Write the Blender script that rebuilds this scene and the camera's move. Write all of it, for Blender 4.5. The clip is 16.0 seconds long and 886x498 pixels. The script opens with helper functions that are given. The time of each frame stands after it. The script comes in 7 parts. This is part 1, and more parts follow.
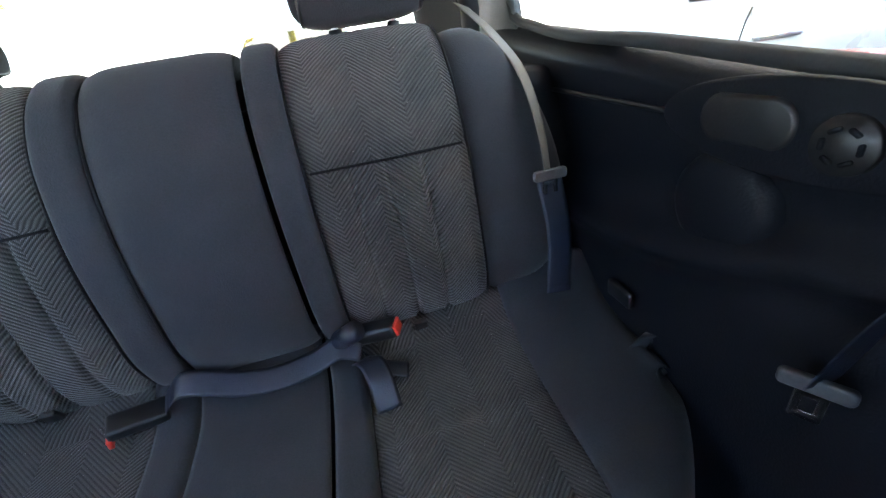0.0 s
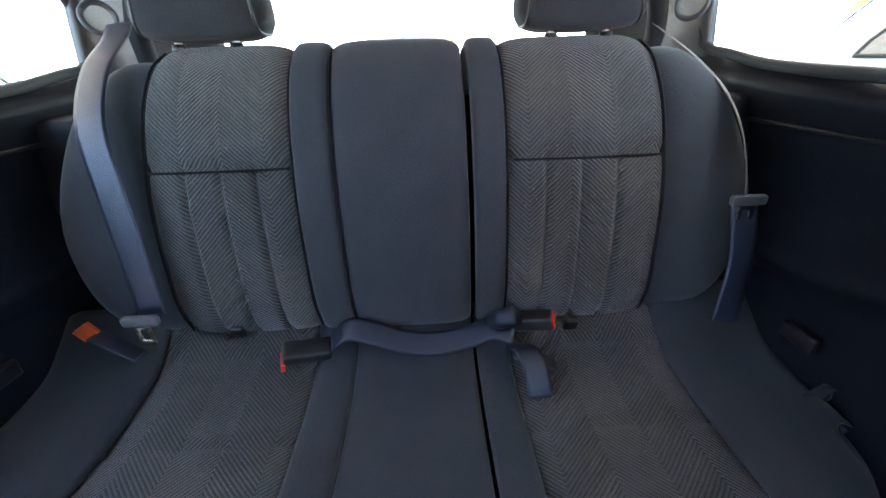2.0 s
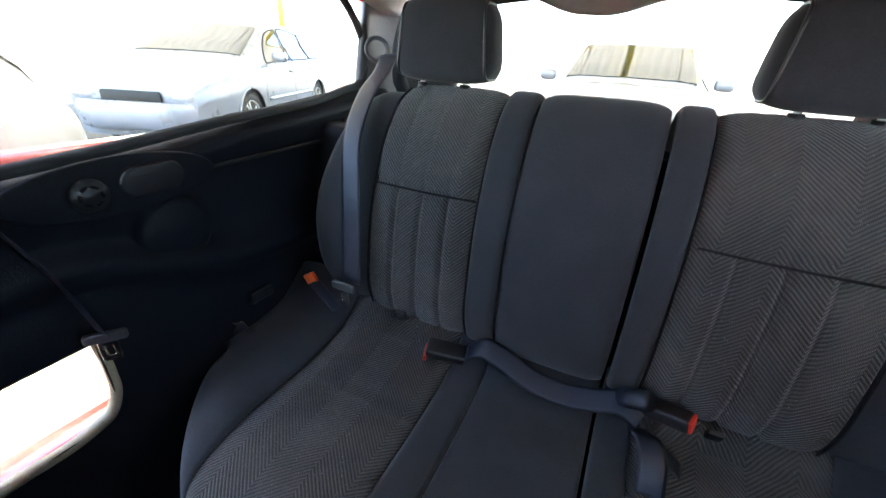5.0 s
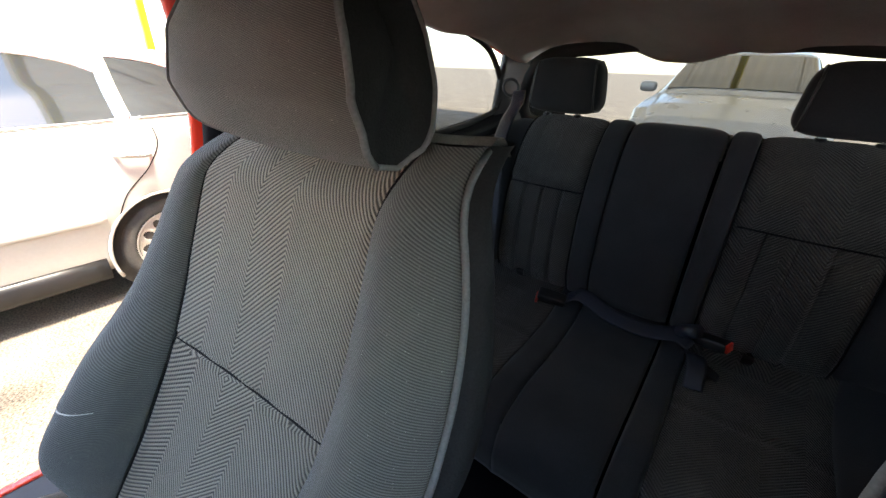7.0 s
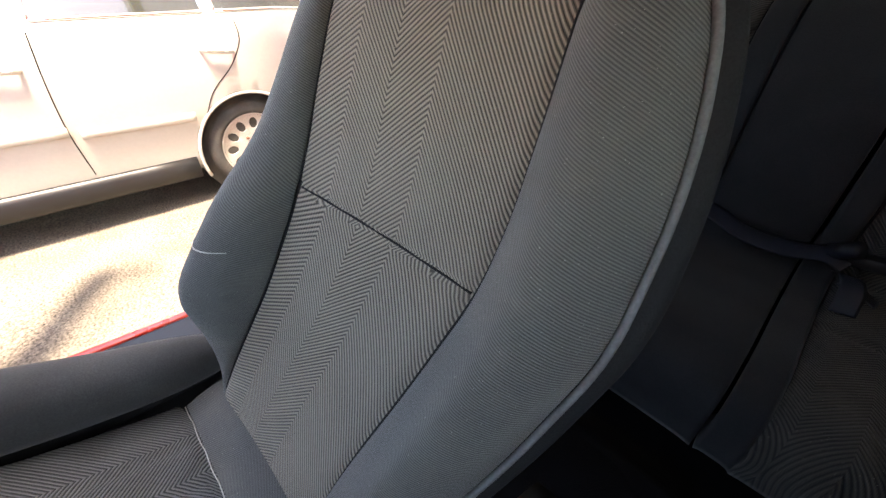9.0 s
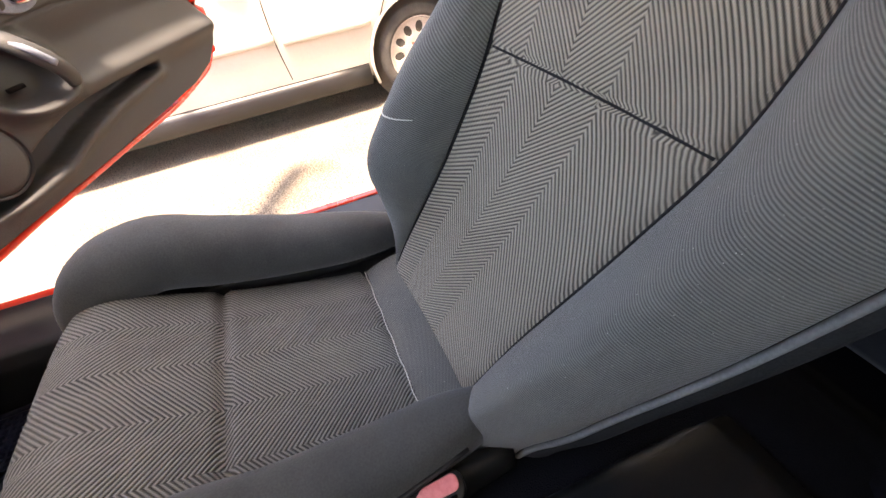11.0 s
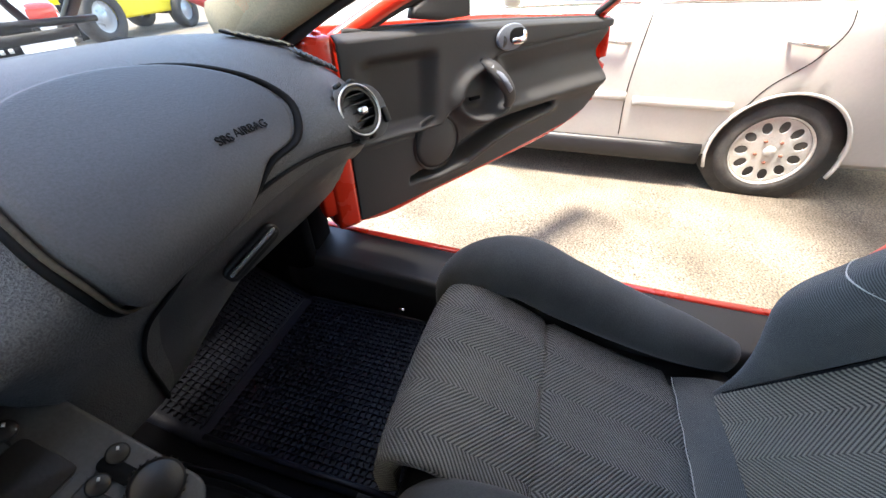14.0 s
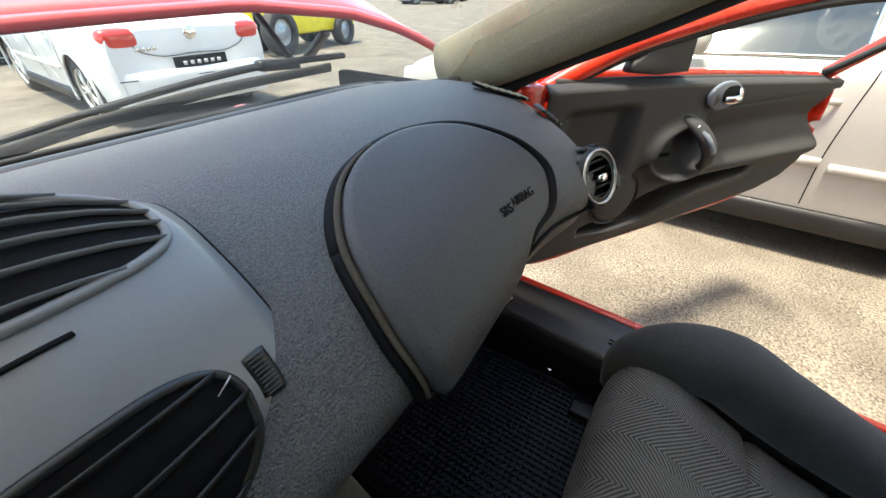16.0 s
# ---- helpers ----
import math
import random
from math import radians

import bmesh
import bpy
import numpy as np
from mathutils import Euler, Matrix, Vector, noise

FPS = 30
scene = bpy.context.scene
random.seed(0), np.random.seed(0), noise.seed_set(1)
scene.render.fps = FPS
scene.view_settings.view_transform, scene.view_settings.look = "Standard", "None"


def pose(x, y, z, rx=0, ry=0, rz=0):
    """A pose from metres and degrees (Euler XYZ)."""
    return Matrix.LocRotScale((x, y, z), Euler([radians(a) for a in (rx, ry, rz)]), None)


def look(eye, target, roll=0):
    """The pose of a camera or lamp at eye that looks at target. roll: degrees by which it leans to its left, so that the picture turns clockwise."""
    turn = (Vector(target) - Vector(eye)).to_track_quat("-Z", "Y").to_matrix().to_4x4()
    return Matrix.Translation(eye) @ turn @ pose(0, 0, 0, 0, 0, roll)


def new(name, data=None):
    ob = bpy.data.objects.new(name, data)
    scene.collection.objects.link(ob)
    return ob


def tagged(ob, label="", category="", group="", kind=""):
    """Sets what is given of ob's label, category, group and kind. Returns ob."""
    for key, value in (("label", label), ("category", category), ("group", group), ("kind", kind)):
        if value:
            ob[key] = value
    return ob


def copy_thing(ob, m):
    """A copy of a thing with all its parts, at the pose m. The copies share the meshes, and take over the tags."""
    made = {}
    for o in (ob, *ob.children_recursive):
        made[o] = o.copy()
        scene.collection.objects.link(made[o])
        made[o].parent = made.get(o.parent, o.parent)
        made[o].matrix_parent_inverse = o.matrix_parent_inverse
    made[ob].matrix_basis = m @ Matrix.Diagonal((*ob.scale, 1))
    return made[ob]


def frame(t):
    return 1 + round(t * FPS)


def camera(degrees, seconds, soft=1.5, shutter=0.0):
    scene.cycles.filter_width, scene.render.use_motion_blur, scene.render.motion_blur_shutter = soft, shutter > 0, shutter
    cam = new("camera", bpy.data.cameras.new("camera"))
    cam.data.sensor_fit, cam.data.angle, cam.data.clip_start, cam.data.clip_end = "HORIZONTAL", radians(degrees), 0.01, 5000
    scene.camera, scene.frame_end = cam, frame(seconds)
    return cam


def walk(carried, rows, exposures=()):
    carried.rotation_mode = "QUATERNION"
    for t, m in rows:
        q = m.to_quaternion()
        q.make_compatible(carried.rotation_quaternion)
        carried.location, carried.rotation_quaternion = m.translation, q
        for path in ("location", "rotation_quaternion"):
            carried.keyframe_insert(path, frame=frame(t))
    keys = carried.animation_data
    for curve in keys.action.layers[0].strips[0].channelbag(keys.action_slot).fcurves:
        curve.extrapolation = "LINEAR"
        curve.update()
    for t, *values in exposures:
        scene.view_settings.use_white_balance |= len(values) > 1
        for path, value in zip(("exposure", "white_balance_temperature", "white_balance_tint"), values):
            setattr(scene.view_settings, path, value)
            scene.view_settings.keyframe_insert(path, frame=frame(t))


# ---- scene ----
cam = camera(98.0, 16.0, soft=1.5)
PATH = [
    (0, (0.265, 0.561, 1.029), (0.557, 2.299, 0.084), -9.7),
    (0.5, (0.222, 0.56, 1.029), (0.505, 2.311, 0.105), -8.1),
    (1, (0.175, 0.554, 1.028), (0.412, 2.327, 0.134), -5.8),
    (1.5, (0.109, 0.554, 1.031), (0.281, 2.339, 0.147), -3.8),
    (2, (0.045, 0.546, 1.016), (0.097, 2.359, 0.173), -1.9),
    (2.5, (-0.009, 0.538, 1.012), (-0.099, 2.349, 0.168), -0.6),
    (3, (-0.053, 0.526, 1.019), (-0.272, 2.322, 0.166), 0.3),
    (3.5, (-0.098, 0.511, 1.022), (-0.39, 2.308, 0.193), 1.9),
    (4, (-0.14, 0.495, 1.027), (-0.481, 2.302, 0.239), 4.5),
    (4.2, (-0.151, 0.479, 1.032), (-0.514, 2.294, 0.276), 5.8),
    (4.9, (0.03, 0.53, 1.1), (-0.64, 2.12, 0.27), 4.0),
    (5.6, (0.155, 0.34, 1.21), (-0.78, 1.82, 0.29), 2.0),
    (6.3, (0.21, 0.188, 1.27), (-0.852, 1.562, 0.292), 0.8),
    (6.5, (0.199, 0.157, 1.238), (-0.916, 1.556, 0.344), 0.4),
    (7.0, (0.16, 0.105, 1.195), (-0.946, 1.533, 0.335), 1.7),
    (7.5, (0.131, 0.067, 1.148), (-0.99, 1.497, 0.31), 2.5),
    (8.0, (0.109, 0.041, 1.112), (-1.012, 1.455, 0.242), 3.8),
    (8.2, (0.1, 0.032, 1.103), (-1.0, 1.43, 0.19), 5.2),
    (10.3, (0.032, 0.012, 0.986), (-1.286, 0.61, -0.394), -10.5),
    (10.5, (0.034, 0.0, 0.982), (-1.3, 0.553, -0.401), -10.4),
    (11, (0.032, -0.035, 0.972), (-1.343, 0.394, -0.415), -9.3),
    (11.5, (0.028, -0.07, 0.966), (-1.391, 0.228, -0.411), -8.4),
    (12, (0.033, -0.114, 0.983), (-1.423, 0.046, -0.378), -7.3),
    (12.5, (0.04, -0.158, 1.005), (-1.444, -0.146, -0.336), -5.9),
    (13, (0.031, -0.208, 1.027), (-1.475, -0.298, -0.286), -2.4),
    (13.5, (0.025, -0.239, 1.073), (-1.482, -0.52, -0.211), -1.4),
    (14, (0.009, -0.342, 1.086), (-1.51, -0.798, -0.133), -0.9),
    (14.5, (0.02, -0.415, 1.096), (-1.475, -1.086, -0.051), -1.6),
    (15, (0.02, -0.474, 1.107), (-1.428, -1.251, -0.032), -0.8),
    (15.5, (0.013, -0.531, 1.118), (-1.406, -1.369, -0.016), 0.0),
    (16, (0.021, -0.55, 1.121), (-1.373, -1.427, -0.013), 0.6),
]
walk(cam, [(t, look(eye, target, roll)) for t, eye, target, roll in PATH],
     exposures=[(0, 5.95, 6500, 10), (4.2, 6.15, 6600, 10), (6.3, 3.75, 7300, 11), (8.2, 3.45, 7700, 13), (10.3, 3.6, 8900, 22), (11.5, 3.9, 8700, 21),
                (13, 3.8, 7800, 17), (14.5, 2.7, 6800, 10), (16, 2.4, 7300, 6)])

# ---- world and sun ----
SUN_EL = radians(76)
world = bpy.data.worlds.new("world")
scene.world = world
world.use_nodes = True
wn = world.node_tree.nodes
sky = wn.new("ShaderNodeTexSky")
sky.sky_type = "NISHITA"
sky.sun_disc = False
sky.sun_elevation = SUN_EL
sky.sun_rotation = radians(121)
wn["Background"].inputs["Strength"].default_value = 0.15
world.node_tree.links.new(sky.outputs[0], wn["Background"].inputs[0])
SUN_WAY = Vector((-0.24, 0.14, -1.1))
sun = new("sun", bpy.data.lights.new("sun", "SUN"))
sun.data.energy, sun.data.angle, sun.data.color = 2.9, radians(9), (1.0, 0.95, 0.87)
sun.matrix_world = Matrix.Translation((2, -2, 14)) @ SUN_WAY.to_track_quat("-Z", "Y").to_matrix().to_4x4()


# ---- materials ----
def node(nt, kind, **sets):
    n = nt.nodes.new(kind)
    for key, value in sets.items():
        n.inputs[key.replace("_", " ")].default_value = value
    return n


def surface(name, base, rough=0.7, metal=0.0, vary=0.25, scale=6.0, fine=180.0, bump=0.15, stain=(), coat=0.0, sheen=0.0, spec=0.5, grain=0.35, crisp=0.5):
    """A plain material with variation at two scales and fine relief."""
    m = bpy.data.materials.new(name)
    m.use_nodes = True
    nt = m.node_tree
    b = nt.nodes["Principled BSDF"]
    b.inputs["Roughness"].default_value, b.inputs["Metallic"].default_value = rough, metal
    b.inputs["Coat Weight"].default_value, b.inputs["Sheen Weight"].default_value = coat, sheen
    b.inputs["Specular IOR Level"].default_value = spec
    tc = nt.nodes.new("ShaderNodeTexCoord")
    big = node(nt, "ShaderNodeTexNoise", Scale=scale, Detail=4.0, Roughness=0.6)
    small = node(nt, "ShaderNodeTexNoise", Scale=fine, Detail=2.0)
    for n in (big, small):
        nt.links.new(tc.outputs["Object"], n.inputs["Vector"])
    mix = nt.nodes.new("ShaderNodeMix")
    mix.data_type = "RGBA"
    dark = [c * (1 - vary) for c in base]
    light = [min(1, c * (1 + vary)) for c in base]
    mix.inputs["A"].default_value, mix.inputs["B"].default_value = (*dark, 1), (*(stain or light), 1)
    ramp = node(nt, "ShaderNodeMapRange", From_Min=0.32, From_Max=0.72)
    nt.links.new(big.outputs["Fac"], ramp.inputs["Value"])
    nt.links.new(ramp.outputs[0], mix.inputs["Factor"])
    mul = nt.nodes.new("ShaderNodeMix")
    mul.data_type, mul.blend_type = "RGBA", "OVERLAY"
    mul.inputs["Factor"].default_value = grain
    nt.links.new(mix.outputs["Result"], mul.inputs["A"])
    sharp = node(nt, "ShaderNodeMapRange", From_Min=0.5 - crisp, From_Max=0.5 + crisp)
    nt.links.new(small.outputs["Fac"], sharp.inputs["Value"])
    nt.links.new(sharp.outputs[0], mul.inputs["B"])
    nt.links.new(mul.outputs["Result"], b.inputs["Base Color"])
    bp = node(nt, "ShaderNodeBump", Strength=bump, Distance=0.002)
    nt.links.new(small.outputs["Fac"], bp.inputs["Height"])
    nt.links.new(bp.outputs[0], b.inputs["Normal"])
    rr = node(nt, "ShaderNodeMapRange", To_Min=max(0.0, rough - 0.1), To_Max=min(1.0, rough + 0.1))
    nt.links.new(big.outputs["Fac"], rr.inputs["Value"])
    nt.links.new(rr.outputs[0], b.inputs["Roughness"])
    return m


def chain(nt, op, a, b=None, clamp=False):
    n = nt.nodes.new("ShaderNodeMath")
    n.operation, n.use_clamp = op, clamp
    for k, v in enumerate((a, b)):
        if v is None:
            continue
        if isinstance(v, (int, float)):
            n.inputs[k].default_value = v
        else:
            nt.links.new(v, n.inputs[k])
    return n.outputs[0]


def herringbone(name, dark, light, column, pitch, dust=(0.30, 0.27, 0.22), worn=0.2, slope=0.95, relief=0.9):
    """Woven rib cloth: diagonal ribs that change direction from column to column."""
    m = bpy.data.materials.new(name)
    m.use_nodes = True
    nt = m.node_tree
    b = nt.nodes["Principled BSDF"]
    b.inputs["Roughness"].default_value, b.inputs["Sheen Weight"].default_value = 0.92, 0.15
    b.inputs["Specular IOR Level"].default_value = 0.2
    uv = nt.nodes.new("ShaderNodeUVMap")
    sep = nt.nodes.new("ShaderNodeSeparateXYZ")
    wob = node(nt, "ShaderNodeTexNoise", Scale=14.0, Detail=2.0)
    nt.links.new(uv.outputs[0], wob.inputs["Vector"])
    nt.links.new(uv.outputs[0], sep.inputs[0])
    fold = chain(nt, "PINGPONG", sep.outputs[0], column)
    line = chain(nt, "ADD", sep.outputs[1], chain(nt, "MULTIPLY", fold, slope))
    line = chain(nt, "ADD", line, chain(nt, "MULTIPLY", wob.outputs["Fac"], 0.15 * pitch))
    wave = chain(nt, "SINE", chain(nt, "MULTIPLY", line, 2 * math.pi / pitch))
    rib = chain(nt, "ADD", chain(nt, "MULTIPLY", wave, 0.5), 0.5)
    thread = chain(nt, "SINE", chain(nt, "MULTIPLY", sep.outputs[0], 2 * math.pi / (pitch * 0.3)))
    rib2 = chain(nt, "ADD", rib, chain(nt, "MULTIPLY", thread, 0.12), True)
    mix = nt.nodes.new("ShaderNodeMix")
    mix.data_type = "RGBA"
    mix.inputs["A"].default_value, mix.inputs["B"].default_value = (*dark, 1), (*light, 1)
    nt.links.new(rib2, mix.inputs["Factor"])
    big = node(nt, "ShaderNodeTexNoise", Scale=5.0, Detail=5.0, Roughness=0.65)
    nt.links.new(uv.outputs[0], big.inputs["Vector"])
    wear = node(nt, "ShaderNodeMapRange", From_Min=0.45, From_Max=0.8, To_Max=worn)
    nt.links.new(big.outputs["Fac"], wear.inputs["Value"])
    dusty = nt.nodes.new("ShaderNodeMix")
    dusty.data_type = "RGBA"
    dusty.inputs["B"].default_value = (*dust, 1)
    nt.links.new(wear.outputs[0], dusty.inputs["Factor"])
    nt.links.new(mix.outputs["Result"], dusty.inputs["A"])
    speck = node(nt, "ShaderNodeTexNoise", Scale=420.0, Detail=1.0)
    nt.links.new(uv.outputs[0], speck.inputs["Vector"])
    lint = node(nt, "ShaderNodeMapRange", From_Min=0.73, From_Max=0.77, To_Max=0.5)
    nt.links.new(speck.outputs["Fac"], lint.inputs["Value"])
    last = nt.nodes.new("ShaderNodeMix")
    last.data_type = "RGBA"
    last.inputs["B"].default_value = (0.5, 0.48, 0.43, 1)
    nt.links.new(lint.outputs[0], last.inputs["Factor"])
    nt.links.new(dusty.outputs["Result"], last.inputs["A"])
    nt.links.new(last.outputs["Result"], b.inputs["Base Color"])
    bp = node(nt, "ShaderNodeBump", Strength=relief, Distance=0.002)
    nt.links.new(rib2, bp.inputs["Height"])
    nt.links.new(bp.outputs[0], b.inputs["Normal"])
    return m


def twill(name, dark, light, pitch, dust=(0.25, 0.22, 0.17), worn=0.3):
    return herringbone(name, dark, light, 50.0, pitch, dust, worn, slope=0.45, relief=0.4)


def glass(name, tint=(0.9, 0.95, 0.93), rough=0.0, dirt=0.0):
    m = bpy.data.materials.new(name)
    m.use_nodes = True
    nt = m.node_tree
    b = nt.nodes["Principled BSDF"]
    clear = nt.nodes.new("ShaderNodeBsdfTransparent")
    clear.inputs[0].default_value = (*tint, 1)
    shine = nt.nodes.new("ShaderNodeBsdfGlossy")
    shine.inputs["Roughness"].default_value = 0.02
    fres = node(nt, "ShaderNodeLayerWeight", Blend=0.5)
    gloss = chain(nt, "ADD", chain(nt, "MULTIPLY", chain(nt, "POWER", fres.outputs["Facing"], 5.0), 0.8), 0.035)
    mixer = nt.nodes.new("ShaderNodeMixShader")
    nt.links.new(gloss, mixer.inputs[0])
    nt.links.new(clear.outputs[0], mixer.inputs[1])
    nt.links.new(shine.outputs[0], mixer.inputs[2])
    out = nt.nodes["Material Output"]
    last = mixer
    if dirt:
        grime = node(nt, "ShaderNodeTexNoise", Scale=9.0, Detail=6.0, Roughness=0.7)
        tc = nt.nodes.new("ShaderNodeTexCoord")
        nt.links.new(tc.outputs["Object"], grime.inputs["Vector"])
        amount = node(nt, "ShaderNodeMapRange", From_Min=0.4, From_Max=0.75, To_Max=dirt)
        nt.links.new(grime.outputs["Fac"], amount.inputs["Value"])
        film = nt.nodes.new("ShaderNodeBsdfDiffuse")
        film.inputs[0].default_value = (0.6, 0.57, 0.5, 1)
        last = nt.nodes.new("ShaderNodeMixShader")
        nt.links.new(amount.outputs[0], last.inputs[0])
        nt.links.new(mixer.outputs[0], last.inputs[1])
        nt.links.new(film.outputs[0], last.inputs[2])
    nt.nodes.remove(b)
    nt.links.new(last.outputs[0], out.inputs[0])
    return m


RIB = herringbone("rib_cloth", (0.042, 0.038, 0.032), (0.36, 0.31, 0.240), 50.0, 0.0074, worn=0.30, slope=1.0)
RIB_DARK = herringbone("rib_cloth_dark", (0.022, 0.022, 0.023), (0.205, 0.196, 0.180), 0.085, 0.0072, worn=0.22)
# Same rib cloth as in front, darkened in its colour for the dim rear.
RIB_SHADED = herringbone("rib_cloth_shaded", (0.017, 0.017, 0.018), (0.064, 0.062, 0.058), 0.07, 0.0075, worn=0.16)
TWILL = twill("twill_cloth", (0.050, 0.050, 0.048), (0.145, 0.141, 0.130), 0.0026)
SIDECLOTH = surface("side_cloth", (0.018, 0.018, 0.019), 0.95, vary=0.22, fine=420, bump=0.3, spec=0.15)
PLAIN = surface("plain_cloth", (0.023, 0.0245, 0.028), 0.95, vary=0.22, fine=420, bump=0.3, sheen=0.12, spec=0.2)
PLAIN_WARM = surface("velour_side", (0.050, 0.050, 0.048), 0.95, vary=0.25, fine=380, bump=0.25, sheen=0.15, spec=0.2)
# Driver's bolster cloth, its shade put into a dark blue colour.
CLOTH_IN_SHADE = surface("cloth_in_shade", (0.012, 0.017, 0.030), 0.95, vary=0.2, fine=420, bump=0.3, spec=0.15)
PIPING = surface("piping", (0.125, 0.125, 0.125), 0.8, fine=300)
DUSTY = surface("dusty_edge", (0.060, 0.050, 0.036), 0.9, fine=300)
THREAD = surface("thread", (0.55, 0.52, 0.46), 0.9)
DASH = surface("dash_vinyl", (0.074, 0.077, 0.083), 0.50, vary=0.15, scale=5, fine=620, bump=0.9, grain=0.6, crisp=0.25)
COVER = surface("cover_vinyl", (0.052, 0.053, 0.058), 0.55, vary=0.14, scale=4, fine=420, bump=0.3, spec=0.4)
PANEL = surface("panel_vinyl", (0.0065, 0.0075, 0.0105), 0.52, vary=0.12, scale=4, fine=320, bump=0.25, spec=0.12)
BLACK = surface("black_plastic", (0.009, 0.009, 0.010), 0.42, vary=0.15, fine=300, bump=0.1)
TRIMGREY = surface("grey_plastic", (0.050, 0.052, 0.055), 0.5, vary=0.12, fine=260, bump=0.12)
CENTRE = surface("grey_soft_plastic", (0.185, 0.195, 0.21), 0.34, vary=0.06, scale=3, fine=300, bump=0.08, grain=0.05)
RUBBER = surface("rubber", (0.020, 0.020, 0.021), 0.75, vary=0.3, fine=200)
MAT = surface("rubber_mat", (0.006, 0.009, 0.020), 0.50, vary=0.3, scale=9, fine=150, bump=0.1, spec=0.3)
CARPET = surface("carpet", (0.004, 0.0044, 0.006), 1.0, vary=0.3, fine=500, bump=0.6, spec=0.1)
LINER = surface("headliner_cloth", (0.50, 0.49, 0.465), 0.95, vary=0.15, scale=3, fine=400, bump=0.3, spec=0.2)
# Grey trim with warm reflected light worked into its beige.
PILLAR = surface("pillar_trim", (0.23, 0.20, 0.135), 0.7, vary=0.12, fine=300, bump=0.2)
RED = surface("red_paint", (0.62, 0.030, 0.012), 0.28, vary=0.06, fine=60, bump=0.02, coat=0.6, grain=0.05)
SILVER = surface("silver_paint", (0.47, 0.455, 0.42), 0.36, metal=0.2, vary=0.05, scale=2, fine=60, bump=0.02, coat=0.5, grain=0.05)
WHITE = surface("white_paint", (0.70, 0.70, 0.69), 0.25, vary=0.03, fine=60, bump=0.02, coat=0.5, grain=0.05)
GREYCAR = surface("grey_paint", (0.30, 0.33, 0.38), 0.3, metal=0.4, vary=0.06, fine=60, bump=0.02, coat=0.5, grain=0.05)
YELLOW = surface("yellow_paint", (0.75, 0.60, 0.02), 0.4, vary=0.15, fine=60, bump=0.05, grain=0.05)
CHROME = surface("chrome", (0.75, 0.75, 0.74), 0.18, metal=1.0, vary=0.05, bump=0.02)
STEEL = surface("steel", (0.5, 0.5, 0.5), 0.35, metal=1.0, vary=0.15, bump=0.05)
ALLOY = surface("alloy", (0.55, 0.54, 0.51), 0.4, metal=0.6, vary=0.15, bump=0.05)
TYRE = surface("tyre", (0.030, 0.030, 0.030), 0.85, vary=0.3, fine=120, stain=(0.06, 0.055, 0.05))
WEB = surface("belt_webbing", (0.010, 0.014, 0.026), 0.42, vary=0.15, fine=600, bump=0.4)
WEB_PALE = surface("belt_webbing_pale", (0.13, 0.122, 0.105), 0.7, vary=0.12, fine=600, bump=0.4)
REDPLASTIC = surface("red_plastic", (0.60, 0.035, 0.02), 0.4, vary=0.1)
PINK = surface("faded_red_plastic", (0.72, 0.20, 0.20), 0.45, vary=0.12)
ORANGE = surface("orange_plastic", (0.72, 0.10, 0.02), 0.4, vary=0.1)
LAMPRED = surface("lamp_red", (0.55, 0.03, 0.02), 0.15, vary=0.1, coat=0.8)
DARKGLASS = surface("dark_glass", (0.02, 0.025, 0.03), 0.04, vary=0.1, bump=0.0, coat=1.0, grain=0.05)
DOORTRIM = surface("door_vinyl", (0.026, 0.0265, 0.028), 0.6, vary=0.12, scale=5, fine=420, bump=0.2)
BLUEGREY = surface("blue_grey_plastic", (0.13, 0.15, 0.19), 0.35, vary=0.08, fine=300, bump=0.05)
UNDER = surface("dirty_black", (0.020, 0.019, 0.018), 0.85, vary=0.3, scale=8, stain=(0.05, 0.045, 0.038))
RUST = surface("rusty_bolt", (0.22, 0.09, 0.06), 0.8, vary=0.3, fine=200)
LAMPCLEAR = surface("lamp_clear", (0.55, 0.56, 0.57), 0.08, vary=0.2, scale=20, coat=1.0, metal=0.5)
GLASS_GREEN = glass("green_glass", (0.80, 0.90, 0.86))
SHEET = surface("canopy_sheet", (0.62, 0.58, 0.48), 0.6, vary=0.15, scale=2, fine=40)
through_light = SHEET.node_tree.nodes.new("ShaderNodeBsdfTranslucent")
through_light.inputs[0].default_value = (0.72, 0.68, 0.58, 1)
sheet_mix = SHEET.node_tree.nodes.new("ShaderNodeMixShader")
sheet_mix.inputs[0].default_value = 0.25
SHEET.node_tree.links.new(SHEET.node_tree.nodes["Principled BSDF"].outputs[0], sheet_mix.inputs[1])
SHEET.node_tree.links.new(through_light.outputs[0], sheet_mix.inputs[2])
SHEET.node_tree.links.new(sheet_mix.outputs[0], SHEET.node_tree.nodes["Material Output"].inputs[0])
GLASS = glass("clear_glass")
GLASS_DIRTY = glass("dusty_glass", (0.30, 0.312, 0.306), dirt=0.04)
# Bonnet red with the sky's pinkish reflection mixed into the colour.
RED_SKYSHEEN = surface("red_paint_skysheen", (0.56, 0.085, 0.105), 0.30, vary=0.15, scale=3, fine=60, bump=0.02, coat=0.7, grain=0.05)
GROUND = surface("gravel_ground", (0.115, 0.094, 0.070), 0.95, vary=0.35, scale=1.8, fine=120, bump=0.9, grain=0.85, stain=(0.175, 0.150, 0.118), crisp=0.25)
CONCRETE = surface("concrete", (0.42, 0.39, 0.34), 0.9, vary=0.2, scale=2.5, fine=60, bump=0.4)
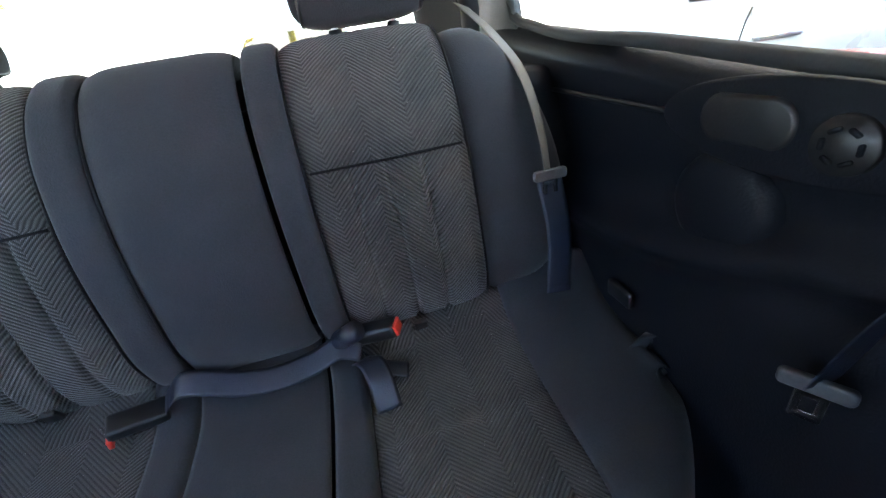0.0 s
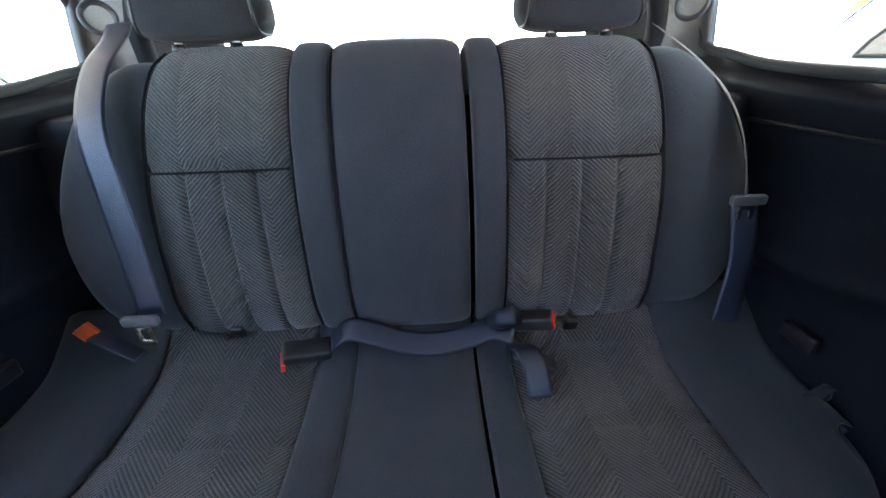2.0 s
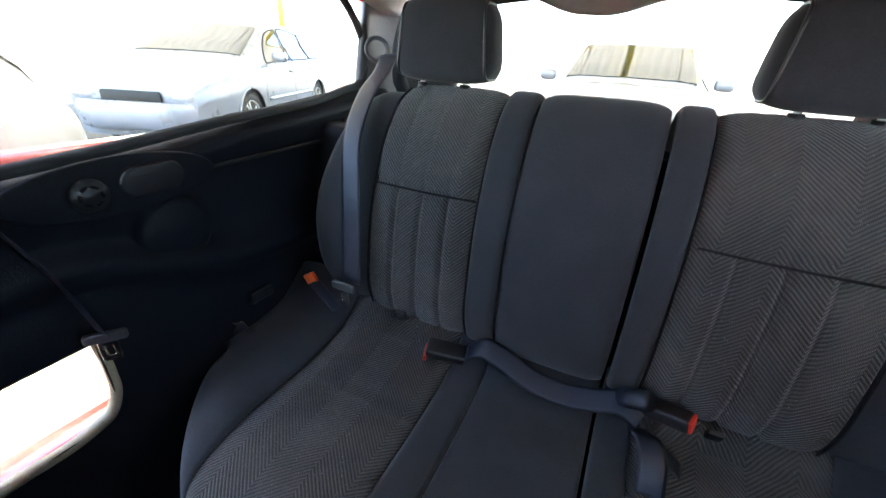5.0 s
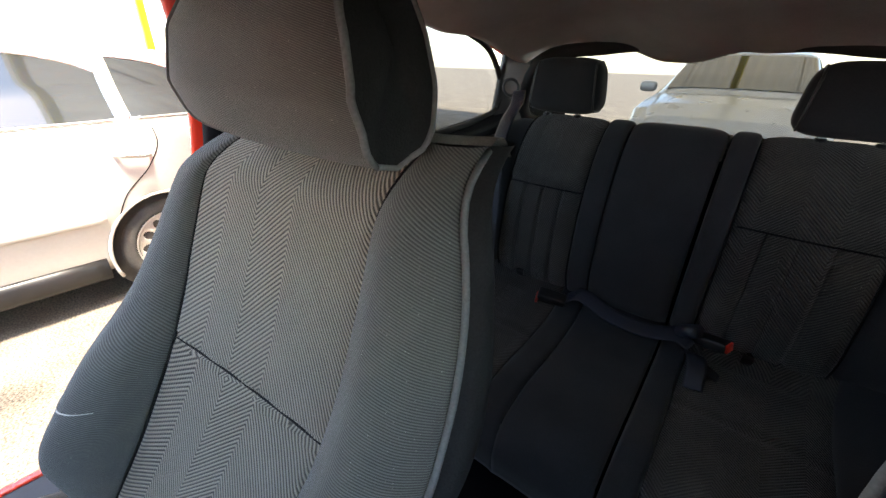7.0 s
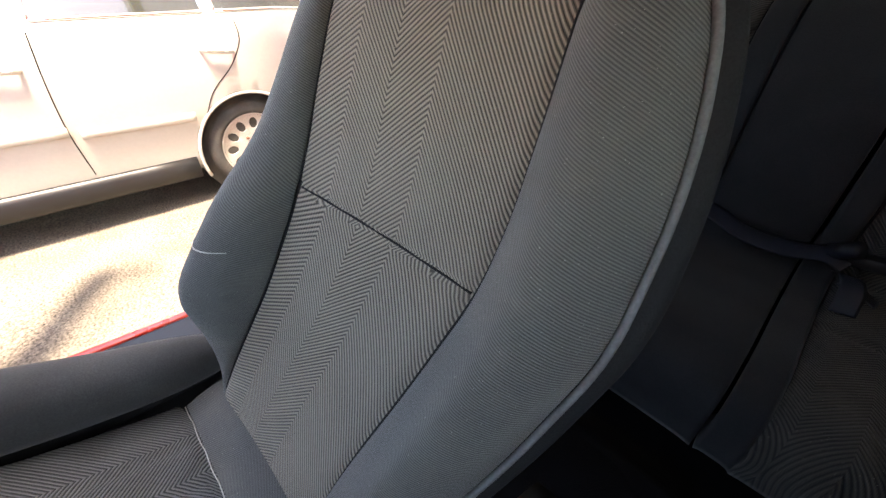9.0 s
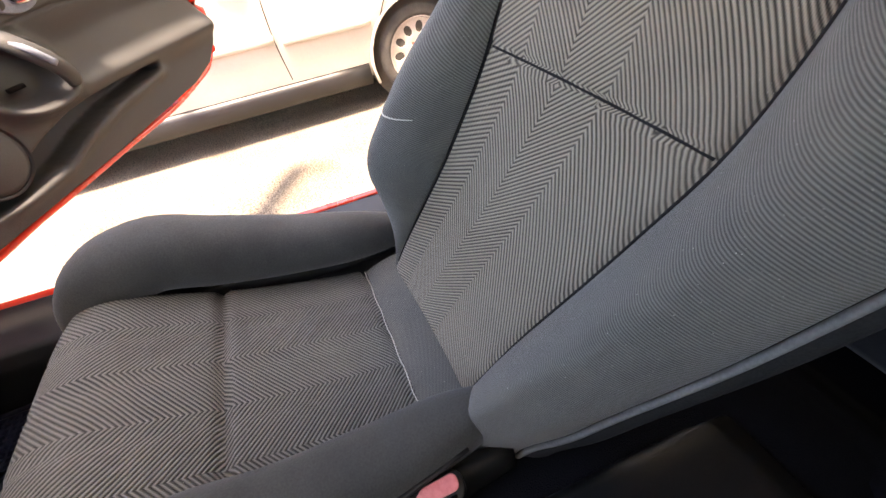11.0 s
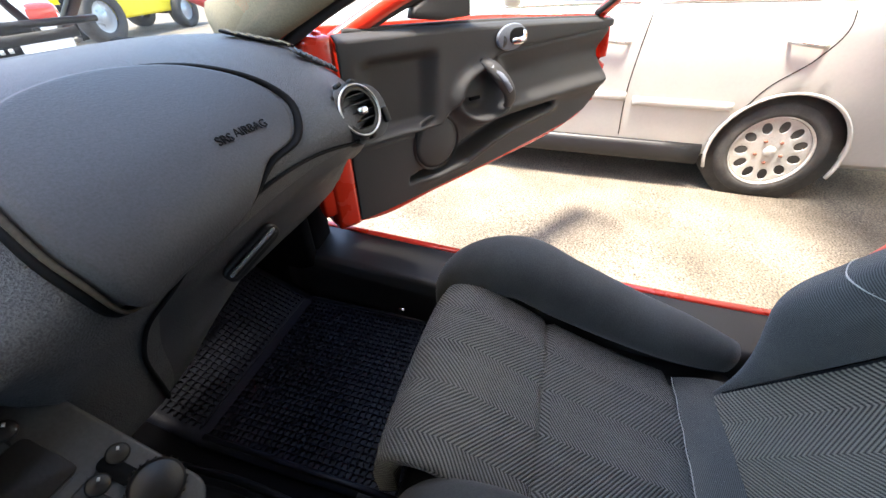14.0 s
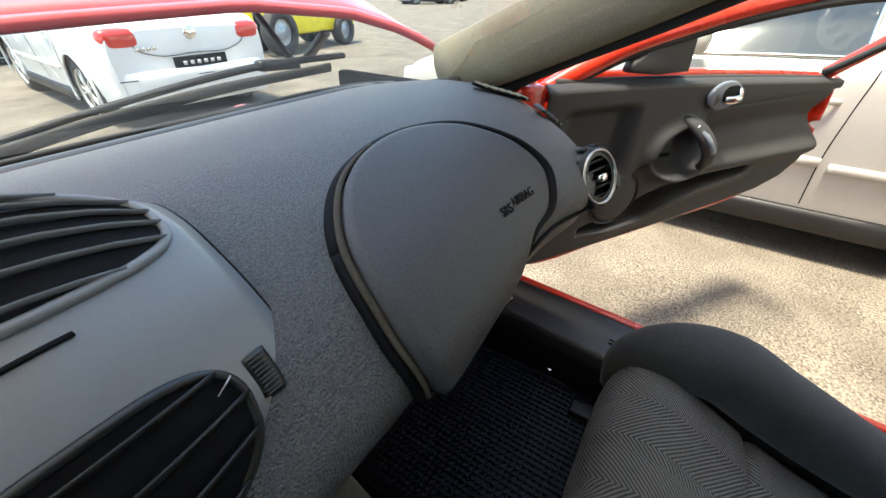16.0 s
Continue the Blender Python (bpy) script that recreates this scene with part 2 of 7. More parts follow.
# Dark print; also paints the shade inside vents and gaps.
INK_SHADE = surface("print_and_shade_dark", (0.005, 0.005, 0.006), 0.7, vary=0.1, spec=0.12)
PALEPRINT = surface("printed_pale", (0.5, 0.5, 0.5), 0.6, vary=0.1)


# ---- mesh helpers ----
def link(name, bm, material, parent=None, label="", smooth=True):
    me = bpy.data.meshes.new(name)
    bm.normal_update()
    bm.to_mesh(me)
    bm.free()
    me.materials.append(material)
    if smooth:
        for p in me.polygons:
            p.use_smooth = True
    ob = new(name, me)
    if parent:
        ob.parent = parent
        ob.matrix_parent_inverse = parent.matrix_world.inverted()
    if label:
        ob["label"] = label
    return ob


def part(name, bm, material, parent, label="", smooth=True):
    """One mesh object under a thing or a part."""
    return link(name, bm, material, parent, label, smooth)


def thing(name, place, label, category, group="", kind=""):
    ob = new(name)
    ob.location = place
    ob.matrix_world = Matrix.Translation(place)
    ob.empty_display_size = 0.05
    return tagged(ob, label, category, group, kind)


def solid(ob, thick, offset=-1.0):
    md = ob.modifiers.new("thickness", "SOLIDIFY")
    md.thickness, md.offset = thick, offset
    return ob


def bevelled(ob, width, segments=2):
    md = ob.modifiers.new("edges", "BEVEL")
    md.width, md.segments, md.limit_method = width, segments, "ANGLE"
    return ob


def smooth_curve(pts, n):
    """A smooth curve through the given points, n + 1 samples at even steps."""
    p = np.array(pts, float)
    d = np.r_[0, np.cumsum(np.linalg.norm(np.diff(p, axis=0), axis=1))]
    tang = np.gradient(p, d, axis=0)
    out = []
    for s in np.linspace(0, d[-1], n + 1):
        i = min(max(int(np.searchsorted(d, s) - 1), 0), len(d) - 2)
        h = d[i + 1] - d[i]
        q = (s - d[i]) / h
        out.append((2 * q**3 - 3 * q**2 + 1) * p[i] + (q**3 - 2 * q**2 + q) * h * tang[i]
                   + (3 * q**2 - 2 * q**3) * p[i + 1] + (q**3 - q**2) * h * tang[i + 1])
    return np.array(out)


def grid(f, nu, nv, ring=False):
    """A sheet: f(u, v) gives a place, and a pair for the cloth's lie in metres."""
    bm = bmesh.new()
    uvl = bm.loops.layers.uv.new("UVMap")
    rows, lie = [], {}
    for j in range(nv + 1):
        row = []
        for i in range(nu + (0 if ring else 1)):
            co, uv = f(i / nu, j / nv)
            vert = bm.verts.new(co)
            lie[vert] = uv
            row.append(vert)
        rows.append(row)
    for j in range(nv):
        for i in range(nu):
            k = (i + 1) % len(rows[j])
            face = bm.faces.new((rows[j][i], rows[j][k], rows[j + 1][k], rows[j + 1][i]))
            for lp in face.loops:
                lp[uvl].uv = lie[lp.vert]
    return bm


def sweep(pts, radii, n=14, side=(1, 0, 0), samples=0, power=1.0, caps=True):
    """A tube along pts; radii holds (across, out) at each point; side is the way of 'across'."""
    if samples:
        both = np.hstack([np.array(pts, float), np.array(radii, float)])
        both = smooth_curve(both, samples)
        pts, radii = both[:, :3], both[:, 3:]
    pts = np.array(pts, float)
    tang = np.gradient(pts, axis=0)
    bm = bmesh.new()
    uvl = bm.loops.layers.uv.new("UVMap")
    rings, lie = [], {}
    d = np.r_[0, np.cumsum(np.linalg.norm(np.diff(pts, axis=0), axis=1))]
    for p, t, (a, b), s in zip(pts, tang, radii, d):
        t = Vector(t).normalized()
        x = Vector(side)
        x = (x - t * x.dot(t)).normalized()
        y = t.cross(x)
        ring = []
        for k in range(n):
            c, q = math.cos(2 * math.pi * k / n), math.sin(2 * math.pi * k / n)
            c, q = math.copysign(abs(c) ** power, c), math.copysign(abs(q) ** power, q)
            vert = bm.verts.new(Vector(p) + x * (a * c) + y * (b * q))
            lie[vert] = (k / n * 2 * math.pi * (abs(a) + abs(b)) / 2, s)
            ring.append(vert)
        rings.append(ring)
    for r, q in zip(rings, rings[1:]):
        for k in range(n):
            face = bm.faces.new((r[k], r[(k + 1) % n], q[(k + 1) % n], q[k]))
            for lp in face.loops:
                lp[uvl].uv = lie[lp.vert]
    if caps:
        bm.faces.new(rings[0][::-1])
        bm.faces.new(rings[-1])
    bmesh.ops.recalc_face_normals(bm, faces=bm.faces)
    return bm


def cord(pts, r, samples=24, n=8):
    return sweep(pts, [(r, r)] * len(pts), n, (0.31, 0.52, 0.8), samples)


def box(sx, sy, sz, m=None, bevel=0.0, segments=2):
    bm = bmesh.new()
    bmesh.ops.create_cube(bm, size=1.0, matrix=(m or Matrix()) @ Matrix.Diagonal((sx, sy, sz, 1)))
    if bevel:
        bmesh.ops.bevel(bm, geom=bm.edges[:], offset=bevel, segments=segments, affect="EDGES", profile=0.6)
    return bm


def bm_moved(bm, m):
    bmesh.ops.transform(bm, matrix=m, verts=bm.verts)
    return bm


def block(x0, x1, y0, y1, z0, z1, bevel=0.0):
    return box(x1 - x0, y1 - y0, z1 - z0, pose((x0 + x1) / 2, (y0 + y1) / 2, (z0 + z1) / 2), bevel)


def tube(r0, r1, z0, z1, m=None, n=32, inner=0.0):
    """A round or ring-shaped body along its own z."""
    bm = bmesh.new()
    prof = [(inner, z0), (r0, z0), (r1, z1), (inner, z1)]
    return lathe(prof, m, n, bm)


def lathe(prof, m=None, n=32, bm=None):
    bm = bm or bmesh.new()
    m = m or Matrix()
    rings = []
    for r, z in prof:
        if r < 1e-6:
            rings.append([bm.verts.new(m @ Vector((0, 0, z)))])
        else:
            rings.append([bm.verts.new(m @ Vector((r * math.cos(2 * math.pi * k / n), r * math.sin(2 * math.pi * k / n), z))) for k in range(n)])
    for a, b in zip(rings, rings[1:]):
        for k in range(n):
            va = [a[k % len(a)], a[(k + 1) % len(a)]] if len(a) > 1 else [a[0]]
            vb = [b[(k + 1) % len(b)], b[k % len(b)]] if len(b) > 1 else [b[0]]
            if len(va) + len(vb) > 2:
                bm.faces.new(va + vb)
    bmesh.ops.recalc_face_normals(bm, faces=bm.faces)
    return bm


def plate(outline, thick, m=None, bevel=0.0, holes=()):
    """A flat piece from an outline in its own xy, thick along z, with holes."""
    bm = bmesh.new()
    m = m or Matrix()
    loops = [outline, *holes]
    edges = []
    for lp in loops:
        vs = [bm.verts.new((x, y, 0)) for x, y in lp]
        edges += [bm.edges.new((a, b)) for a, b in zip(vs, vs[1:] + vs[:1])]
    if holes:
        bmesh.ops.triangle_fill(bm, use_beauty=True, edges=edges)
    else:
        bm.faces.new(list(bm.verts))
    ext = bmesh.ops.extrude_face_region(bm, geom=bm.faces[:])
    for v in ext["geom"]:
        if isinstance(v, bmesh.types.BMVert):
            v.co.z += thick
    bmesh.ops.recalc_face_normals(bm, faces=bm.faces)
    if bevel:
        sharp = [e for e in bm.edges if len(e.link_faces) == 2 and e.calc_face_angle() > 0.7 and abs(e.verts[0].co.z - e.verts[1].co.z) < 1e-5]
        bmesh.ops.bevel(bm, geom=sharp, offset=bevel, segments=2, affect="EDGES", profile=0.6)
    bmesh.ops.transform(bm, matrix=m, verts=bm.verts)
    return bm


def rounded(w, h, r, n=6, power=None):
    """The outline of a rounded rectangle."""
    out = []
    for cx, cy, a in ((w / 2 - r, h / 2 - r, 0), (-w / 2 + r, h / 2 - r, 90), (-w / 2 + r, -h / 2 + r, 180), (w / 2 - r, -h / 2 + r, 270)):
        out += [(cx + r * math.cos(radians(a + 90 * k / n)), cy + r * math.sin(radians(a + 90 * k / n))) for k in range(n + 1)]
    return out


def oval(rx, ry, n=32, cx=0.0, cy=0.0):
    return [(cx + rx * math.cos(2 * math.pi * k / n), cy + ry * math.sin(2 * math.pi * k / n)) for k in range(n)]


def pillow(cx, cy, cz, hx, hy, hz, e=0.45, n=20, m=None, taper=0.0, lean=0.0):
    """A padded block with soft edges."""
    def f(u, v):
        a, b = 2 * math.pi * u, math.pi * (v - 0.5)
        pw = lambda q, p: math.copysign(abs(q) ** p, q)  # noqa: E731
        x, y, z = pw(math.cos(b), e) * pw(math.cos(a), e), pw(math.cos(b), e) * pw(math.sin(a), e), pw(math.sin(b), e)
        k = 1 - taper * (z + 1) / 2
        co = Vector((cx + hx * x * k, cy + hy * y * k + lean * (z + 1), cz + hz * z))
        return (m @ co if m else co), (hx * x * k + hy * y, hz * z)
    bm = grid(f, 2 * n, n, ring=True)
    bmesh.ops.remove_doubles(bm, verts=bm.verts, dist=1e-5)
    bmesh.ops.recalc_face_normals(bm, faces=bm.faces)
    return bm


def words(text, size, m, depth, material, parent, name="lettering", label=""):
    """Raised or printed words in the built-in type, turned into a mesh."""
    cu = bpy.data.curves.new(name, "FONT")
    cu.body, cu.size, cu.extrude, cu.align_x, cu.align_y = text, size, depth, "CENTER", "CENTER"
    tmp = bpy.data.objects.new("tmp", cu)
    me = bpy.data.meshes.new_from_object(tmp)
    bpy.data.objects.remove(tmp)
    me.transform(m)
    me.materials.clear()
    me.materials.append(material)
    ob = new(name, me)
    if parent:
        ob.parent = parent
        ob.matrix_parent_inverse = parent.matrix_world.inverted()
    if label:
        ob["label"] = label
    return ob


# ---- ground ----
def ground_sheet():
    def f(u, v):
        x, y = (u - 0.5), (v - 0.5)
        x, y = math.copysign(abs(2 * x) ** 2.6, x) * 220, math.copysign(abs(2 * y) ** 2.6, y) * 220
        near = max(0.0, 1 - math.hypot(x, y) / 12)
        return (x, y, near * 0.010 * noise.noise((x * 2.2, y * 2.2, 0.3))), (x, y)
    g = link("ground", grid(f, 110, 110), GROUND)
    return tagged(g, "sun-bleached gritty concrete yard ground with stains", "ground", kind="structure")


ground_sheet()

REAR_THINGS = {"rear_bench", "rear_headrest", "side_trim_panel", "seat_belt", "lap_belt", "belt_buckle", "belt_roll", "belt_loop", "anchor_slot", "window_1", "window_2"}

# ---- the red car that the camera is in: its shell ----
FLOOR_Z, SIDE_X = 0.28, 0.66
body = thing("car_body", (0, 0, 0.2), "red two-door hatchback body shell with bare sills and pillars", "car body", kind="structure")


def sill_x(y):
    return 0.765 + 0.065 * max(0.0, min(1.0, (0.1 - y) / 1.05)) ** 1.3


def floor_pan():
    def f(u, v):
        x, y = -0.70 + 1.40 * u, -1.30 + 2.4 * v
        tunnel = 0.13 * max(0.0, 1 - (abs(x) / 0.15) ** 4) * min(1, max(0, (0.62 - y) / 0.15))
        rise = 0.16 * max(0.0, (-0.95 - y) / 0.35)
        return (x, y, FLOOR_Z - 0.03 + tunnel + rise), (x, y)
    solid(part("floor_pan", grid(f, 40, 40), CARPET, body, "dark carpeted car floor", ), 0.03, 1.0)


floor_pan()
for s, tag in ((-1, "right"), (1, "left")):
    def sill_shape(u, v, s=s):
        y = -1.02 + 1.36 * v
        edge = sill_x(y)
        prof = [(edge - 0.150, FLOOR_Z - 0.02), (edge - 0.140, 0.385), (edge - 0.125, 0.415), (edge - 0.075, 0.424), (edge - 0.030, 0.432), (edge - 0.010, 0.436)]
        k = u * (len(prof) - 1)
        i = min(int(k), len(prof) - 2)
        a, b = prof[i], prof[i + 1]
        x, z = a[0] + (b[0] - a[0]) * (k - i), a[1] + (b[1] - a[1]) * (k - i)
        return (s * x, y, z), (x, y)
    solid(part("sill_trim", grid(sill_shape, 20, 30), BLACK, body, "black plastic sill trim"), 0.004)
    def lip(u, v, s=s):
        y = -1.06 + 1.40 * v
        edge = sill_x(y)
        prof = [(edge - 0.012, 0.430), (edge - 0.008, 0.440), (edge + 0.000, 0.442), (edge + 0.010, 0.436), (edge + 0.024, 0.40), (edge + 0.040, 0.30), (edge + 0.02, 0.20)]
        k = u * (len(prof) - 1)
        i = min(int(k), len(prof) - 2)
        a, b = prof[i], prof[i + 1]
        x, z = a[0] + (b[0] - a[0]) * (k - i), a[1] + (b[1] - a[1]) * (k - i)
        return (s * x, y, z), (x, y)
    solid(part("sill_panel", grid(lip, 24, 30), RED, body, "red painted sill"), 0.004)
    ribs = [[(s * (sill_x(y) - o), y, 0.4255 + 0.0004 * o * 100) for y in np.linspace(-0.55, 0.02, 8)] for o in (0.060, 0.072, 0.084)]
    for pts in ribs:
        part("sill_rib", sweep(pts, [(0.0022, 0.003)] * len(pts), 6), BLACK, body)

# underbody skirt that closes the floor to the sides, and the firewall
part("firewall", block(-0.72, 0.72, -1.36, -1.30, 0.20, 0.89), CARPET, body)
part("bench_back_board", block(-0.62, 0.62, 1.33, 1.37, 0.34, 0.97, 0.01), CARPET, body)
part("kick_panel", block(-0.715, -0.685, -1.30, -0.93, 0.26, 0.95, 0.01), CARPET, body, "dark carpeted footwell side")
part("kick_panel", block(0.685, 0.715, -1.30, -0.93, 0.26, 0.95, 0.01), CARPET, body)
part("rear_bulkhead", block(-0.64, 0.64, 0.42, 0.50, 0.24, 0.40, 0.02), CARPET, body)
part("boot_floor", block(-0.70, 0.70, 1.02, 1.95, 0.30, 0.34), CARPET, body)
part("tailgate_lower", block(-0.70, 0.70, 1.80, 1.88, 0.30, 0.96, 0.02), RED, body)


# roof, pillars
def roof_z(x, y):
    z = float(np.interp(y, [-0.45, -0.30, 0.1, 0.6, 1.1, 1.4, 1.56], [1.235, 1.275, 1.355, 1.405, 1.385, 1.345, 1.300]))
    return z - 0.075 * (abs(x) / 0.62) ** 3.2


def roof_outer(u, v):
    x, y = (u - 0.5) * (1.18 + 0.14 * min(1.0, v * 3.0)), -0.48 + 2.10 * v
    return (x, y, roof_z(x, y) + 0.035), (x, y)


def roof_liner(u, v):
    x, y = (u - 0.5) * 1.19, -0.46 + 2.02 * v
    sag = max(0.0, (y - 0.55) / 1.0)
    fold = 0.022 * sag * math.sin(9 * x + 3.5 * y) + 0.034 * sag * noise.noise((2.6 * x, 5.0 * y, 1.7)) + 0.018 * sag * noise.noise((9 * x, 3.0 * y, 4.1))
    drop = 0.055 * sag * max(0.0, x + 0.25)
    return (x, y, roof_z(x, y) - 0.010 - 0.026 * sag + fold - drop), (x, y)


solid(part("roof_skin", grid(roof_outer, 30, 30), RED, body, "red roof skin"), 0.004)
liner = solid(link("ceiling", grid(roof_liner, 60, 80), LINER), 0.003, 1.0)
tagged(liner, "sagging grey-beige cloth headliner with loose folds", "headliner", kind="structure")

for s in (-1, 1):
    base = [(s * 0.735, -1.02, 0.965), (s * 0.715, -0.86, 1.035), (s * 0.685, -0.66, 1.125), (s * 0.635, -0.46, 1.215), (s * 0.58, -0.28, 1.275)]
    part("windscreen_pillar", sweep(base, [(0.035, 0.060), (0.035, 0.060), (0.034, 0.056), (0.034, 0.050), (0.034, 0.046)], 16, (1, 0, 0), 24), PILLAR, body, "grey windscreen pillar trim, warm light put into its beige")
    outer = [(s * 0.785, -0.98, 0.93), (s * 0.765, -0.84, 1.01), (s * 0.735, -0.64, 1.105), (s * 0.685, -0.44, 1.20), (s * 0.63, -0.24, 1.275), (s * 0.625, 0.15, 1.335), (s * 0.655, 0.6, 1.355), (s * 0.66, 1.0, 1.345), (s * 0.66, 1.35, 1.30), (s * 0.64, 1.62, 1.22)]
    part("roof_rail", sweep(outer, [(0.020, 0.030)] * len(outer), 12, (1, 0, 0), 50), RED, body, "red roof rail")
    seal = [(x - s * 0.028, y + 0.012, z - 0.030) for x, y, z in outer[:6]]
    part("door_seal", sweep(seal, [(0.010, 0.012)] * len(seal), 8, (1, 0, 0), 36), RUBBER, body, "black rubber door seal")
    # B pillar and the jamb behind the door
    jamb = [(s * 0.775, 0.28, 0.40), (s * 0.770, 0.33, 0.60), (s * 0.760, 0.40, 0.76), (s * 0.74, 0.44, 0.95), (s * 0.67, 0.44, 1.18), (s * 0.60, 0.40, 1.33)]
    part("door_pillar", sweep(jamb, [(0.035, 0.05), (0.035, 0.05), (0.035, 0.05), (0.03, 0.042), (0.028, 0.036), (0.026, 0.032)], 12, (1, 0, 0), 20), RED, body, "red door pillar")
    inner = [(x - s * 0.035, y + 0.012, z) for x, y, z in jamb]
    part("pillar_trim", sweep(inner, [(0.03, 0.052), (0.03, 0.052), (0.03, 0.052), (0.026, 0.045), (0.024, 0.038), (0.022, 0.034)], 12, (1, 0, 0), 20), PANEL, body)
    # C pillar
    def rear_pillar(u, v, s=s):
        y, z = 1.47 + 0.34 * u - 0.16 * v * u, 0.95 + 0.36 * v
        return (s * (0.672 - 0.16 * u * u - 0.05 * v), y, z), (u, v)
    solid(part("rear_pillar", grid(rear_pillar, 12, 12), TRIMGREY, body, "dark grey rear pillar trim"), 0.02, -1.0 if s < 0 else 1.0)
    # outer quarter panel and front wing
    for y0, z0, z1 in ((0.40, 0.25, 0.44), (0.77 if s < 0 else 0.40, 0.44, 0.70), (0.40, 0.70, 0.955)):       # it leaves the door opening's rear corner free
        part("quarter_panel", block(min(s * 0.74, s * 0.80), max(s * 0.74, s * 0.80), y0, 1.95, z0, z1), RED, body, "red rear quarter panel")
        # Unseen dark block added to plug light leaking in beside the bench.
        part("wheel_arch_lining", block(min(s * 0.685, s * 0.735), max(s * 0.685, s * 0.735), y0, 1.80, min(z0, 0.93), min(z1, 0.93)), CARPET, body)
    part("hinge_pillar", block(min(s * 0.72, s * 0.80), max(s * 0.72, s * 0.80), -1.03, -0.93, 0.62, 0.96, 0.012), RED, body, "red front hinge pillar")
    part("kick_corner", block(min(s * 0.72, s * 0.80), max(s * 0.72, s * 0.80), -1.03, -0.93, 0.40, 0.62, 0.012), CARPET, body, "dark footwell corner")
    part("front_wing", block(min(s * 0.76, s * 0.83), max(s * 0.76, s * 0.83), -1.95, -1.03, 0.30, 0.76, 0.025), RED, body, "red front wing")

for s in (-1, 1):
    part("floor_edge", block(min(s * 0.60, s * 0.72), max(s * 0.60, s * 0.72), 0.30, 1.30, 0.20, 0.262), CARPET, body)
# side windows behind the doors and the closed driver's door window
for s in (-1, 1):
    out = [(0.46, 0.945), (0.62, 0.955), (0.90, 0.985), (1.25, 1.025), (1.36, 1.06), (1.36, 1.13), (1.29, 1.225), (1.08, 1.30), (0.70, 1.335), (0.46, 1.34)]
    lean = Matrix(((0, 0, 1, 0), (1, 0, 0, 0), (0, 1, 0, 0), (0, 0, 0, 1)))
    q = thing("window_1" if s < 0 else "window_2", (s * 0.66, 0.9, 1.1), "fixed rear side window with a black rubber seal", "window", kind="structure")
    ring = smooth_curve([(y, z) for y, z in out] + [out[0]], 60)
    xs = lambda z: 0.668 - 0.05 * max(0.0, z - 0.93) ** 1.1  # noqa: E731
    part("window_seal", sweep([(s * xs(z), y, z) for y, z in ring], [(0.010, 0.010)] * len(ring), 8, (1, 0, 0)), RUBBER, q, "black rubber window seal")
    bm = bmesh.new()
    bm.faces.new([bm.verts.new((s * xs(z), y, z)) for y, z in ring[:-1]])
    bmesh.ops.triangulate(bm, faces=bm.faces)
    part("pane", bm, GLASS_DIRTY, q, "dusty tinted glass")


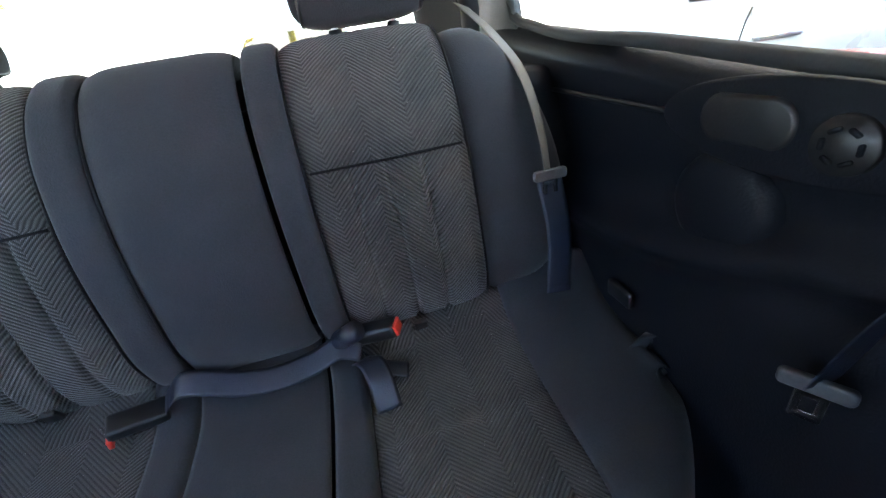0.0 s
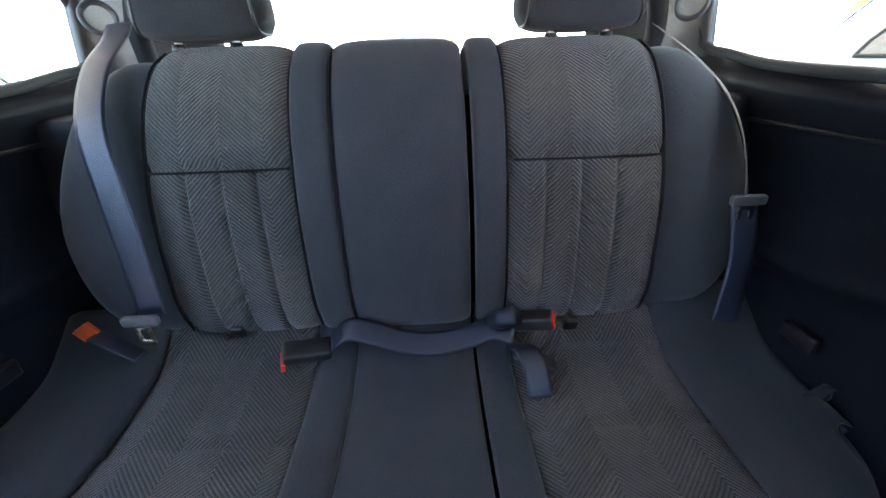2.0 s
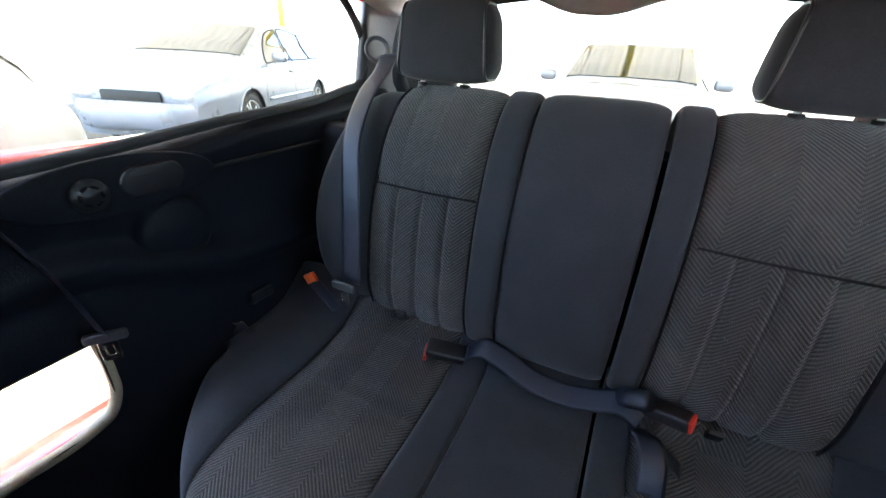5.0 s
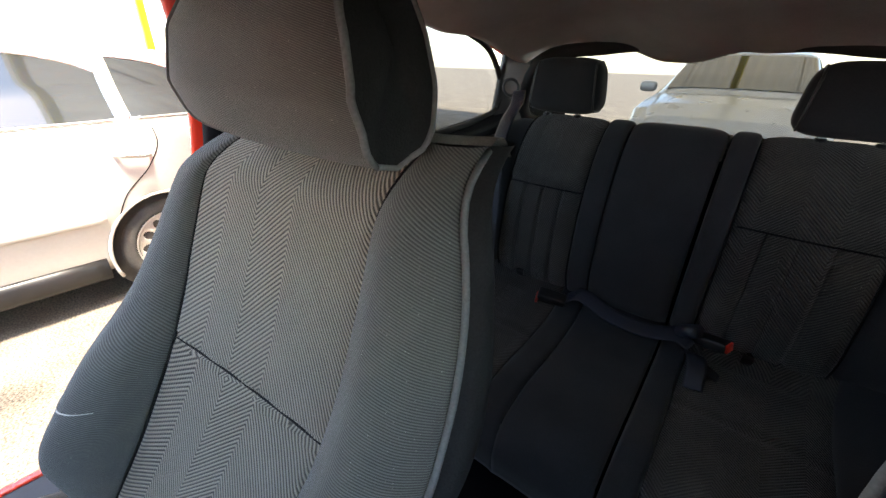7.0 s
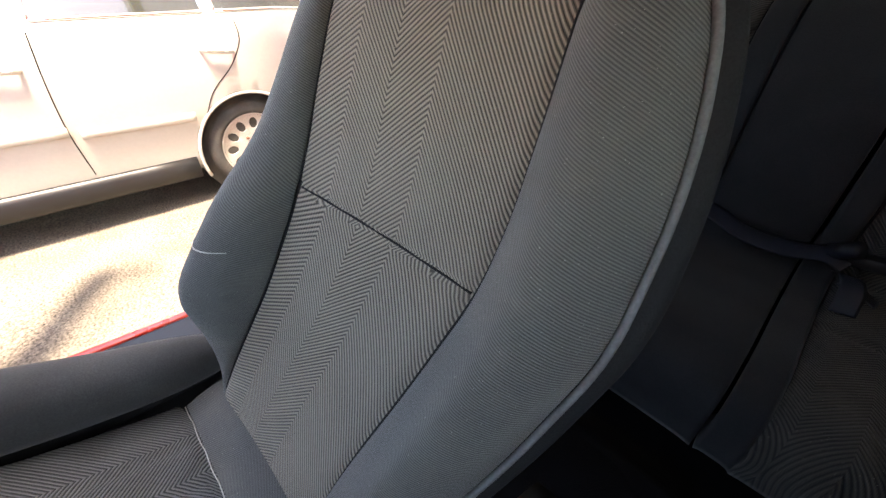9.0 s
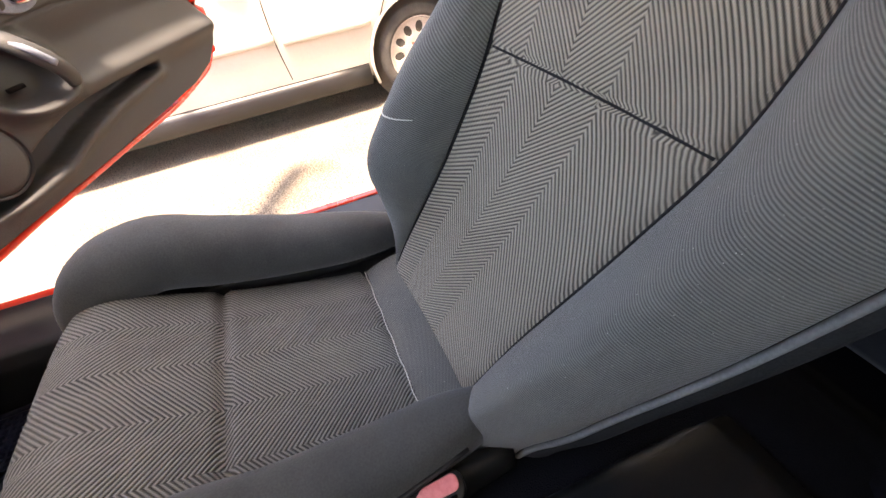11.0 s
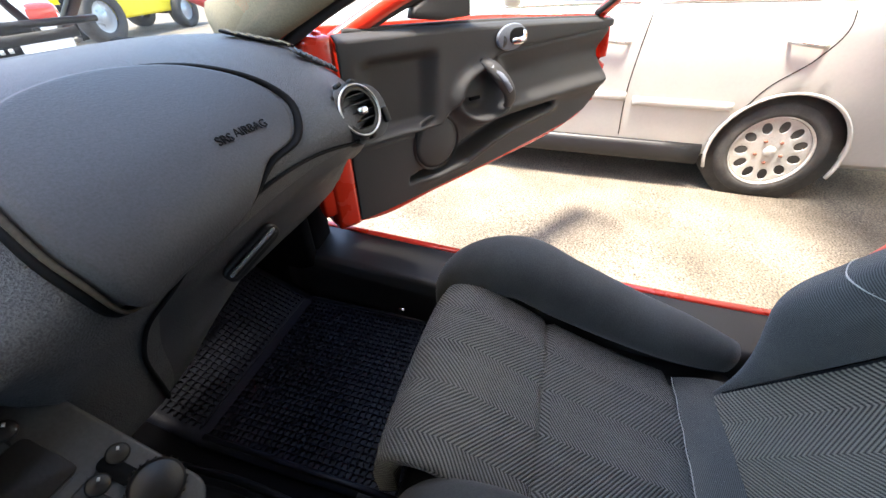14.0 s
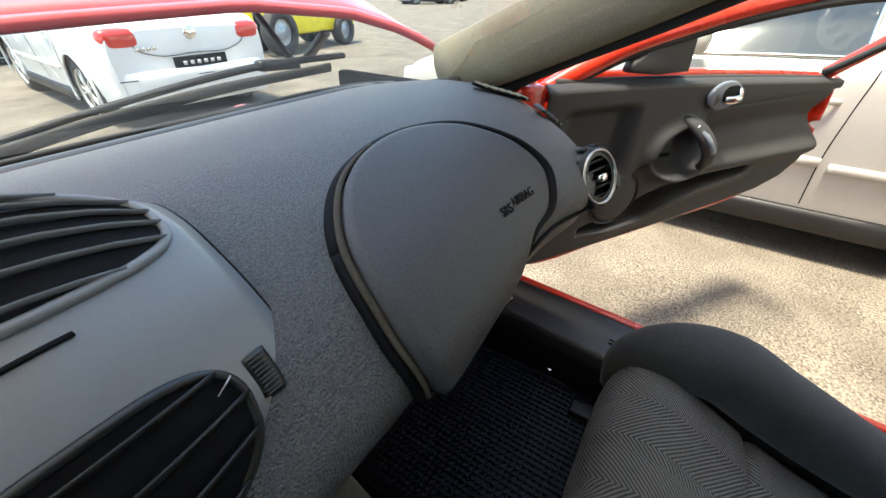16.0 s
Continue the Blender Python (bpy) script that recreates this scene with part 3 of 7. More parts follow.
# rear side trim panels with armrest, oval ashtray and speakers
def side_panel(s):
    q = thing("side_trim_panel", (s * 0.68, 0.85, 0.30), "dark blue-black moulded rear side trim panel with armrest ledge", "trim panel", "rear side panels")

    def f(u, v):
        y = 0.22 + 1.22 * u
        top = float(np.interp(y, [0.26, 0.65, 0.9, 1.25, 1.44], [0.935, 0.95, 0.98, 1.02, 1.05]))
        z = 0.22 + (top - 0.22) * v
        h = z
        x = 0.665
        x -= 0.030 * math.exp(-((h - (0.70 + 0.10 * math.exp(-((y - 0.55) / 0.25) ** 2))) / 0.030) ** 2) * (1 if y < 1.15 else 0.3)
        x += 0.018 * math.exp(-((h - 0.80) / 0.06) ** 2)
        x -= 0.020 * max(0.0, (h - 0.905) / 0.07) ** 0.6 if h > 0.905 else 0
        x += 0.05 * max(0.0, (v - 0.96) / 0.04)
        return (s * x, y, z), (y, z)
    bm = grid(f, 90, 100)
    corner = lambda y, z: 0.34 < y < 0.605 and 0.50 < z < 0.665 and not (y > 0.555 and z < 0.55 and math.hypot(y - 0.555, z - 0.55) > 0.05)  # noqa: E731
    bmesh.ops.delete(bm, geom=[g for g in bm.faces if s < 0 and corner(g.calc_center_median().y, g.calc_center_median().z)], context="FACES")
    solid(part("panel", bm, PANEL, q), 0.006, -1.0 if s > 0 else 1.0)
    rim = [(s * 0.668, y, z) for y, z in smooth_curve([(0.605, 0.67), (0.608, 0.60), (0.603, 0.545), (0.585, 0.512), (0.55, 0.50), (0.45, 0.498), (0.34, 0.498)], 40)]
    if s < 0:
        part("opening_trim", sweep(rim, [(0.012, 0.009)] * len(rim), 10, (1, 0, 0)), PILLAR, q, "edge of the door opening, warm light put into its beige")
    line = [(s * 0.646, y, 0.905 + 0.02 * (y - 0.6)) for y in np.linspace(0.45, 1.35, 12)]
    part("seam_line", sweep(line, [(0.003, 0.004)] * 12, 6), BLACK, q)
    face = Matrix(((0, 0, s, 0), (1, 0, 0, 0), (0, 1, 0, 0), (0, 0, 0, 1)))
    at = lambda y, z, x: Matrix.Translation((s * x, y, z)) @ Matrix(((0, 0, -s, 0), (1, 0, 0, 0), (0, 1, 0, 0), (0, 0, 0, 1)))  # noqa: E731
    bez = part("ashtray_surround", plate(oval(0.150, 0.046, 40), 0.012, at(0.705, 0.912, 0.650), 0.004), PANEL, q, "oval moulded surround")
    part("ashtray", plate(rounded(0.102, 0.050, 0.024), 0.014, at(0.745, 0.915, 0.648), 0.005), BLACK, bez, "black oval ashtray lid")
    tw = part("tweeter", tube(0.026, 0.024, 0.0, 0.008, at(0.655, 0.908, 0.640), 28), BLACK, bez, "small round speaker grille")
    for k in range(6):
        a = k * math.pi / 3
        part("grille_slot", plate(rounded(0.010, 0.004, 0.0018, 3), 0.003, at(0.655 + 0.014 * math.cos(a), 0.908 + 0.014 * math.sin(a), 0.633) @ pose(0, 0, 0, 0, 0, math.degrees(a) + 90)), PANEL, tw)
    part("speaker_cover", lathe([(0, 0.022), (0.052, 0.021), (0.064, 0.014), (0.070, 0.0)], at(0.775, 0.805, 0.672), 40), PANEL, q, "round woofer cover")
    part("belt_guide", box(0.012, 0.06, 0.03, pose(s * 0.640, 0.905, 0.60, 0, 0, 0), 0.005), BLACK, q)
    return q


side_panel(-1)
side_panel(1)

# rear hatch frame and glass
hatch = thing("window_3", (0, 1.6, 1.1), "curved tailgate window with black border and wiper", "window", kind="structure")


def hatch_place(x, z):
    return (x, 1.74 - 0.55 * (z - 0.96) - 0.35 * x * x, z)


ring = [(-0.52, 0.985), (-0.25, 0.975), (0, 0.972), (0.25, 0.975), (0.52, 0.985), (0.585, 1.02), (0.575, 1.12), (0.515, 1.215), (0.30, 1.262), (0, 1.275), (-0.30, 1.262), (-0.515, 1.215), (-0.575, 1.12), (-0.585, 1.02)]
ring = smooth_curve(ring + [ring[0]], 70)
part("window_frame", sweep([hatch_place(x, z) for x, z in ring], [(0.022, 0.022)] * len(ring), 10, (0, 1, 0)), RUBBER, hatch, "black rubber window border")
bm = bmesh.new()
bm.faces.new([bm.verts.new(hatch_place(x, z)) for x, z in ring[:-1]])
bmesh.ops.triangulate(bm, faces=bm.faces)
part("pane", bm, GLASS_DIRTY, hatch, "dusty glass")
part("wiper_hump", sweep([(-0.20, 1.70, 0.985), (-0.08, 1.69, 1.005), (0.06, 1.69, 1.000), (0.16, 1.70, 0.985)], [(0.01, 0.02), (0.02, 0.024), (0.02, 0.024), (0.01, 0.02)], 10, (0, 1, 0), 16), BLACK, hatch, "black wiper motor cover")
part("tailgate_panel", block(-0.66, 0.66, 1.70, 1.80, 0.50, 0.955, 0.03), PANEL, body, "dark tailgate trim")
part("parcel_side", block(-0.70, -0.56, 1.28, 1.75, 0.34, 0.96, 0.03), PANEL, body)
part("parcel_side", block(0.56, 0.70, 1.28, 1.75, 0.34, 0.96, 0.03), PANEL, body)


# ---- seats ----
def pillow_ring(cx, cy, cz, hx, hy, hz, taper, lean, across, e=0.42):
    """A closed line round a padded block, at a part of its width."""
    keep = (1 - abs(across) ** (2 / e)) ** (e / 2)
    out = []
    for a in np.linspace(0, 2 * math.pi, 41):
        y = math.copysign(abs(math.cos(a)) ** e, math.cos(a)) * keep
        z = math.copysign(abs(math.sin(a)) ** e, math.sin(a)) * keep
        k = 1 - taper * (z + 1) / 2
        out.append((cx + hx * across * k, cy + hy * y * k + lean * (z + 1), cz + hz * z))
    return out


SEAT_X = -0.400
BACK = [(0.045, 0.385), (0.105, 0.50), (0.18, 0.635), (0.248, 0.765), (0.298, 0.87), (0.338, 0.975), (0.364, 1.06), (0.385, 1.10), (0.42, 1.106)]
BASE = [(0.015, 0.365), (-0.06, 0.378), (-0.15, 0.405), (-0.28, 0.452), (-0.375, 0.498), (-0.445, 0.528), (-0.495, 0.518), (-0.522, 0.47), (-0.522, 0.39)]


def seat_strip(curve, half, out, groove=(), rows=60, bulge=0.012, half_top=None):
    """A padded panel across a seat: curve holds (y, z) along it; out tells which side is up."""
    c = smooth_curve(curve, rows)
    d = np.r_[0, np.cumsum(np.linalg.norm(np.diff(c, axis=0), axis=1))]
    tang = np.gradient(c, axis=0)
    tang /= np.linalg.norm(tang, axis=1)[:, None]

    def f(u, v):
        j = round(v * rows)
        w = half + ((half_top or half) - half) * v
        x = (2 * u - 1) * w
        n = np.array([tang[j][1], -tang[j][0]]) * out
        lift = bulge * (1 - (2 * u - 1) ** 4)
        for g in groove:
            lift -= 0.014 * math.exp(-((d[j] - g) / 0.007) ** 2)
        for k in range(1, 4):
            lift -= 0.0025 * math.exp(-((x - (k - 2) * 0.085) / 0.006) ** 2)
        y, z = c[j] + n * lift
        return (x, y, z), (x + 0.19, d[j])
    return grid(f, 36, rows)


# the backrest's cross sections: height, both insert seams, wing crests, wing edges, and how far each stands forward
BACK_Z = (0.335, 0.40, 0.46, 0.53, 0.65, 0.78, 0.85, 0.92, 1.00, 1.06, 1.10)
SEAM_L = (-0.140, -0.138, -0.118, -0.098, -0.068, -0.057, -0.072, -0.087, -0.092, -0.086, -0.070)
SEAM_R = (0.165, 0.174, 0.186, 0.198, 0.230, 0.262, 0.265, 0.264, 0.264, 0.266, 0.258)
CREST_L = (-0.143, -0.142, -0.136, -0.134, -0.132, -0.112, -0.118, -0.128, -0.128, -0.118, -0.092)
CREST_R = (0.215, 0.218, 0.228, 0.252, 0.295, 0.332, 0.335, 0.328, 0.316, 0.306, 0.282)
EDGE_L = (-0.145, -0.146, -0.148, -0.160, -0.196, -0.180, -0.172, -0.178, -0.172, -0.156, -0.118)
EDGE_R = (0.270, 0.280, 0.310, 0.330, 0.370, 0.403, 0.400, 0.395, 0.378, 0.355, 0.320)
FWD_SEAM_L = (0.010, 0.020, 0.030, 0.035, 0.040, 0.040, 0.035, 0.030, 0.025, 0.018, 0.006)
FWD_SEAM_R = (0.010, 0.012, 0.008, 0.000, -0.010, -0.018, -0.018, -0.014, -0.008, -0.004, 0.000)
FWD_CREST_L = (0.008, 0.018, 0.036, 0.072, 0.158, 0.138, 0.092, 0.066, 0.048, 0.030, 0.008)
FWD_CREST_R = (0.030, 0.055, 0.066, 0.072, 0.066, 0.058, 0.050, 0.040, 0.030, 0.018, 0.002)
CROSS_Z = 0.788


def eased(z, values):
    """A value between the section heights, with the corners rounded."""
    return float(np.mean([np.interp(z + d, BACK_Z, values) for d in (-0.03, -0.015, 0.0, 0.015, 0.03)]))


def back_y(z):
    line = [(0.020, 0.335)] + BACK[:7] + [(0.395, 1.10), (0.43, 1.125)]
    return float(np.mean([np.interp(z + d, [p[1] for p in line], [p[0] for p in line]) for d in (-0.02, -0.01, 0.0, 0.01, 0.02)]))


def section(z):
    """Control points of one cross section, from the outer edge to the inner one: x and depth."""
    y = back_y(z)
    over = 0.055 * max(0.0, (z - 1.03) / 0.085) ** 2          # the top rolls over to the rear
    v = {k: eased(z, w) for k, w in dict(sl=SEAM_L, sr=SEAM_R, cl=CREST_L, cr=CREST_R, el=EDGE_L, er=EDGE_R, fl=FWD_SEAM_L, fr=FWD_SEAM_R, gl=FWD_CREST_L, gr=FWD_CREST_R).items()}
    y += over
    left = [(v["el"], y + 0.045), (v["el"] - 0.004, y - 0.25 * v["gl"]), (v["el"] + 0.30 * (v["cl"] - v["el"]), y - 0.86 * v["gl"]), (v["cl"], y - v["gl"]),
            (v["cl"] + 0.62 * (v["sl"] - v["cl"]), y - 0.70 * v["gl"] - 0.30 * v["fl"]), (v["sl"], y - v["fl"])]
    mid = [(v["sl"] + k * (v["sr"] - v["sl"]), y - v["fl"] - k * (v["fr"] - v["fl"]) + 0.016 * k * (1 - k)) for k in (0.0, 0.25, 0.5, 0.75, 1.0)]
    right = [(v["sr"], y - v["fr"]), (v["sr"] + 0.40 * (v["cr"] - v["sr"]), y - 0.65 * v["gr"] - 0.35 * v["fr"]), (v["cr"], y - v["gr"]), (v["cr"] + 0.55 * (v["er"] - v["cr"]), y - 0.66 * v["gr"] + 0.008), (v["er"], y + 0.035)]
    deep = 0.62 if z > 0.98 else 0.62 + 0.38 * min(1.0, (0.98 - z) / 0.15)
    side = [(v["er"], y + 0.035), (v["er"] + 0.016, y + 0.052), (v["er"] + 0.012, y + 0.020 + 0.080 * deep), (v["er"] - 0.03, y + 0.020 + 0.115 * deep)]
    return left, mid, right, side


def back_sheet(which, nu, z0, z1, rows=90, groove=0.004, pattern=False):
    """One sewn panel of the backrest; its edges dip into the seams."""
    made = []
    for j in range(rows + 1):
        z = z0 + (z1 - z0) * j / rows
        pts = section(z)[which]
        c = smooth_curve(pts, nu)
        run = np.r_[0, np.cumsum(np.linalg.norm(np.diff(c, axis=0), axis=1))]
        made.append((z, c, run))
    along = np.r_[0, np.cumsum([math.hypot(back_y(b[0]) - back_y(a[0]), b[0] - a[0]) for a, b in zip(made, made[1:])])]

    def f(u, v):
        j, i = round(v * rows), round(u * nu)
        z, c, run = made[j]
        t = c[min(i + 1, nu)] - c[max(i - 1, 0)]
        t = t / max(1e-6, np.linalg.norm(t))
        near = min(run[i], run[-1] - run[i])
        sink = groove * math.exp(-(near / 0.006) ** 2)
        if pattern:
            sink += 0.006 * math.exp(-((z - CROSS_Z - 0.03 * (0.45 - u)) / 0.0045) ** 2)
        x, y = c[i][0] + t[1] * -sink, c[i][1] + abs(t[0]) * sink
        across = run[i]
        if pattern:       # the ribs change their way from column to column
            low = z < CROSS_Z + 0.03 * (0.45 - u)
            across = 1.0 + float(np.interp(u, [0, 0.20, 0.40, 0.60, 1.0], [0, -0.030, 0.050, -0.010, 0.150] if low else [0, -0.048, 0.030, -0.034, 0.150]))
        return (x, y, z), (across, along[j])
    return grid(f, nu, rows)


def head_outline(z01):
    """The headrest's front and rear depth at a share of its height."""
    front = float(np.interp(z01, [0, 0.08, 0.3, 0.6, 0.85, 1.0], [0.020, -0.006, -0.022, -0.014, 0.014, 0.055]))
    rear = float(np.interp(z01, [0, 0.08, 0.3, 0.6, 0.85, 1.0], [0.060, 0.072, 0.078, 0.076, 0.072, 0.064]))
    return front, rear


def head_half(z01):
    return float(np.interp(z01, [0, 0.06, 0.15, 0.35, 0.55, 0.75, 0.9, 1.0], [0.154, 0.168, 0.176, 0.175, 0.164, 0.144, 0.116, 0.078]))


HEAD_H = 0.205


def head_ring(t):
    """Round the pad from the foot of its front over the top and down the rear: share of height and depth."""
    if t < 0.42:
        k = t / 0.42
        return k, head_outline(k)[0]
    if t < 0.50:
        k = (t - 0.42) / 0.08
        return 1.0 + 0.02 * math.sin(k * math.pi), 0.055 + 0.009 * k
    if t < 0.88:
        k = 1 - (t - 0.50) / 0.38
        return k, head_outline(k)[1]
    k = (t - 0.88) / 0.12
    return -0.03 * math.sin(k * math.pi), 0.060 + (0.020 - 0.060) * k


def head_pad(cx, cy, cz):
    ring = smooth_curve([head_ring(t) for t in np.linspace(0, 1, 41)], 80)

    def f(u, v):
        h, d = ring[round(v * 80)]
        a = 2 * u - 1
        w = head_half(min(1.0, max(0.0, h)))
        puff = 0.014 * (1 - a**4)
        mid = 0.060
        return (cx + a * w, cy - 0.05 + d + (puff if d > mid else -puff), cz - HEAD_H / 2 + h * HEAD_H), (a * 0.14, v * 0.6)
    bm = grid(f, 26, 80)
    bmesh.ops.recalc_face_normals(bm, faces=bm.faces)
    return bm


def head_rim(cx, cy, cz, s):
    ring = smooth_curve([head_ring(t) for t in np.linspace(0, 1, 41)], 48)
    return [(cx + s * head_half(min(1.0, max(0.0, h))), cy - 0.05 + d, cz - HEAD_H / 2 + h * HEAD_H) for h, d in ring]


def head_side(cx, cy, cz, s):
    rim = np.array(head_rim(cx, cy, cz, s))
    mid = rim.mean(axis=0)

    def f(u, v):
        p = rim[round(u * 48) % 48]
        q = mid + (p - mid) * (1 - v)
        return (q[0] + s * 0.012 * (1 - (1 - v) ** 3), q[1], q[2]), (q[1], q[2])
    return grid(f, 48, 6, ring=True)


def front_seat(label):
    q = thing("front_seat", (0, 0, 0), label, "car seat", "front seats")
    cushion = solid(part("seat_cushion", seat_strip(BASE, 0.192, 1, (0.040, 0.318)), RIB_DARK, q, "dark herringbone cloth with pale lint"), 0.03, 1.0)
    seam = [(x, -0.313, 0.465) for x in (-0.175, -0.06, 0.06, 0.175)]
    part("seam_piping", cord(seam, 0.0022, 12, 6), BLACK, cushion)
    part("cushion_flap", seat_flap(), TWILL, q, "worn grey cloth strip with frayed edge")
    for s in (-1, 1):
        pts = [(s * 0.222, 0.075, 0.425), (s * 0.226, 0.0, 0.440), (s * 0.234, -0.13, 0.470), (s * 0.240, -0.27, 0.515), (s * 0.240, -0.365, 0.550), (s * 0.234, -0.44, 0.536), (s * 0.225, -0.505, 0.472), (s * 0.20, -0.522, 0.42)]
        rad = [(0.030, 0.035), (0.046, 0.048), (0.058, 0.056), (0.062, 0.064), (0.062, 0.066), (0.056, 0.062), (0.044, 0.046), (0.02, 0.02)]
        if s > 0:    # the inner bolster is lower and ends sooner
            pts = [(x - 0.004, 0.075 + (y - 0.075) * 0.90, z - 0.055 * min(1.0, max(0.0, -y / 0.3))) for x, y, z in pts]
            rad = [(a * 0.90, c * 0.85) for a, c in rad]
        bol = part("cushion_bolster", sweep(pts, rad, 20, (1, 0, 0), 36, 0.85), PLAIN_WARM, q, "smooth dark cloth side bolster")
        edge = [(p[0] + s * (r[0] + 0.001), p[1], p[2] + r[1] * 0.35) for p, r in zip(pts[1:-1], rad[1:-1])]
        part("piping", cord(edge, 0.0035, 30), BLACK, bol)
        part("side_skirt", sweep([(s * 0.27, 0.06, 0.37), (s * 0.285, -0.22, 0.40), (s * 0.275, -0.48, 0.42)], [(0.02, 0.05), (0.024, 0.08), (0.02, 0.05)], 12, (1, 0, 0), 16), BLACK, q, "black plastic seat base cover")
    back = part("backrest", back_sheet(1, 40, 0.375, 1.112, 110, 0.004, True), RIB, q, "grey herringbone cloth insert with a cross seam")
    seam = []
    for u in np.linspace(0.02, 0.98, 30):
        z = CROSS_Z + 0.03 * (0.45 - u)
        c = smooth_curve(section(z)[1], 60)
        x, y = c[round(u * 60)]
        seam.append((x, y + 0.0042, z))
    part("cross_seam", sweep(seam, [(0.0016, 0.0016)] * 30, 8, (0, 1, 0)), SIDECLOTH, back, "dark stitched cross seam")
    for which, z0 in ((0, 0.40), (2, 0.345)):
        wing = part("backrest_bolster", back_sheet(which, 30, z0, 1.112, 80), TWILL, q, "ribbed grey cloth wing, dusty and scratched")
        hem = [section(z)[1][0 if which == 0 else -1] for z in np.linspace(z0 + 0.02, 1.105, 40)]
        part("seam_piping", sweep([(x, y + 0.0035, z) for (x, y), z in zip(hem, np.linspace(z0 + 0.02, 1.105, 40))], [(0.0020, 0.0020)] * 40, 6, (0, 1, 0)), SIDECLOTH, wing, "dark seam")
        low = [section(z0)[which][k] for k in range(len(section(z0)[which]))]
        cap = smooth_curve(low, 24)

        def under(u, v, cap=cap, z0=z0):
            x, y = cap[round(u * 24)]
            mx, my = cap[:, 0].mean(), cap[:, 1].max()
            k = math.cos(v * math.pi / 2)
            return (mx + (x - mx) * k, my + (y - my) * k, z0 - 0.030 * math.sin(v * math.pi / 2)), (u * 0.15, v * 0.05)
        part("wing_foot", grid(under, 24, 8), TWILL, wing)
    part("side_panel", back_sheet(3, 16, 0.345, 1.112, 60, 0.0), SIDECLOTH, q, "plain dark cloth side")
    rim_z = np.linspace(0.350, 1.108, 60)
    part("piping", sweep([(section(z)[2][-1][0] + 0.001, section(z)[2][-1][1] - 0.001, z) for z in rim_z], [(0.0042, 0.0042)] * 60, 10, (0, 1, 0)), PIPING, q, "grey piping")
    rim_z = np.linspace(0.42, 1.108, 50)
    part("piping", sweep([(section(z)[0][0][0] - 0.001, section(z)[0][0][1], z) for z in rim_z], [(0.0036, 0.0036)] * 50, 8, (0, 1, 0)), PIPING, q, "grey piping")
    crown = [section(1.112)[0][0]] + section(1.112)[1] + [section(1.112)[2][-1]]

    def lid(u, v):
        c = smooth_curve(crown, 30)[round(u * 30)]
        return (c[0], c[1] + 0.050 * v, 1.112 + 0.012 * math.sin(v * math.pi) - 0.02 * v * v), (c[0], v * 0.1)
    part("backrest_top", grid(lid, 30, 8), TWILL, q, "ribbed cloth top of the backrest")
    def sf(u, v):
        z = 0.36 + 0.742 * v
        left, _, _, side = section(z)
        x0, y0 = left[0]
        x1, y1 = side[-1]
        k = 1 - (2 * u - 1) ** 4
        return (x0 + (x1 - x0) * u, y0 + (y1 - y0) * u + 0.045 * k * (1 - 0.5 * u) * (1.0 if z < 0.85 else max(0.15, 1 - (z - 0.85) / 0.15)), z), (u * 0.6, z)
    solid(part("back_shell", grid(sf, 24, 30), PLAIN, q, "dark cloth seat back cover"), 0.012, 1.0)
    HX, HY, HZ = 0.136, 0.378, 1.210
    head = part("headrest", head_pad(HX, HY, HZ), TWILL, q, "wide ribbed grey cloth headrest")
    for s in (-1, 1):
        face = head_side(HX, HY, HZ, s)
        part("side_face", face, SIDECLOTH, head, "plain dark cloth side face")
        part("piping", sweep(head_rim(HX, HY, HZ, s), [(0.0034, 0.0034)] * 49, 8, (1, 0, 0)), PIPING, head, "grey piping")
        part("headrest_post", tube(0.007, 0.007, 1.07, 1.15, pose(HX + s * 0.06, HY + 0.062, 0)), STEEL, q)
    part("seat_frame", block(-0.24, 0.24, -0.50, 0.10, 0.31, 0.37, 0.02), BLACK, q)
    for s in (-1, 1):
        part("seat_rail", block(s * 0.20 - 0.02, s * 0.20 + 0.02, -0.58, 0.16, 0.262, 0.312, 0.004), BLACK, q, "black seat rail")
    return q


def seat_flap():
    def f(u, v):
        x = (2 * u - 1) * 0.172
        y = 0.06 - 0.085 * v
        z = 0.402 - 0.018 * v + 0.006 * math.sin(v * math.pi)
        return (x, y, z), (x, y)
    return grid(f, 16, 6)


def wing_trace(parent):
    """A pale scratch across the outer wing, and the frayed edge of the cushion strip."""
    pts = []
    for k, z in zip(np.linspace(0.40, 0.78, 6), np.linspace(0.728, 0.722, 6)):
        c = smooth_curve(section(z)[0], 60)[round(k * 60)]
        pts.append((c[0], c[1] - 0.001, z))
    part("scratch", sweep(pts, [(0.0006, 0.0006), (0.0014, 0.001), (0.0008, 0.0008), (0.0014, 0.001), (0.0009, 0.0009), (0.0006, 0.0006)], 6, (0, 0.5, 0.86), 18), THREAD, parent, "pale scratch in the cloth")
    part("frayed_edge", cord([(x, -0.0275 + 0.001 * math.sin(90 * x), 0.3855) for x in np.linspace(-0.170, 0.172, 16)], 0.0009, 40, 6), THREAD, parent, "pale frayed edge")


seat = front_seat("front passenger seat in worn grey herringbone cloth with headrest")
driver = copy_thing(seat, pose(0.45, 0.0, 0.0))
# The driver's bolsters get their shade from this darker cloth.
for ob in driver.children:
    if ob.name.startswith("backrest_bolster") or ob.name.startswith("cushion_bolster"):
        ob.material_slots[0].link = "OBJECT"
        ob.material_slots[0].material = CLOTH_IN_SHADE
driver["label"] = "front driver seat in grey herringbone cloth with headrest, bolsters coloured for shade"
wing_trace(seat)
seat.matrix_basis = pose(SEAT_X, 0, 0)

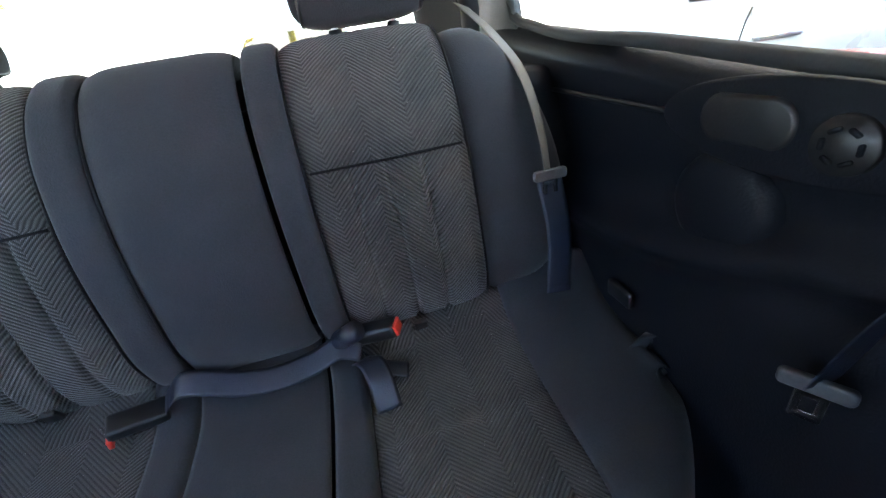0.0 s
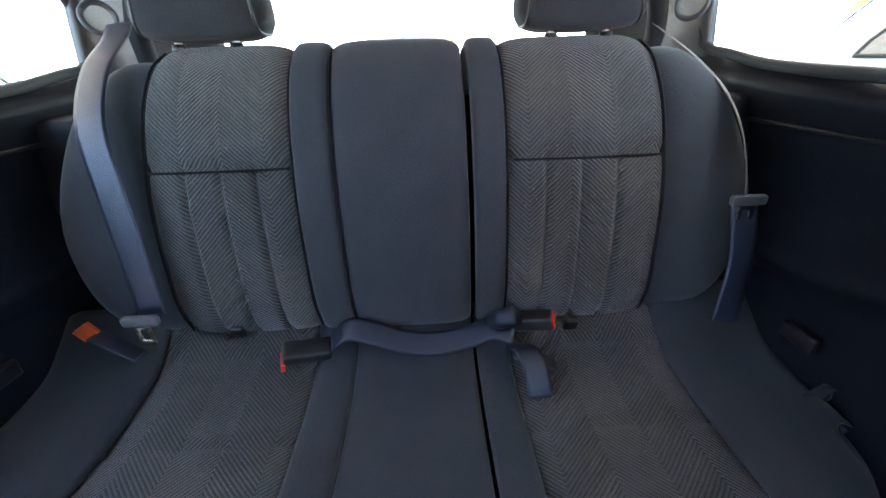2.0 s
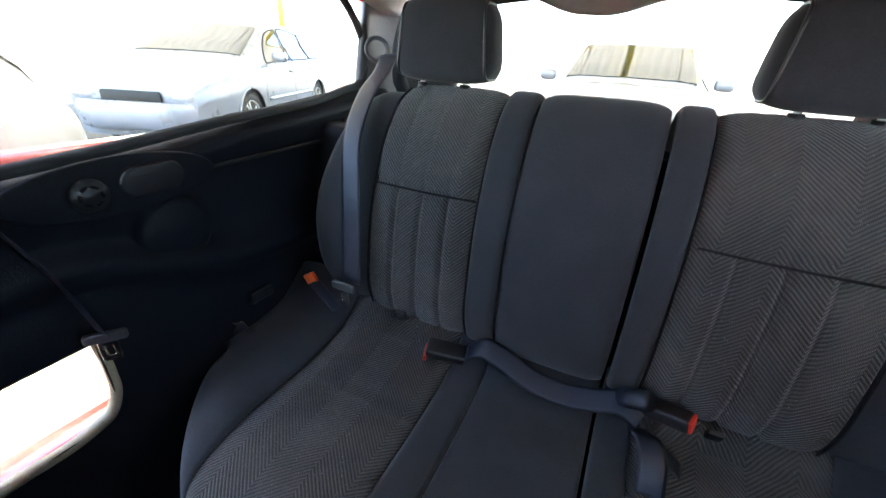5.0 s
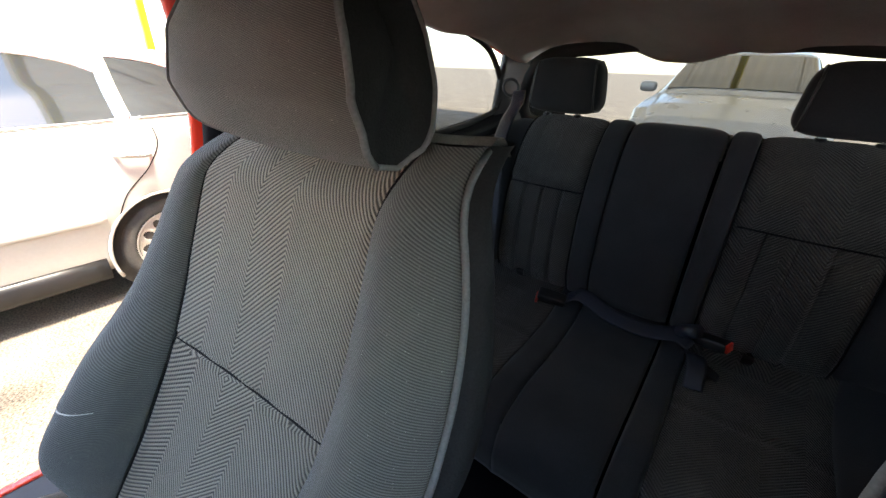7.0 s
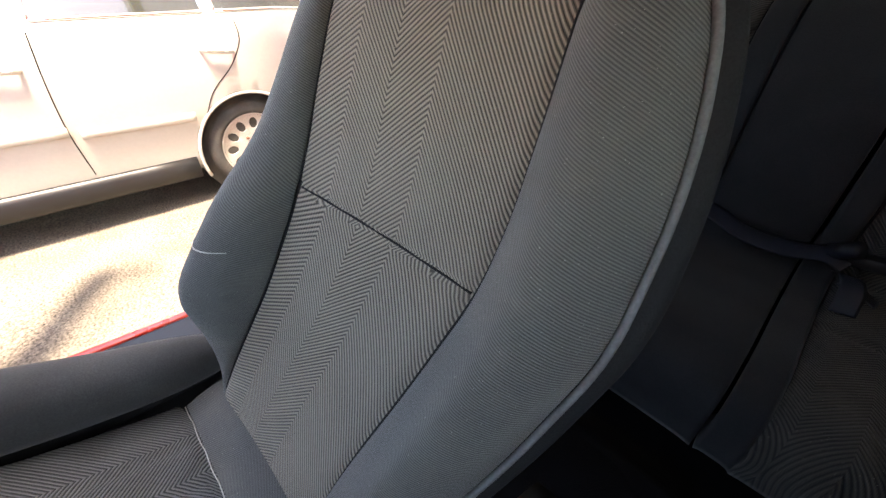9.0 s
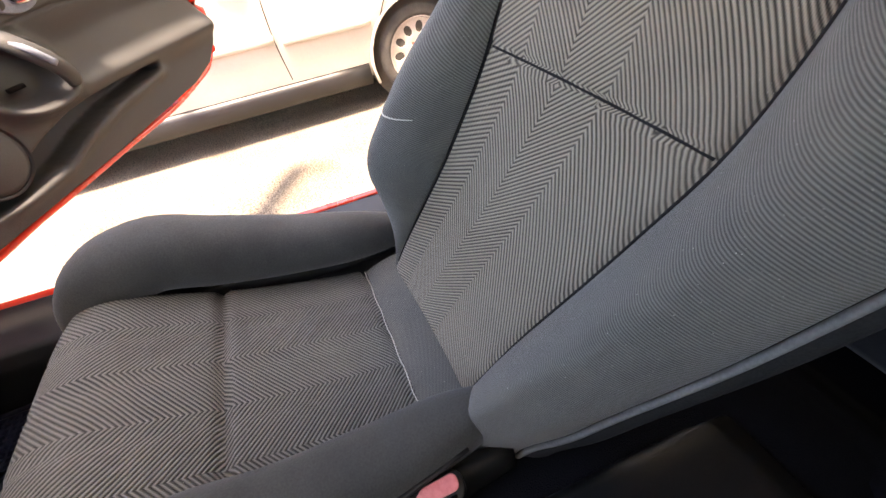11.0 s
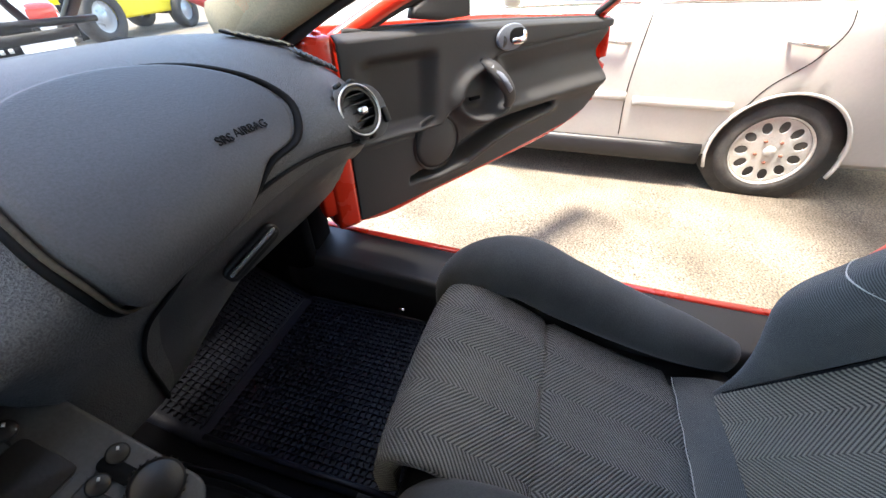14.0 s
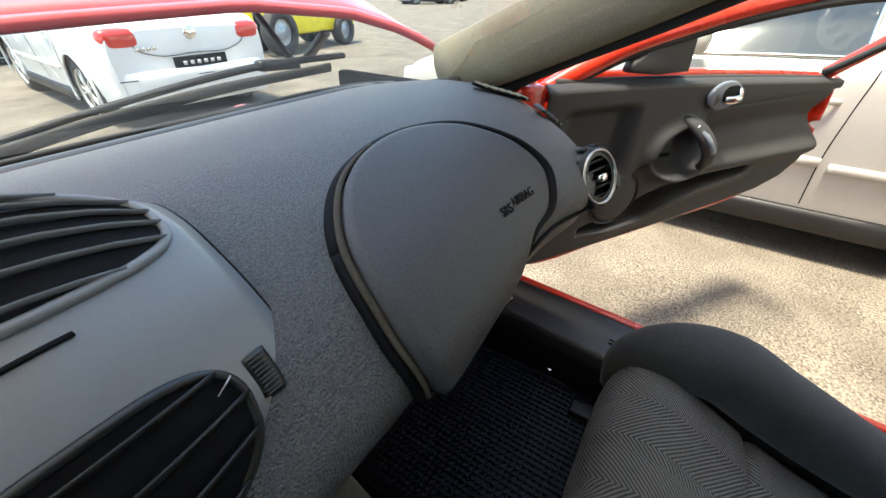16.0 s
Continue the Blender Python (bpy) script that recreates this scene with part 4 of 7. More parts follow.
# rear bench
BACK_SEAM = 0.352
RBACK = [(1.075, 0.555), (1.035, 0.585), (1.020, 0.63), (1.022, 0.72), (1.052, 0.877), (1.105, 0.985), (1.155, 1.035), (1.205, 1.056), (1.25, 1.045), (1.275, 0.98)]


def seam_x(x, k):
    """The bench back's seams drift towards the door as they rise: k from the crease (0) to the top (1)."""
    return x - 0.020 * k * float(np.interp(x, [-0.40, -0.175, -0.095, 0.115, 0.17], [0, 1, 1, 0.3, 0]))


def back_panel(x0, x1, material, parent, name, label="", lift=0.0, bulge=0.010, groove=(), ribs=()):
    c = smooth_curve(RBACK, 60)
    d = np.r_[0, np.cumsum(np.linalg.norm(np.diff(c, axis=0), axis=1))]
    tang = np.gradient(c, axis=0)
    tang /= np.linalg.norm(tang, axis=1)[:, None]
    nu = max(8, int((x1 - x0) / 0.0035))

    def f(u, v):
        j = round(v * 60)
        x = x0 + (x1 - x0) * u
        k = 2 * u - 1
        h = lift + bulge * (1 - abs(k) ** 5) - 0.004 * abs(k) ** 12
        for g in groove:
            h -= 0.012 * math.exp(-((d[j] - g) / 0.006) ** 2)
        for r in ribs:
            h -= 0.008 * math.exp(-((x - r) / 0.005) ** 2) * (1 if d[j] < BACK_SEAM else 0.1)
        y, z = c[j] - np.array([tang[j][1], -tang[j][0]]) * h
        return (seam_x(x, j / 60), y, z), (x, d[j])
    return solid(part(name, grid(f, nu, 60), material, parent, label), 0.05, -1.0)


wide = narrow = bench = thing("rear_bench", (0, 0.8, 0.3), "split rear bench seat in dark plain cloth and herringbone darkened for shade", "car seat")
back_panel(-0.412, -0.168, RIB_SHADED, wide, "cloth_panel", "herringbone cloth panel with shade darkened into its colour", 0.0, 0.010, (BACK_SEAM,), (-0.35, -0.29, -0.23))
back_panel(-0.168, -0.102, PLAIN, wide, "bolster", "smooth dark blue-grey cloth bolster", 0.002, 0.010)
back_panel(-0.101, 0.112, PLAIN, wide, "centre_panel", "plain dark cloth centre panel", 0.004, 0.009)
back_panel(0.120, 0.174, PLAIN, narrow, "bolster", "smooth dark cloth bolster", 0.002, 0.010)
back_panel(0.174, 0.438, RIB_SHADED, narrow, "cloth_panel", "herringbone cloth panel with shade darkened into its colour", 0.0, 0.010, (BACK_SEAM,), (0.24, 0.30, 0.36))
for s, q in ((-1, wide), (1, narrow)):
    xo = 0.412 if s < 0 else 0.438
    pts = [(s * (xo + 0.040), 1.080, 0.575), (s * (xo + 0.070), 1.055, 0.64), (s * (xo + 0.085), 1.058, 0.74), (s * (xo + 0.078), 1.098, 0.88), (s * (xo + 0.058), 1.150, 0.975), (s * (xo + 0.040), 1.205, 1.018), (s * (xo + 0.035), 1.24, 1.02)]
    rad = [(0.045, 0.03), (0.074, 0.038), (0.088, 0.040), (0.080, 0.038), (0.062, 0.034), (0.045, 0.026), (0.03, 0.02)]
    part("outer_bolster", sweep(pts, rad, 20, (1, 0, 0), 34, 0.8), PLAIN, q, "smooth dark cloth outer bolster")


def rear_headrest(x, label):
    q = thing("rear_headrest", (x, 1.21, 1.07), label, "headrest", "rear headrests")
    part("pad", pillow(x, 1.215, 1.150, 0.120, 0.050, 0.078, 0.46, 20, taper=0.14), PLAIN, q)
    for s in (-1, 1):
        rim = pillow_ring(x, 1.215, 1.150, 0.120, 0.050, 0.078, 0.14, 0.0, s * 0.84, 0.46)
        part("piping", sweep(rim, [(0.003, 0.003)] * len(rim), 8, (1, 0, 0)), BLACK, q)
        part("post", tube(0.006, 0.006, 1.05, 1.10, pose(x + s * 0.05, 1.20, 0)), STEEL, q, "steel headrest post")
        part("post_collar", tube(0.013, 0.011, 1.055, 1.070, pose(x + s * 0.05, 1.20, 0)), BLACK, q)


for x0, x1 in ((-0.402, -0.178), (0.184, 0.428)):
    part("cross_seam", cord([(x, 1.041 if k in (0, 3) else 1.036, 0.880) for k, x in enumerate(np.linspace(x0, x1, 4))], 0.0024, 16, 6), INK_SHADE, wide, "dark cross seam")
for x in (-0.412, -0.168, -0.1015, 0.174, 0.438):
    part("seam_piping", cord([(seam_x(x, (k + 1) / 9), y - 0.004, z) for k, (y, z) in enumerate(RBACK[1:8])], 0.0024, 30, 6), INK_SHADE, wide)
rear_headrest(-0.335, "dark cloth rear headrest on two steel posts")
rear_headrest(0.325, "dark cloth rear headrest on two steel posts")



def bench_strip(x0, x1, material, name, label, lift=0.0, bulge=0.012, groove=()):
    nu, nv = max(8, int(abs(x1 - x0) / 0.009)), 50

    made = {}

    def f(u, v):
        x = x0 + (x1 - x0) * u
        front = 0.52 + 0.17 * max(0.0, (abs(x) - 0.30) / 0.32) ** 2.2
        c = [(1.06, 0.590), (1.025, 0.560), (0.98, 0.525), (0.90, 0.506), (0.80, 0.500), (front + 0.09, 0.492), (front + 0.025, 0.465), (front, 0.40), (front + 0.01, 0.32)]
        if u not in made:
            made[u] = smooth_curve(c, nv)
        y, z = made[u][round(v * nv)]
        k = 2 * u - 1
        h = lift + bulge * (1 - abs(k) ** 5)
        for g in groove:
            h -= 0.008 * math.exp(-((y - g) / 0.006) ** 2)
        return (x, y, z + h * (1 - 0.4 * v)), (x, y)
    return solid(part(name, grid(f, nu, nv), material, bench, label), 0.05, 1.0)


bench_strip(-0.47, -0.178, RIB_SHADED, "cloth_panel", "herringbone cloth panel with shade darkened into its colour", 0, 0.010, (0.995, 0.835))
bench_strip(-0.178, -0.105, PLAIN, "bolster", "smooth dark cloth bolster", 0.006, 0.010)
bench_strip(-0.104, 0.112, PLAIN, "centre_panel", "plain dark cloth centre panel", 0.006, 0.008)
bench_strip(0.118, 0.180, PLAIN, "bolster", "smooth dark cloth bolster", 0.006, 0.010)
bench_strip(0.180, 0.47, RIB_SHADED, "cloth_panel", "herringbone cloth panel with shade darkened into its colour", 0, 0.010, (0.995, 0.835))
bench_strip(0.462, 0.665, PLAIN, "side_bolster", "smooth dark cloth side bolster", 0.010, 0.022)
bench_strip(-0.665, -0.462, PLAIN, "side_bolster", "smooth dark cloth side bolster", 0.010, 0.022)


# ---- dashboard ----
DASH_PROF = [(-1.12, 0.965), (-1.03, 0.985), (-0.92, 0.998), (-0.82, 0.992), (-0.745, 0.962), (-0.688, 0.920), (-0.660, 0.880), (-0.672, 0.838), (-0.708, 0.790), (-0.738, 0.735), (-0.760, 0.66), (-0.80, 0.60), (-0.95, 0.57)]
DASH_CURVE = smooth_curve(DASH_PROF, 120)


def dash_place(x, v):
    """A place on the dashboard's face: x across the car, v from the windscreen (0) to the footwell (1)."""
    k = min(max(v, 0.0), 1.0) * 120
    i = min(int(k), 119)
    y, z = DASH_CURVE[i] * (1 - (k - i)) + DASH_CURVE[i + 1] * (k - i)
    side = max(0.0, (abs(x) - 0.42) / 0.24)
    z = z - 0.030 * side**2 * (1 if v < 0.6 else 0.2)
    y = y + 0.030 * math.exp(-((abs(x) - 0.53) / 0.09) ** 2) * math.exp(-((v - 0.47) / 0.16) ** 2)
    y = y - 0.06 * side**3 * (1 - v) + 0.05 * (abs(x) / 0.66) ** 2 * max(0.0, 0.3 - v) / 0.3
    low = max(0.0, 0.735 - z)                                        # the glovebox ends higher than the middle of the dashboard
    z += low * 0.62 * min(1.0, max(0.0, (-0.17 - x) / 0.14))
    y -= 0.16 * math.exp(-((x - 0.11) / 0.158) ** 8) * min(1.0, max(0.0, (0.862 - z) / 0.05))      # the well for the radio
    return Vector((x, y, z))


def dash_v(y):
    """How far down the face a depth y lies, on its upper side."""
    top = DASH_CURVE[:66, 0]
    return float(np.interp(y, top, np.arange(66) / 120))


def dash_normal(x, v):
    a = dash_place(x + 0.01, v) - dash_place(x - 0.01, v)
    b = dash_place(x, min(1, v + 0.02)) - dash_place(x, max(0, v - 0.02))
    n = a.cross(b).normalized()
    return n if n.y + n.z > 0 else -n


def on_dash(x, v, off=0.0):
    return dash_place(x, v) + dash_normal(x, v) * off


def dash_frame(x, v, off, turn=0.0):
    """A pose on the face: z out of it, x along the reading direction of the passenger."""
    n = dash_normal(x, v)
    r = Vector((-1, 0, 0))
    r = (r - n * r.dot(n)).normalized()
    m = Matrix.Identity(4)
    for k, col in enumerate((r, n.cross(r), n, on_dash(x, v, off))):
        for i in range(3):
            m[i][k] = col[i]
    return m @ pose(0, 0, 0, 0, 0, turn)


dash = thing("dashboard", (0, -0.9, 0.6), "dark grey grained vinyl dashboard with airbag cover and round vents", "dashboard")
solid(part("dash_skin", grid(lambda u, v: (dash_place(-0.665 + 1.33 * u, v), (u * 1.33, v)), 90, 120), DASH, dash, "dark grained vinyl skin"), 0.02, -1.0)
part("screen_edge_strip", sweep([on_dash(x, 0.035, 0.004) for x in np.linspace(-0.64, 0.64, 24)], [(0.004, 0.004)] * 24, 8, (0, 1, 0)), BLACK, dash, "black strip along the windscreen")
part("defroster_slot", sweep([on_dash(x, 0.085, 0.001) for x in np.linspace(-0.50, 0.50, 24)], [(0.010, 0.002)] * 24, 8, (0, 1, 0)), BLACK, dash, "long black defroster slot")

# airbag cover: a rounded sheet; a black cord paints the shadow in the gap round it
AIR = [(-0.134, -0.735), (-0.176, -0.775), (-0.245, -0.800), (-0.318, -0.802), (-0.388, -0.778), (-0.428, -0.735), (-0.432, -0.695), (-0.403, -0.670), (-0.34, -0.664), (-0.26, -0.661), (-0.19, -0.659), (-0.132, -0.6575), (-0.117, -0.672), (-0.120, -0.697)]
AIR_V = [(x, dash_v(y)) for x, y in AIR]
air_ring = smooth_curve(AIR_V * 3 + [AIR_V[0]], 288)[96:193]
mid = np.mean(air_ring, axis=0)


def air_lift(x):
    """The cover stands proud at its inner end and lies flush towards the door."""
    return 0.006 + 0.014 * min(1.0, max(0.0, (x + 0.40) / 0.24))


def air(u, v):
    p = mid + (air_ring[round(u * 96) % 96] - mid) * v
    return on_dash(p[0], p[1], air_lift(p[0]) if v < 0.955 else air_lift(p[0]) - (air_lift(p[0]) + 0.004) * ((v - 0.955) / 0.045) ** 2), (p[0], p[1])


cover = part("airbag_cover", grid(air, 96, 30, ring=True), COVER, dash, "smooth vinyl airbag cover")
part("cover_groove", sweep([on_dash(*(mid + (p - mid) * 1.035), 0.0008) for p in air_ring], [(0.0070, 0.004)] * 97, 8, (0, 1, 0)), INK_SHADE, cover, "shadow gap drawn as a black cord")
edge = [on_dash(*(mid + (air_ring[k] - mid) * 1.012), 0.009) for k in list(range(78, 96)) + list(range(0, 16))]
part("cover_rim", sweep(edge, [(0.0030 * math.sin(math.pi * (k + 0.5) / len(edge)) ** 0.4,) * 2 for k in range(len(edge))], 8, (0, 1, 0)), DUSTY, cover, "dusty pale edge of the airbag cover")
for word, x, y in (("SRS", -0.309, -0.689), ("AIRBAG", -0.351, -0.6885)):
    words(word, 0.0145, dash_frame(x, dash_v(y), air_lift(x) + 0.0014, -6), 0.0006, INK_SHADE, cover, label="embossed words on the airbag cover")

# round side vent
VC, VN = Vector((-0.535, -0.640, 0.893)), Vector((0.30, 0.86, 0.40)).normalized()
vent_m = Matrix.Translation(VC) @ VN.to_track_quat("Z", "Y").to_matrix().to_4x4()
vent = part("side_vent", tube(0.050, 0.041, -0.05, 0.006, vent_m, 36, 0.030), BLACK, dash, "round black swivelling vent")
part("vent_ring", lathe([(0.0360, 0.004), (0.0372, 0.009), (0.0388, 0.009), (0.0398, 0.003)], vent_m, 40), STEEL, vent, "satin metal vent ring")
part("vent_bowl", tube(0.036, 0.034, -0.03, -0.028, vent_m, 32), BLACK, vent)
for k in range(-2, 3):
    w = math.sqrt(0.0345**2 - (k * 0.0125) ** 2)
    part("vent_slat", box(2 * w, 0.0022, 0.018, vent_m @ pose(0, k * 0.0125, -0.006, 18, 0, 0), 0.0008), BLACK, vent)
part("vent_tab", pillow(0, 0, 0, 0.010, 0.006, 0.006, 0.7, 8, vent_m @ pose(0.004, -0.002, 0.006)), CHROME, vent, "chrome vent tab")
for k in range(10):
    a = radians(36 * k)
    part("vent_notch", box(0.010, 0.006, 0.012, vent_m @ pose(0.045 * math.cos(a), 0.045 * math.sin(a), -0.006, 0, 0, math.degrees(a) + 90), 0.002), RUBBER, vent)
part("vent_wheel", plate(rounded(0.010, 0.026, 0.004, 4), 0.010, vent_m @ pose(0.062, -0.020, -0.014, 0, -12, 0), 0.002), BLACK, vent, "thumb wheel beside the vent")
part("vent_housing", plate(rounded(0.125, 0.088, 0.040, 8), 0.008, vent_m @ pose(0.012, -0.006, -0.022), 0.003), COVER, vent)

# small demister grille at the end of the dash
grille = part("demister_grille", plate([(-0.058, -0.012), (0.060, -0.006), (0.052, 0.012), (-0.050, 0.012)], 0.004, dash_frame(-0.605, dash_v(-0.742), 0.002, -14), 0.001), BLACK, dash, "small demister grille with slanted fins")
for k in range(8):
    part("grille_fin", box(0.003, 0.026, 0.006, dash_frame(-0.605, dash_v(-0.742), 0.006, -14) @ pose(-0.046 + 0.0135 * k, 0.001, 0, 0, 0, -28), 0.0005), TRIMGREY, grille)

# demister vent in the end of the dashboard
demist_m = dash_frame(-0.565, dash_v(-0.815), 0.001, -35)
demist = part("demister_vent", plate(oval(0.056, 0.017, 32), 0.004, demist_m, 0.001), INK_SHADE, dash, "dark slot for the side window")
for k in range(6):
    part("vent_rib", box(0.005, 0.026, 0.004, demist_m @ pose(-0.040 + 0.016 * k, 0, 0.0035, 0, 0, 20), 0.001), PILLAR, demist, "beige vent rib")

# glovebox lid line and handle
LID = [(-0.655, 0.58), (-0.52, 0.545), (-0.40, 0.53), (-0.29, 0.53), (-0.21, 0.545), (-0.168, 0.59), (-0.152, 0.67), (-0.155, 0.75), (-0.165, 0.82)]
part("glovebox_gap", sweep([on_dash(x, v, 0.0025) for x, v in smooth_curve(LID, 60)], [(0.0026, 0.0026)] * 61, 6, (0, 1, 0)), INK_SHADE, dash, "dark gap round the glovebox lid")
lid = part("glovebox_lid", grid(lambda u, v: (on_dash(-0.175 - 0.455 * u, 0.57 + 0.26 * v - 0.03 * u, 0.006 * min(1, 14 * min(u, 1 - u, v, 1 - v))), (u, v)), 40, 24), COVER, dash, "dark glovebox lid")
hm = dash_frame(-0.294, float(np.interp(-0.798, -DASH_CURVE[66:, 1], np.arange(66, 121) / 120)), 0.016, 32) @ pose(0, 0, 0, -32, 0, 0)
pull = part("glovebox_handle", plate(rounded(0.088, 0.030, 0.012, 6), 0.008, hm, 0.003), BLACK, lid, "oval black glovebox handle")
part("handle_lever", plate(rounded(0.076, 0.013, 0.005, 5), 0.006, hm @ pose(0, 0.005, 0.007), 0.002), BLACK, pull, "black lever")
part("lever_line", plate(rounded(0.078, 0.007, 0.003, 4), 0.003, hm @ pose(0, 0.010, 0.012), 0.0008), CHROME, pull, "bright metal edge of the lever")

# centre housing with two vents, radio and heater knobs
CX = 0.085
HOOD = [(-0.93, 0.985), (-0.88, 1.014), (-0.83, 1.036), (-0.785, 1.034), (-0.74, 1.010), (-0.705, 0.975), (-0.68, 0.938), (-0.664, 0.902)]
HOOD_CURVE = smooth_curve(HOOD, 50)


def hood_w(v):
    return 0.150 - 0.018 * v - 0.040 * max(0.0, (v - 0.84) / 0.16) ** 2


def hood_place(a, v, off=0.0):
    """a from -1 (passenger side) to 1 across the centre housing, v from its far end to the radio."""
    k = v * 50
    i = min(int(k), 49)
    y, z = HOOD_CURVE[i] * (1 - (k - i)) + HOOD_CURVE[i + 1] * (k - i)
    ty, tz = HOOD_CURVE[i + 1] - HOOD_CURVE[i]
    ln = math.hypot(ty, tz)
    ny, nz = -tz / ln, ty / ln
    if nz + ny < 0:
        ny, nz = -ny, -nz
    drop = 0.034 * abs(a) ** 3.5 - off
    flare = (0.004 + 0.026 * v**2) * max(0.0, (-0.62 - a) / 0.38) ** 2                       # the passenger side runs out wider
    return Vector((CX + a * hood_w(v) - flare, y - ny * drop, z - nz * drop))


centre = part("centre_housing", grid(lambda u, v: (hood_place(2 * u - 1, v), (u * 0.25, v * 0.4)), 40, 50), CENTRE, dash, "satin grey centre console hood")
solid(centre, 0.03, -1.0)
part("housing_gap", sweep([hood_place(-0.985, v, -0.004) + Vector((-0.002, 0, 0)) for v in np.linspace(0, 1, 40)], [(0.003, 0.003)] * 40, 6, (1, 0, 0)), INK_SHADE, centre)


def hood_opening(a0, a1, v0, v1, name, label, fins, turned=False):
    """A vent on the housing: a flat black sheet painting its shaded mouth, slats and a rim."""
    am, vm, ra, rv = (a0 + a1) / 2, (v0 + v1) / 2, (a1 - a0) / 2, (v1 - v0) / 2
    shape = lambda t: (math.copysign(abs(math.cos(t)) ** 0.55, math.cos(t)), math.copysign(abs(math.sin(t)) ** 0.55, math.sin(t)))  # noqa: E731
    def mouth_shade(u, w):
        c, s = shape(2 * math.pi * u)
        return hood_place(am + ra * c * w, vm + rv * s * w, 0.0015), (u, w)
    m = part(name, grid(mouth_shade, 40, 6, ring=True), INK_SHADE, centre, label)
    rim = [hood_place(am + ra * c, vm + rv * s, 0.001) for c, s in map(shape, np.linspace(0, 2 * math.pi, 60))]
    part("vent_rim", sweep(rim, [(0.003, 0.003)] * 60, 8, (0, 1, 0)), BLACK if turned else CENTRE, m)
    for k in range(fins):
        f = -1 + 2 * (k + 0.5) / fins
        reach = (1 - abs(f) ** 3.6) ** 0.28
        pts = [hood_place(am + ra * c * reach, vm + rv * f, 0.003 + 0.002 * (1 - c * c)) for c in np.linspace(-1, 1, 14)]
        part("vent_slat", sweep(pts, [(0.0042, 0.0014) if turned else (0.0024, 0.0007)] * 14, 6, (0, 0.45, 0.9)), BLACK if turned else CENTRE, m)
    return m


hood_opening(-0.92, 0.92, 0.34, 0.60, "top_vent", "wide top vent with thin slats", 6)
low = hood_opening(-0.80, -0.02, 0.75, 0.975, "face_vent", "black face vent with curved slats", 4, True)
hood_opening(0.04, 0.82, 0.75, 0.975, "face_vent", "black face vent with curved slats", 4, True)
part("vent_tab", box(0.010, 0.024, 0.010, Matrix.Translation(hood_place(-0.40, 0.875, 0.009)) @ pose(0, 0, 0, 60, 0, 25), 0.003), CHROME, low, "chrome vent tab")
wh = part("vent_wheel", sweep([hood_place(-0.87, v, 0.001) for v in np.linspace(0.79, 0.872, 10)], [(0.0075, 0.003)] * 10, 10, (1, 0, 0)), BLACK, centre, "ribbed black thumb wheel")
for v in np.linspace(0.795, 0.867, 10):
    p = hood_place(-0.87, v, 0.0035)
    part("wheel_rib", box(0.009, 0.0008, 0.0014, Matrix.Translation(p) @ pose(0, 0, 0, -35, 0, 0), 0.0002), TRIMGREY, wh)
part("vent_mark", plate([(0, 0), (0.013, 0.004), (0.002, 0.006)], 0.0006, Matrix.Translation(hood_place(-0.79, 0.80, 0.002)) @ pose(0, 0, 0, 62, 0, 30)), PALEPRINT, centre, "small pale arrow mark")
part("lid_line", sweep([hood_place(a, 0.645 + 0.02 * a, 0.0006) for a in np.linspace(-0.55, 0.9, 16)], [(0.0016, 0.0012)] * 16, 6, (0, 1, 0)), INK_SHADE, centre)

stack_m = Matrix.Translation((0.088, -0.688, 0.742)) @ pose(0, 0, 0, -38, 0, 0) @ pose(0, 0, 0, 0, 0, 180)   # face with x towards the passenger
radio = thing("car_radio", (0.07, -0.60, 0.765), "black fitted car radio and heater panel with round knobs", "car radio")
part("face_plate", plate(rounded(0.335, 0.215, 0.022), 0.016, stack_m @ pose(0, 0, -0.012), 0.004), TRIMGREY, radio, "dark grey satin face plate")
part("radio_body", box(0.30, 0.20, 0.10, stack_m @ pose(0, 0, -0.06), 0.01), BLACK, radio)
part("gap_line", box(0.0016, 0.20, 0.002, stack_m @ pose(0.045, 0, 0.004)), TRIMGREY, radio)
part("gap_line", box(0.0016, 0.20, 0.002, stack_m @ pose(0.125, 0, 0.004)), TRIMGREY, radio)
part("display", plate(rounded(0.076, 0.050, 0.006), 0.004, stack_m @ pose(0.095, 0.022, 0.003), 0.001), BLACK, radio, "blank display cover")
part("display_strip", plate(rounded(0.070, 0.010, 0.003), 0.002, stack_m @ pose(0.095, -0.010, 0.0045), 0.0006), TRIMGREY, radio)


def knob(x, y, r, h, label, ticks=0):
    k = part("knob", lathe([(0, h), (r * 0.82, h), (r, h * 0.7), (r, 0)], stack_m @ pose(x, y, 0.004), 28), BLACK, radio, label)
    if ticks:
        for q in range(ticks):
            a = 2 * math.pi * q / ticks
            part("knob_rib", box(0.0015, 0.003, h * 0.6, stack_m @ pose(x + r * math.cos(a), y + r * math.sin(a), 0.004 + h * 0.35, 0, 0, math.degrees(a) + 90)), RUBBER, k)
    else:
        part("knob_mark", box(r * 0.35, 0.0022, 0.001, stack_m @ pose(x + r * 0.3, y + r * 0.3, 0.0045 + h, 0, 0, 40)), PALEPRINT, k)


